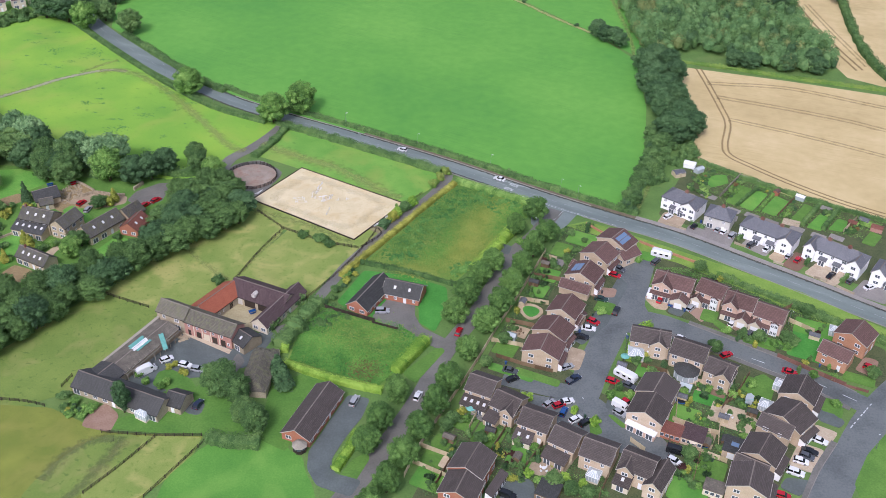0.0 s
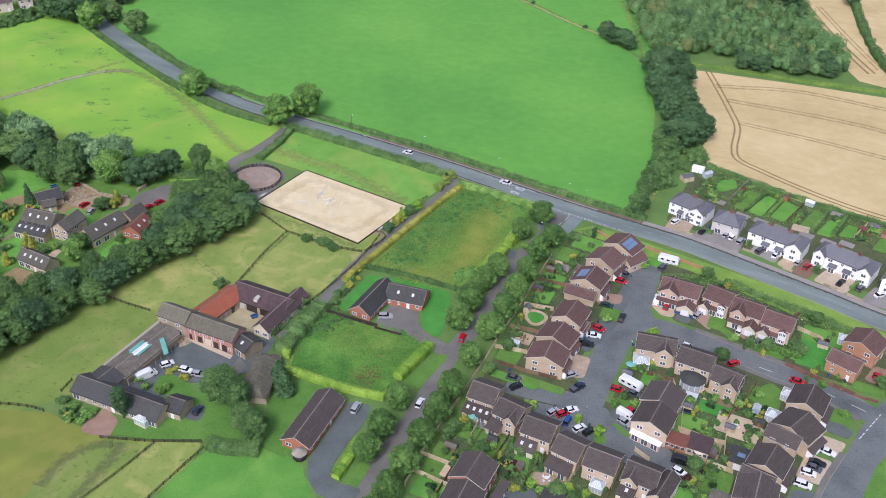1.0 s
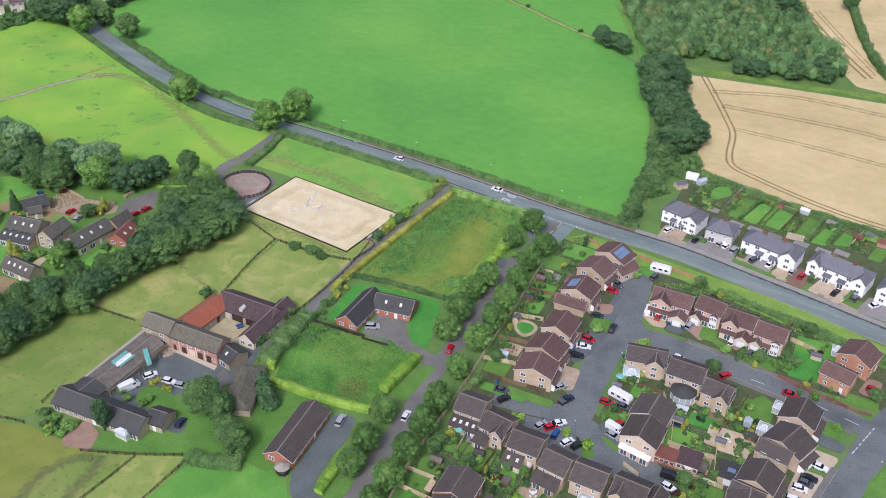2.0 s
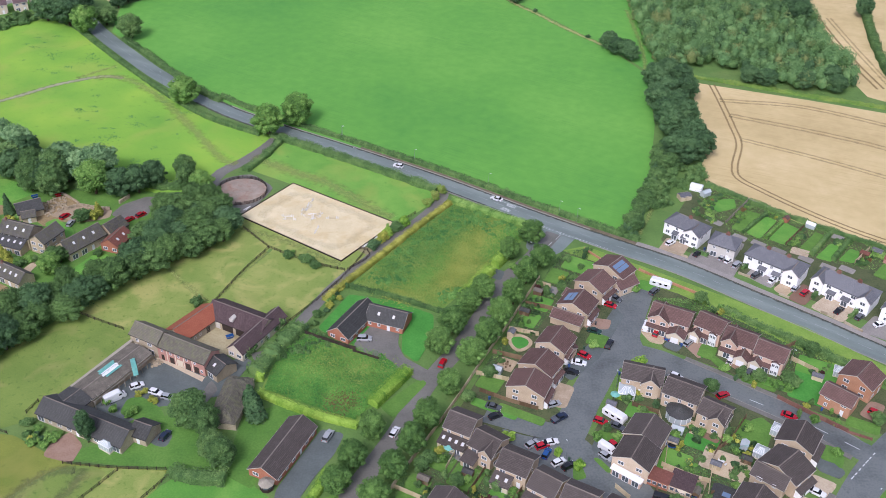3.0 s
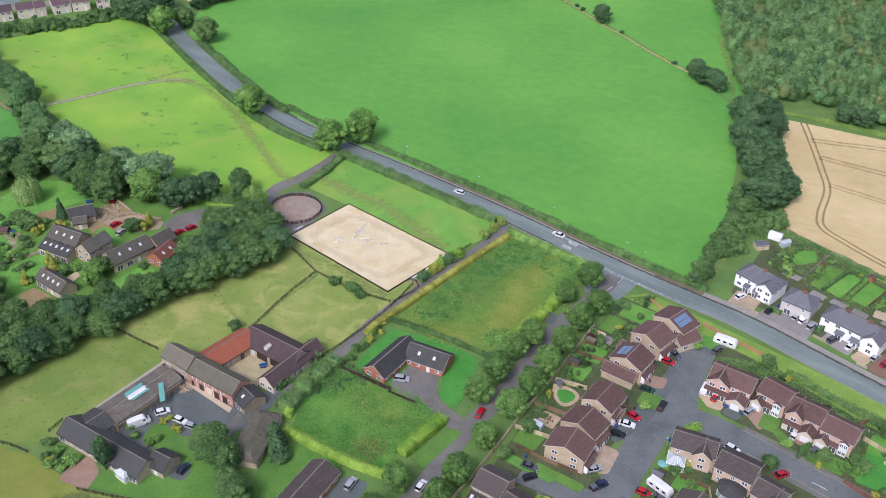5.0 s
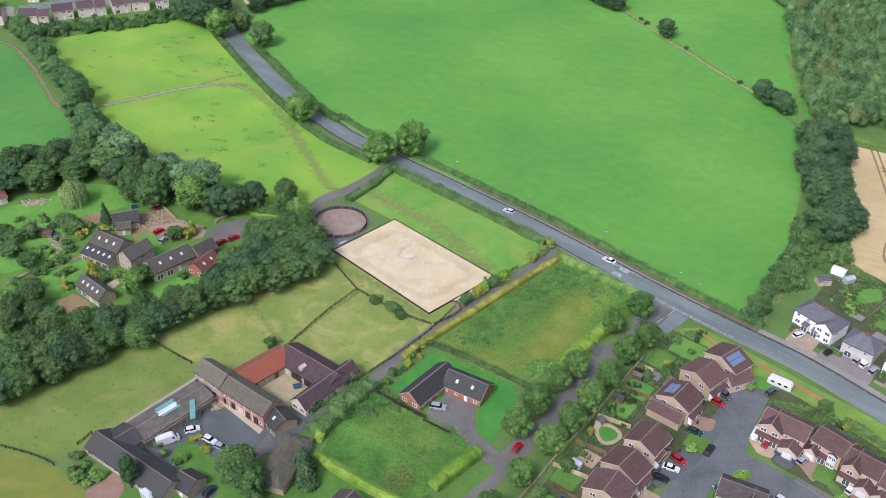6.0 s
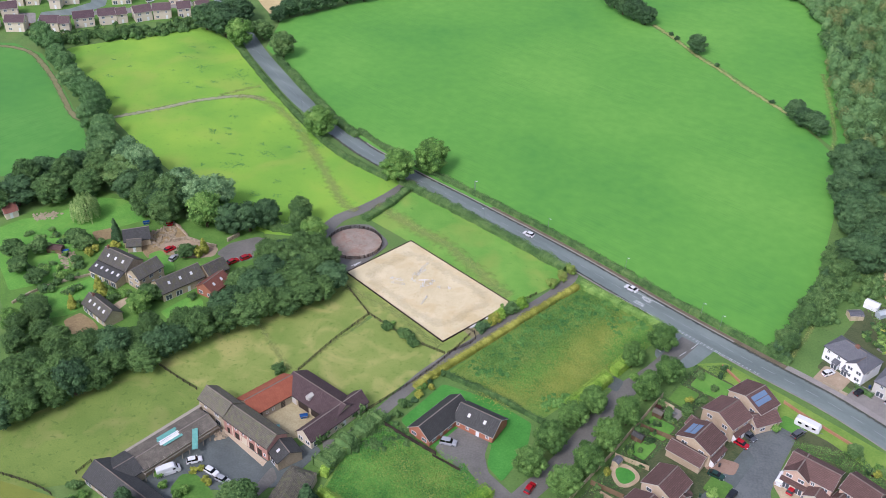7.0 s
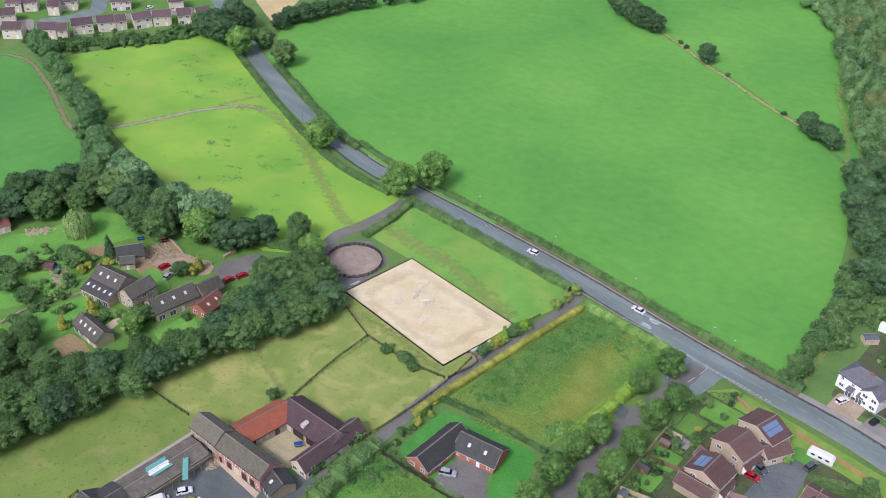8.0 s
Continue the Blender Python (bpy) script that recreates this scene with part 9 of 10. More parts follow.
# ---- garden things ----
def garden_shed(x, y, turn, w, d, wall, roof, label):
    ob = thing("garden_shed", pose(x, y, 0, 0, 0, turn), label, "shed", "garden sheds")
    a, b = w / 2, d / 2
    part("wall", Shape().add([(u, v, z) for u in (-a, a) for v, z in ((-b, 0), (b, 0), (b, 1.8), (0, 2.3), (-b, 1.8))], [(4, 3, 2, 1, 0), (5, 6, 7, 8, 9), (0, 5, 9, 4), (2, 7, 6, 1), (4, 9, 8, 3), (3, 8, 7, 2)]), wall, ob)
    r = Shape()
    r.slab([(-a - 0.12, -b - 0.15, 1.74), (a + 0.12, -b - 0.15, 1.74), (a + 0.12, 0, 2.38), (-a - 0.12, 0, 2.38)], 0.05)
    r.slab([(-a - 0.12, 0, 2.38), (a + 0.12, 0, 2.38), (a + 0.12, b + 0.15, 1.74), (-a - 0.12, b + 0.15, 1.74)], 0.05)
    part("roof", r, roof, ob)
    part("door", Shape().box(-0.4, -b - 0.04, 0.05, 0.4, -b, 1.7), wall, ob)


SHED_MATS = [(TIMBER, ROOF_DARK, "brown timber garden shed with a felt roof"), (PALE_TIMBER, ROOF_SLATE, "weathered grey garden shed"), (CONS_GLASS, CONS_GLASS, "small glass greenhouse in a garden"), (TIMBER, FELT, "timber shed with a grey felt roof")]
for k, (x, y) in enumerate([(69.4, 193.4), (78.0, 199.6), (69.7, 211.8), (20.1, 182.6), (13.2, 192.0), (67.7, 207.5), (86.9, 207.3), (33.0, 270.5), (28.6, 259.9), (24.4, 249.2), (20.3, 232.3), (2.0, 189.0), (76.6, 190.9), (52.4, 220.2), (63.9, 194.7), (71.4, 189.7), (86.5, 202.1), (113.5, 236.3)]):
    w, r, lab = SHED_MATS[k % 4]
    garden_shed(x, y, ROW_TURN + (90 if k % 3 == 0 else 0), 2.4 + 0.4 * (k % 3), 1.9, w, r, lab)
for (x, y), turn, w, d, wall, roof, lab in (((123.3, 320.8), 50, 2.2, 1.8, RED_BRICK, ROOF_RED, "small red-brown playhouse on a lawn"), ((131.4, 317.6), -36, 3.2, 2.0, CONS_GLASS, WHITE, "white-framed greenhouse beside the wheat"), ((145.6, 300.8), -36, 3.0, 2.2, TIMBER, ROOF_OLD_CLAY, "brown timber shed in a back garden"), ((150.3, 302.6), -36, 3.4, 2.6, DARK_TIMBER, ROOF_SLATE, "dark shed with a grey felt roof"), ((153.4, 297.9), -30, 4.0, 3.0, PINK, ROOF_OLD_CLAY, "pinkish summer house with white windows"), ((97.0, 336.4), 35, 3.6, 2.2, CONS_GLASS, CONS_GLASS, "low glass cold frame beside the cabin")):
    garden_shed(x, y, turn, w, d, wall, roof, lab)
garden_shed(*[(94.2, 340.4)][0], -25, 4.4, 3.2, RENDER, WHITE, "white garden cabin with a pale roof")
garden_shed(*[(88.6, 333.4)][0], 20, 4.4, 3.4, PALE_TIMBER, ROOF_SLATE, "grey garden shed beside the wheat")
garden_shed(*[(-169.9, 289.5)][0], 8, 5.0, 3.0, TIMBER, ROOF_RED, "brown summer house beside the pond")
shrub_rng = random.Random(12)
SHRUB_ZONES = [([(41.6, 295.0), (53.0, 298.1), (39.3, 266.6), (26.7, 240.7), (17.5, 224.3), (14.2, 229.3)], 26), ([(-5.5, 186.7), (7.3, 202.3), (18.2, 193.9), (41.5, 180.5), (43.4, 171.0), (-4.1, 169.2)], 46), ([(65.5, 209.2), (75.4, 214.4), (92.8, 215.1), (86.8, 196.6), (77.1, 187.9), (66.5, 171.9), (60.5, 179.2), (69.9, 189.6)], 44), ([(85.6, 272.0), (107.3, 252.9), (122.1, 247.8), (112.0, 230.9), (104.0, 233.2), (91.4, 246.4)], 16), ([(92.7, 338.3), (103.6, 343.3), (129.1, 321.2), (157.1, 303.2), (152.7, 290.3), (123.4, 299.7), (103.1, 309.3)], 34), ([(55.8, 233.8), (66.3, 223.8), (65.9, 211.6), (57.1, 218.5)], 14), ([(-172.7, 268.3), (-173.3, 286.7), (-142.8, 277.9), (-136.4, 274.0), (-146.5, 265.1)], 26), ([(-191.7, 294.2), (-174.1, 307.0), (-152.4, 300.1), (-159.4, 278.6), (-174.4, 270.7)], 30), ([(-41.4, 241.9), (-35.2, 249.3), (-28.6, 265.3), (-27.6, 269.8), (-30.5, 270.9)], 16), ([(-108.7, 204.8), (-100.2, 196.5), (-100.2, 191.5), (-106.0, 195.7)], 12), ([(-296.0, 449.2), (-221.0, 490.1), (-213.7, 476.3), (-285.9, 435.1)], 50), ([(89.9, 239.3), (103.9, 232.7), (100.8, 227.3), (87.2, 235.2)], 7), ([(-23.1, 293.8), (-18.0, 306.4), (-13.6, 310.6), (-20.4, 295.2)], 8), ([(-51.9, 288.1), (-42.8, 286.1), (-39.7, 280.2), (-47.6, 281.6)], 6), ([(103.7, 225.4), (115.6, 225.9), (115.2, 213.6), (101.1, 215.4)], 8)]
for k, (pts, n) in enumerate(SHRUB_ZONES):
    if k in (0, 1, 2, 3):
        for leaves, share in ((LEAF_MID, 0.5), (LEAF_LIGHT, 0.3), (LEAF_DARK, 0.3), (LEAF_YELLOW, 0.08), (LEAF_RED, 0.04)):
            thicket("shrubbery", pts, max(2, int(n * share * 1.6)), (0.8, 2.6), (0.5, 1.9), leaves, "mixed garden shrubs and border plants", "shrubs", 150 + k, 0.24, 100, [OVAL])
    if k == 4:
        for j, (leaves, share) in enumerate(((LEAF_MID, 9), (LEAF_LIGHT, 6), (LEAF_DARK, 4), (LEAF_YELLOW, 1), (LEAF_COPPER, 1))):
            for i, (p, q) in enumerate((((103.6, 316.4), (112.6, 329.6)), ((116.4, 324.4), (123.0, 320.8)), ((121.4, 304.9), (129.6, 315.6)), ((98.0, 322.6), (94.6, 331.0)), ((95.6, 329.8), (104.6, 336.6)), ((136.6, 308.6), (143.4, 307.6)), ((142.6, 295.0), (148.6, 301.6)), ((91.0, 326.0), (97.0, 318.0)))):
                d = Vector((q[1] - p[1], p[0] - q[0])).normalized() * 1.3
                ring = [Vector(p) + d, Vector(q) + d, Vector(q) - d, Vector(p) - d]
                if (i + j) % (1 + j // 3) == 0:
                    thicket("shrubbery", [tuple(c) for c in ring], share, (0.8, 2.2), (0.5, 1.8), leaves, "mixed border shrubs of a back garden", "shrubs", 500 + 10 * i + j, 0.22, 90)
        for j, leaves in enumerate((LEAF_MID, LEAF_LIGHT)):
            rank_growth(pts, 5200, 0.17, leaves, "low leafy plants in the back garden beds", 370 + j, (), 0.2, "border_plants", BACK_LAWNS)
        continue
    if k in (6, 7, 10):
        for leaves, share in ((LEAF_MID, 0.5), (LEAF_LIGHT, 0.3), (LEAF_DARK, 0.2)):
            thicket("shrubbery", pts, max(2, int(n * share * 1.3)), (1.2, 3.4), (0.8, 2.4), leaves, "mixed green garden shrubs grown together", "shrubs", 50 + k, 0.26, 110, [OVAL])
        continue
    for x, y in scatter(pts, n, shrub_rng):
        k = shrub_rng.random()
        leaves = LEAF_MID if k < 0.45 else LEAF_LIGHT if k < 0.7 else LEAF_DARK if k < 0.84 else LEAF_YELLOW if k < 0.95 else LEAF_RED
        if inside_polygon(x, y, OVAL):
            continue
        plant("bush", x, y, shrub_rng.uniform(1.2, 3.4), shrub_rng.uniform(0.8, 2.6), leaves, "rounded leafy garden shrub", "bush", "garden shrubs")
for x, y in [(-74.5, 212.0), (-76.0, 212.9), (-78.7, 215.7), (-80.1, 214.4)]:
    plant("bush", x, y, 2.2, 1.6, LEAF_YELLOW, "clipped golden yellow bush in the farm garden", "bush", "garden shrubs")

# stacked roofing sheets on the open shed
def roofing_sheets(x, y, z, turn, tip, long, count, wide, label, pale=()):
    ob = thing("roofing_sheets", pose(x, y, z, 0, tip, turn), label, "roofing sheets", "roofing sheets")
    rng = random.Random(int(abs(x) * 10))
    for i in range(count):
        s, v = Shape(), (i - count / 2) * wide * 0.92
        u, lift = rng.uniform(-0.35, 0.35), 0.06 * (i % 3)
        top = [(v + (k + t) * wide / 4, lift + h) for k in range(4) for t, h in ((0.0, 0.07), (0.5, 0.07), (0.58, 0.03), (0.92, 0.03))]
        rim = top + [(q, h - 0.02) for q, h in reversed(top)]
        n = len(rim)
        s.add([(e, q, h) for e in (u - long / 2, u + long / 2) for q, h in rim], [(k, k + n, (k + 1) % n + n, (k + 1) % n) for k in range(n)])
        m = len(top)
        for e in (0, n):
            s.add([], [tuple(e + c - len(s.v) for c in (k, k + 1, n - 2 - k, n - 1 - k)) for k in range(m - 1)])
        part("sheet", s, WHITE if i in pale else TEAL, ob)


roofing_sheets(-89.9, 220.5, 3.95, 62, 0, 5.8, 5, 0.85, "teal and white corrugated roofing sheets on the shed roof", (1, 2))
roofing_sheets(-83.4, 222.3, 3.35, -64, 9, 6.6, 2, 0.75, "teal corrugated roofing sheets leaning over the shed's edge")

# open rafters and a pale wall plate along the open shed
a, b = [Vector(q) for q in ((-91.2, 208.6), (-80.8, 229.1))]
d = (b - a).normalized()
n = Vector((d.y, -d.x))
frame_ob = thing("rafter_frame", pose(a.x, a.y, 0, 0, 0, math.degrees(math.atan2(d.y, d.x))), "bare timber rafters along the open shed", "timber frame", "farm buildings")
span = (b - a).length
for k in range(int(span / 2.2)):
    part("post", Shape().box(k * 2.2, -1.4, 0, k * 2.2 + 0.2, -1.2, 2.9), GREY_TIMBER, frame_ob)
    part("rafter", Shape().slab([(k * 2.2, -1.6, 2.95), (k * 2.2 + 0.15, -1.6, 2.95), (k * 2.2 + 0.15, 0.3, 3.2), (k * 2.2, 0.3, 3.2)], 0.12), GREY_TIMBER, frame_ob)
for y in (-1.4, -0.6):
    part("beam", Shape().box(0, y, 2.95 + (y + 1.4) * 0.1, span, y + 0.22, 3.15 + (y + 1.4) * 0.1), GREY_TIMBER, frame_ob)
a, b = [Vector(q) for q in ((-98.9, 212.9), (-87.5, 235.5))]
d = (b - a).normalized()
plate = thing("wall_plate", pose(a.x, a.y, 0, 0, 0, math.degrees(math.atan2(d.y, d.x))), "pale timber wall plate behind the open shed", "timber frame", "farm buildings")
part("wall", Shape().box(0, -0.25, 0, (b - a).length, 0.25, 2.9), STONE, plate)
part("plate", Shape().box(0, -0.5, 2.9, (b - a).length, 0.5, 3.1), GREY_TIMBER, plate)


# ---- clutter ----
def wheelie_bin(x, y, turn, mat, shade):
    ob = thing("wheelie_bin", pose(x, y, 0.12, 0, 0, turn), f"{shade} plastic wheelie bin beside a house", "bin", "wheelie bins")
    part("tub", Shape().add([(sx * w, sy * w, z) for z, w in ((0, 0.22), (0.95, 0.29)) for sx, sy in ((-1, -1), (1, -1), (1, 1), (-1, 1))], [(3, 2, 1, 0), (4, 5, 6, 7), (0, 1, 5, 4), (1, 2, 6, 5), (2, 3, 7, 6), (3, 0, 4, 7)]), mat, ob)
    part("lid", Shape().slab([(-0.32, -0.34, 1.0), (0.32, -0.34, 1.0), (0.32, 0.3, 1.1), (-0.32, 0.3, 1.1)], 0.08), mat, ob)


def garden_table(x, y, turn, mat, shade):
    ob = thing("garden_table", pose(x, y, 0.12, 0, 0, turn), f"{shade} round garden table with chairs on a terrace", "garden table", "garden furniture")
    part("tabletop", Shape().tube(0, 0, 0.7, 0.75, 0.6, 0.6, 12), mat, ob)
    part("leg", Shape().tube(0, 0, 0, 0.7, 0.06, 0.06, 6), mat, ob)
    for k in range(4):
        m = pose(0, 0, 0, 0, 0, 45 + 90 * k)
        part("chair", Shape().box(0.8, -0.22, 0, 1.24, 0.22, 0.45, m).box(1.18, -0.22, 0.45, 1.24, 0.22, 0.9, m), mat, ob)


def parasol(x, y, mat, shade):
    ob = thing("parasol", pose(x, y, 0.12), f"{shade} open garden parasol over a terrace", "parasol", "garden furniture")
    part("pole", Shape().tube(0, 0, 0, 2.4, 0.03, 0.03, 6), METAL, ob)
    part("canopy", Shape().tube(0, 0, 2.0, 2.5, 1.4, 0.05, 8), mat, ob)


def trampoline(x, y):
    ob = thing("trampoline", pose(x, y, 0.12), "round garden trampoline with a dark mat", "trampoline", "garden furniture")
    part("mat", Shape().tube(0, 0, 0.75, 0.8, 1.3, 1.3, 16), BLACK, ob)
    ring = Shape()
    for k in range(16):
        ring.box(1.3, -0.27, 0.74, 1.6, 0.27, 0.84, pose(0, 0, 0, 0, 0, k * 22.5))
    part("pad", ring, PAINT["blue"], ob)
    for k in range(4):
        part("leg", Shape().box(1.4, -0.04, 0, 1.48, 0.04, 0.75, pose(0, 0, 0, 0, 0, 45 + 90 * k)), METAL, ob)


BIN_GREEN, BIN_BLUE, BIN_GREY = glossy("bin_green", "2c4a34", 0.5), glossy("bin_blue", "2a4e86", 0.5), glossy("bin_grey", "3c3e40", 0.5)
for k, (x, y) in enumerate([(75.4, 248.6), (75.8, 248.0), (86.3, 254.9), (93.1, 239.5), (126.7, 277.2), (127.1, 276.2), (101.2, 291.4), (90.9, 300.0), (66.4, 258.5), (33.1, 218.7), (18.2, 220.5), (30.6, 205.9), (39.6, 199.1), (55.7, 197.1), (62.2, 193.5), (79.6, 218.9), (111.5, 223.2), (113.7, 222.1), (115.4, 220.7), (55.8, 233.8), (59.4, 181.2), (71.8, 184.0), (78.1, 188.3), (50.5, 256.3), (46.2, 244.4), (41.3, 235.9), (-13.2, 177.4), (-1.3, 198.6)]):
    wheelie_bin(x, y, 15 * k, *((BIN_GREEN, "green"), (BIN_BLUE, "blue"), (BIN_GREY, "grey"))[k % 3])
for k, (x, y) in enumerate([(64.1, 225.8), (73.6, 213.3), (70.4, 192.6), (80.0, 201.2), (82.4, 198.2), (10.5, 198.4), (26.9, 179.5), (23.0, 235.1), (36.9, 272.3), (2.9, 180.5), (65.8, 194.1), (60.1, 227.4)]):
    garden_table(x, y, 30 * k, *((WHITE, "white"), (TIMBER, "brown"), (METAL, "grey"))[k % 3])
for (x, y), mat, shade in (((53.6, 223.3), TEAL, "turquoise"), ((7.8, 199.6), TEAL, "pale teal"), ((67.6, 189.5), CREAM, "cream")):
    parasol(x, y, mat, shade)
for x, y in [(70.7, 189.7), (67.5, 206.5)]:
    trampoline(x, y)


def swing(x, y, turn):
    ob = thing("garden_swing", pose(x, y, 0.12, 0, 0, turn), "pale metal garden swing on a lawn", "swing", "garden furniture")
    for s in (-1, 1):
        for k in (-1, 1):
            part("leg", Shape().tube(0, 0, 0, 2.2, 0.05, 0.05, 6, pose(s * 1.3, k * 0.8, 0, k * 20)), TEAL, ob)
    part("bar", Shape().tube(0, 0, -1.4, 1.4, 0.05, 0.05, 6, pose(0, 0, 2.06, 0, 90)), TEAL, ob)
    part("seat", Shape().box(-0.25, -0.1, 0.5, 0.25, 0.1, 0.54), TIMBER, ob)
    for s in (-0.22, 0.22):
        part("rope", Shape().tube(s, 0, 0.54, 2.06, 0.02, 0.02, 5), METAL, ob)


swing(86.4, 205.9, 20)
# low walls and hedges before the white houses
for pts in ([(78.0, 298.2), (84.3, 294.9)], [(100.3, 287.1), (103.4, 285.2)], [(111.4, 276.5), (113.9, 274.9)], [(122.6, 268.2), (126.0, 265.9)], [(128.7, 263.5), (133.0, 259.4)]):
    panel_fence(pts, "low grey stone front garden wall", 0.8, STONE, "garden_wall", 2.5, 0.3)
for pts in ([(87.0, 298.7), (91.2, 296.3)], [(102.0, 289.7), (106.1, 293.4)], [(121.7, 275.3), (126.3, 281.5)], [(131.0, 266.1), (135.7, 271.1)]):
    hedge(pts, 1.3, 1.5, LEAF_MID, "clipped green hedge between front gardens")
hedge([(54.8, 223.3), (56.9, 231.2), (60.7, 238.1), (63.7, 240.1)], 1.8, 1.8, LEAF_HEDGE, "rounded light green hedge at the corner house")
for x, y in [(24.9, 283.5), (64.4, 274.5), (53.1, 207.7), (54.8, 205.0), (49.2, 245.6), (86.8, 238.0), (100.2, 232.4), (104.2, 231.5), (13.7, 204.9), (47.5, 207.4), (111.2, 206.6)]:
    plant("bush", x, y, 3.2, 2.2, LEAF_LIGHT, "rounded light green front garden shrub", "bush", "garden shrubs")

# ---- cottage garden: dry stone walls, rubble, pond stones ----
def stone_wall(pts, high, label):
    """A dry stone wall laid of separate blocks."""
    rng = random.Random(int(pts[0][0] * 3) % 997)
    line = smooth_line(pts, 0.8) if len(pts) > 2 else [Vector(pts[0]).lerp(Vector(pts[1]), t) for t in np.linspace(0, 1, 12)]
    ob = thing("stone_wall", pose(line[0].x, line[0].y, 0), label, "wall", "dry stone walls")
    meshes = [Shape().box(-0.45, -0.28, 0, 0.45, 0.28, high * 0.5).mesh("stone", STONE), Shape().box(-0.36, -0.24, 0, 0.36, 0.24, high * 0.5).mesh("stone", STONE)]
    for q, r in zip(line, line[1:]):
        d = r - q
        for lift in (0, high * 0.5):
            o = part("stone", meshes[rng.randrange(2)], STONE, ob)
            o.matrix_basis = pose(q.x - line[0].x + rng.uniform(-0.06, 0.06), q.y - line[0].y + rng.uniform(-0.06, 0.06), lift, rng.uniform(-3, 3), rng.uniform(-3, 3), math.degrees(math.atan2(d.y, d.x)) + rng.uniform(-8, 8))


stone_wall([(-166.3, 261.0), (-164.6, 265.6), (-161.9, 270.3), (-157.4, 275.6), (-151.0, 281.3)], 0.9, "low curved dry stone wall beside the cottage lawn")
stone_wall([(-135.0, 306.4), (-131.0, 308.8), (-124.8, 307.7), (-119.3, 307.5)], 1.3, "dry stone wall round the cottage yard")
stone_wall([(-117.5, 312.1), (-115.4, 316.2)], 1.5, "short dry stone wall beside the yard")
stone_wall([(-140.4, 316.2), (-136.4, 313.6), (-131.8, 310.2)], 1.0, "tumbled dry stone wall beside the yard")


def rubble(pts, count, label, seed):
    """Loose stones heaped on the ground."""
    rng = random.Random(seed)
    s = Shape()
    for x, y in scatter(pts, count, rng):
        r = rng.uniform(0.15, 0.6)
        m = pose(x, y, 0.1, rng.uniform(0, 40), rng.uniform(0, 40), rng.uniform(0, 360))
        s.box(-r, -r * 0.7, -r * 0.4, r, r * 0.7, r * 0.6, m)
    solid("rubble", s, STONE, label, "rubble", "", "stuff")


rubble([(-146.9, 307.0), (-143.2, 313.5), (-138.6, 315.0), (-135.5, 307.3), (-139.8, 300.9)], 170, "heap of loose stone and rubble in the yard", 4)
rubble([(-190.2, 306.1), (-185.9, 309.7), (-180.5, 310.0), (-182.2, 305.8), (-186.8, 302.8)], 90, "heap of loose stones at the edge of the lawn", 5)
rubble([(-168.5, 288.3), (-163.6, 290.5), (-158.2, 283.6), (-161.1, 281.1)], 110, "stones round a garden pond", 6)
rubble([(-83.3, 230.0), (-80.1, 231.6), (-77.3, 228.4), (-79.9, 226.1)], 60, "stacked stone and timber in the farm yard", 7)
for (x, y), mat, lab in (((-141.3, 314.8), PAINT["red"], "red"), ((-149.5, 313.2), PAINT["blue"], "blue"), ((-166.4, 289.6), PAINT["blue"], "blue"), ((-66.2, 234.8), TEAL, "teal"), ((-60.6, 241.1), PAINT["blue"], "blue")):
    ob = thing("skip_container", pose(x, y, 0.12, 0, 0, 30), f"small {lab} metal skip standing in a yard", "skip", "yard containers")
    part("tub", Shape().add([(sx * w, sy * w * 0.6, z) for z, w in ((0, 0.8), (0.9, 1.15)) for sx, sy in ((-1, -1), (1, -1), (1, 1), (-1, 1))], [(3, 2, 1, 0), (4, 5, 6, 7), (0, 1, 5, 4), (1, 2, 6, 5), (2, 3, 7, 6), (3, 0, 4, 7)]), mat, ob)
    part("rim", Shape().box(-1.2, -0.75, 0.86, 1.2, -0.65, 0.96).box(-1.2, 0.65, 0.86, 1.2, 0.75, 0.96), METAL, ob)

# flat-roofed garden room with a blue roof light
(gx, gy), = [(78.2, 187.9)]
ob = thing("garden_room", pose(gx, gy, 0, 0, 0, ROW_TURN), "low garden room with a dark flat roof and blue roof light", "garden room")
part("wall", Shape().box(-2.6, -3, 0, 2.6, 3, 2.5), BUFF, ob)
part("flat_roof", Shape().box(-2.8, -3.2, 2.5, 2.8, 3.2, 2.66), ROOF_DARK, ob)
part("roof_light", Shape().box(-0.9, -0.6, 2.66, 1.1, 0.8, 2.84), SOLAR, ob, "blue glazed roof light")
part("door", Shape().box(-1.2, -3.06, 0.05, 0.6, -3.0, 2.1), WHITE, ob)

# leafy beds round the garden lawns
BEDS = [(x, y, w + 0.6, d + 0.6) for (x, y), w, d in GARDENS + TERRACES + [((83.5, 199.0), 8, 6), ((92.5, 215.0), 7, 7), ((70.0, 199.5), 7, 4), ((71.0, 181.0), 7, 6), ((19.8, 171.6), 11, 9), ((55.0, 187.0), 12, 6), ((27.5, 181.5), 6, 6)]]
for k in (0, 1, 2, 3):
    for j, leaves in enumerate((LEAF_MID, LEAF_DARK, LEAF_LIGHT)):
        rank_growth(SHRUB_ZONES[k][0], (5200, 4200, 1600)[j], 0.17, leaves, "low leafy plants in the garden beds", 300 + 10 * k + j, BEDS, 0.22, "border_plants", [OVAL])

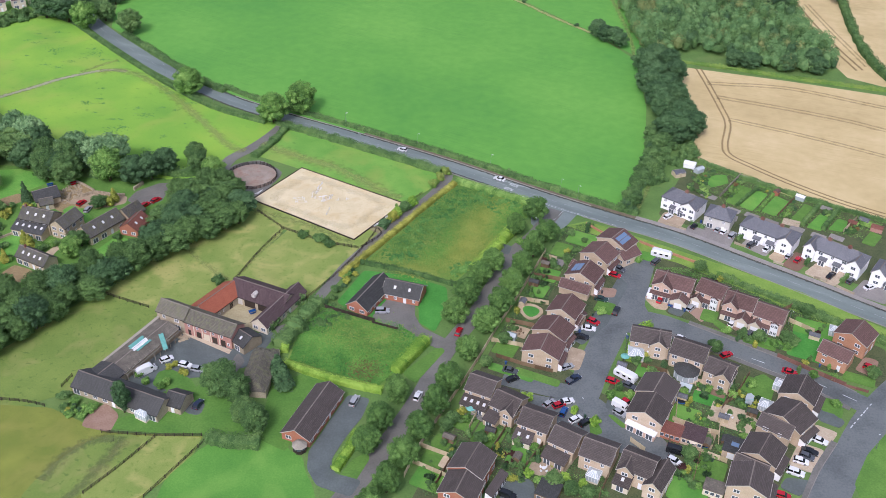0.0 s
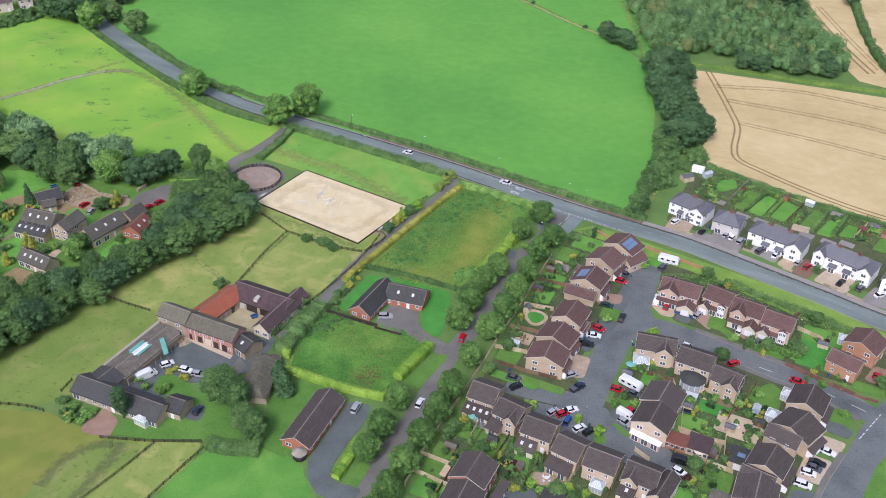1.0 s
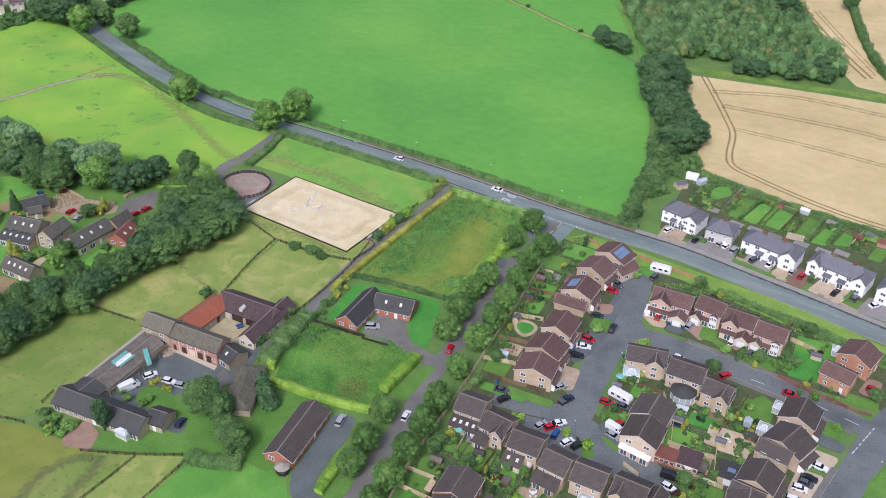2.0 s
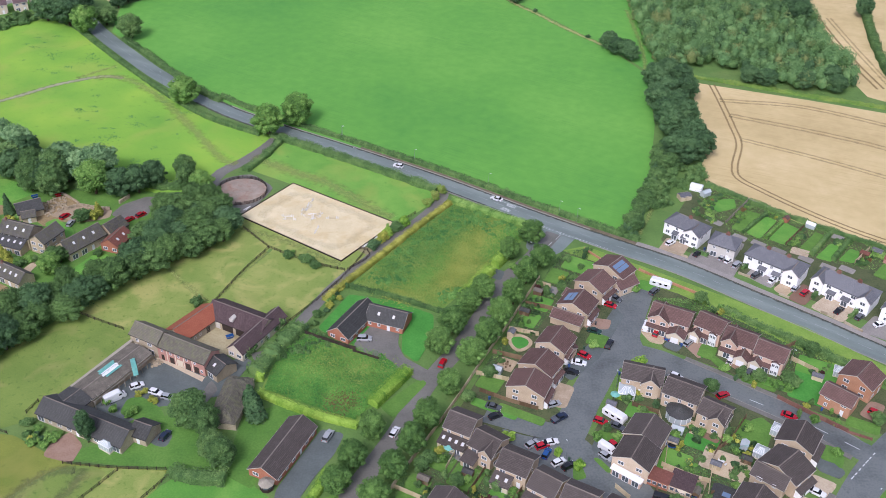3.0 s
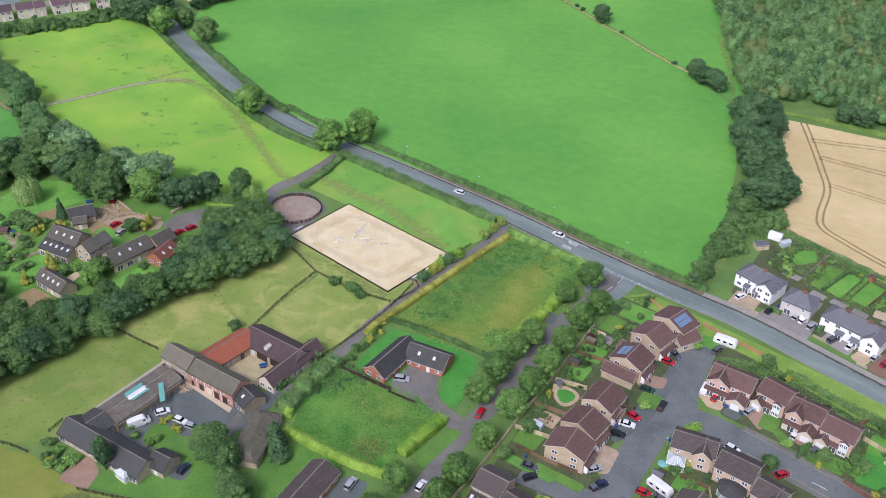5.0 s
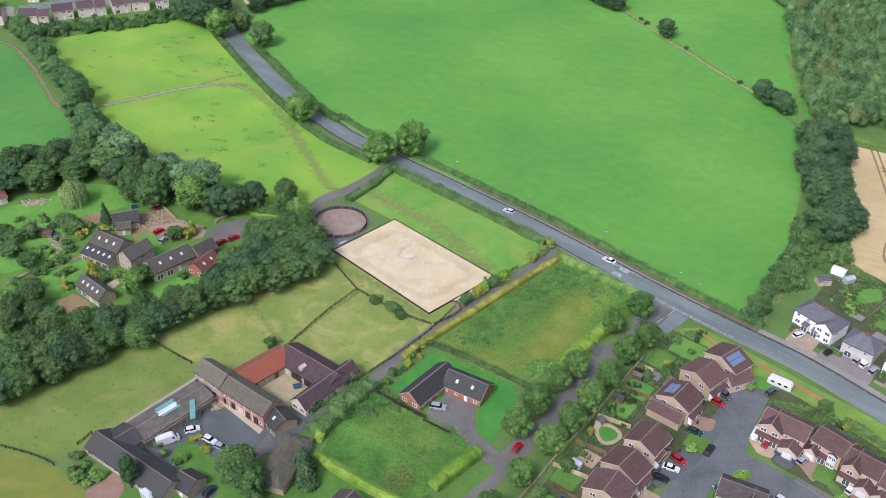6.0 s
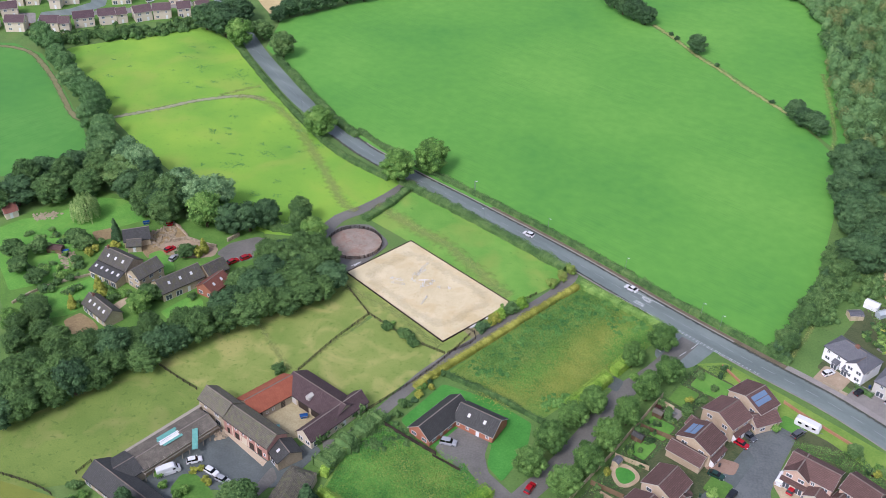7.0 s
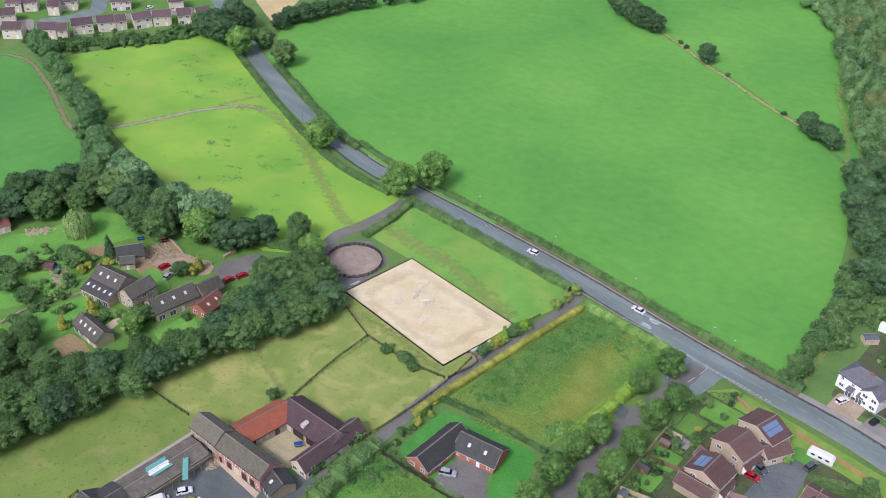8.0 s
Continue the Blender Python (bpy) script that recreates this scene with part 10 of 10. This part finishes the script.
for j, leaves in enumerate((LEAF_MID, LEAF_LIGHT)):
    rank_growth([(68.4, 272.1), (85.5, 271.6), (93.3, 261.9), (87.4, 260.4), (79.8, 266.3), (70.6, 267.7)], 1400, 0.17, leaves, "low leafy plants behind the houses", 350 + j, BEDS, 0.22, "border_plants")


def annex(pts, wide, deep, high, wall, roof, label, name="garden_room"):
    """A low flat-roofed annex with a glazed front."""
    (x, y), = pts
    ob = thing(name, pose(x, y, 0, 0, 0, ROW_TURN), label, name.replace("_", " "))
    part("wall", Shape().box(-wide / 2, -deep / 2, 0, wide / 2, deep / 2, high), wall, ob)
    part("flat_roof", Shape().box(-wide / 2 - 0.2, -deep / 2 - 0.2, high, wide / 2 + 0.2, deep / 2 + 0.2, high + 0.16), roof, ob)
    for k in range(int(wide / 1.4)):
        u = -wide / 2 + 0.5 + k * 1.4
        part("window", Shape().box(u, -deep / 2 - 0.04, 0.9, u + 1.1, -deep / 2, 2.0), WHITE, ob)
        part("pane", Shape().box(u + 0.08, -deep / 2 - 0.06, 0.98, u + 1.02, -deep / 2 - 0.04, 1.92), PANE, ob)


annex([(62.3, 193.5)], 6.0, 4.2, 2.6, RED_BRICK, ROOF_OLD_CLAY, "low brick sun room with a red-brown roof")
annex([(68.2, 192.1)], 6.0, 6.0, 2.5, BUFF, ROOF_PLUM, "flat-roofed garage with a purple-brown roof", "garage")
annex([(27.5, 170.8)], 5.5, 5.5, 2.5, TIMBER, ROOF_DARK, "dark green-black roofed garage in a garden", "garage")
annex([(70.0, 173.5)], 5.0, 4.0, 2.4, CREAM, FELT, "small sun room with a pale grey roof")
parked("van", "black", [(60.5, 187.8), (65.0, 186.2)], "in the cul-de-sac", 0.11)
parked("suv", "black", [(15.2, 171.0), (19.1, 169.3)], "in a tarmac court", 0.11)
for x, y in [(22.6, 206.3), (24.2, 205.7), (42.0, 196.6), (50.4, 210.5), (36.7, 200.9), (13.6, 197.0), (18.8, 189.7), (20.7, 187.7), (22.8, 177.4), (32.3, 176.2), (36.5, 174.1), (40.6, 172.4)]:
    plant("bush", x, y, shrub_rng.uniform(1.8, 3.6), shrub_rng.uniform(1.2, 2.8), LEAF_HEDGE if shrub_rng.random() < 0.5 else LEAF_MID, "rounded green front garden shrub", "bush", "garden shrubs")
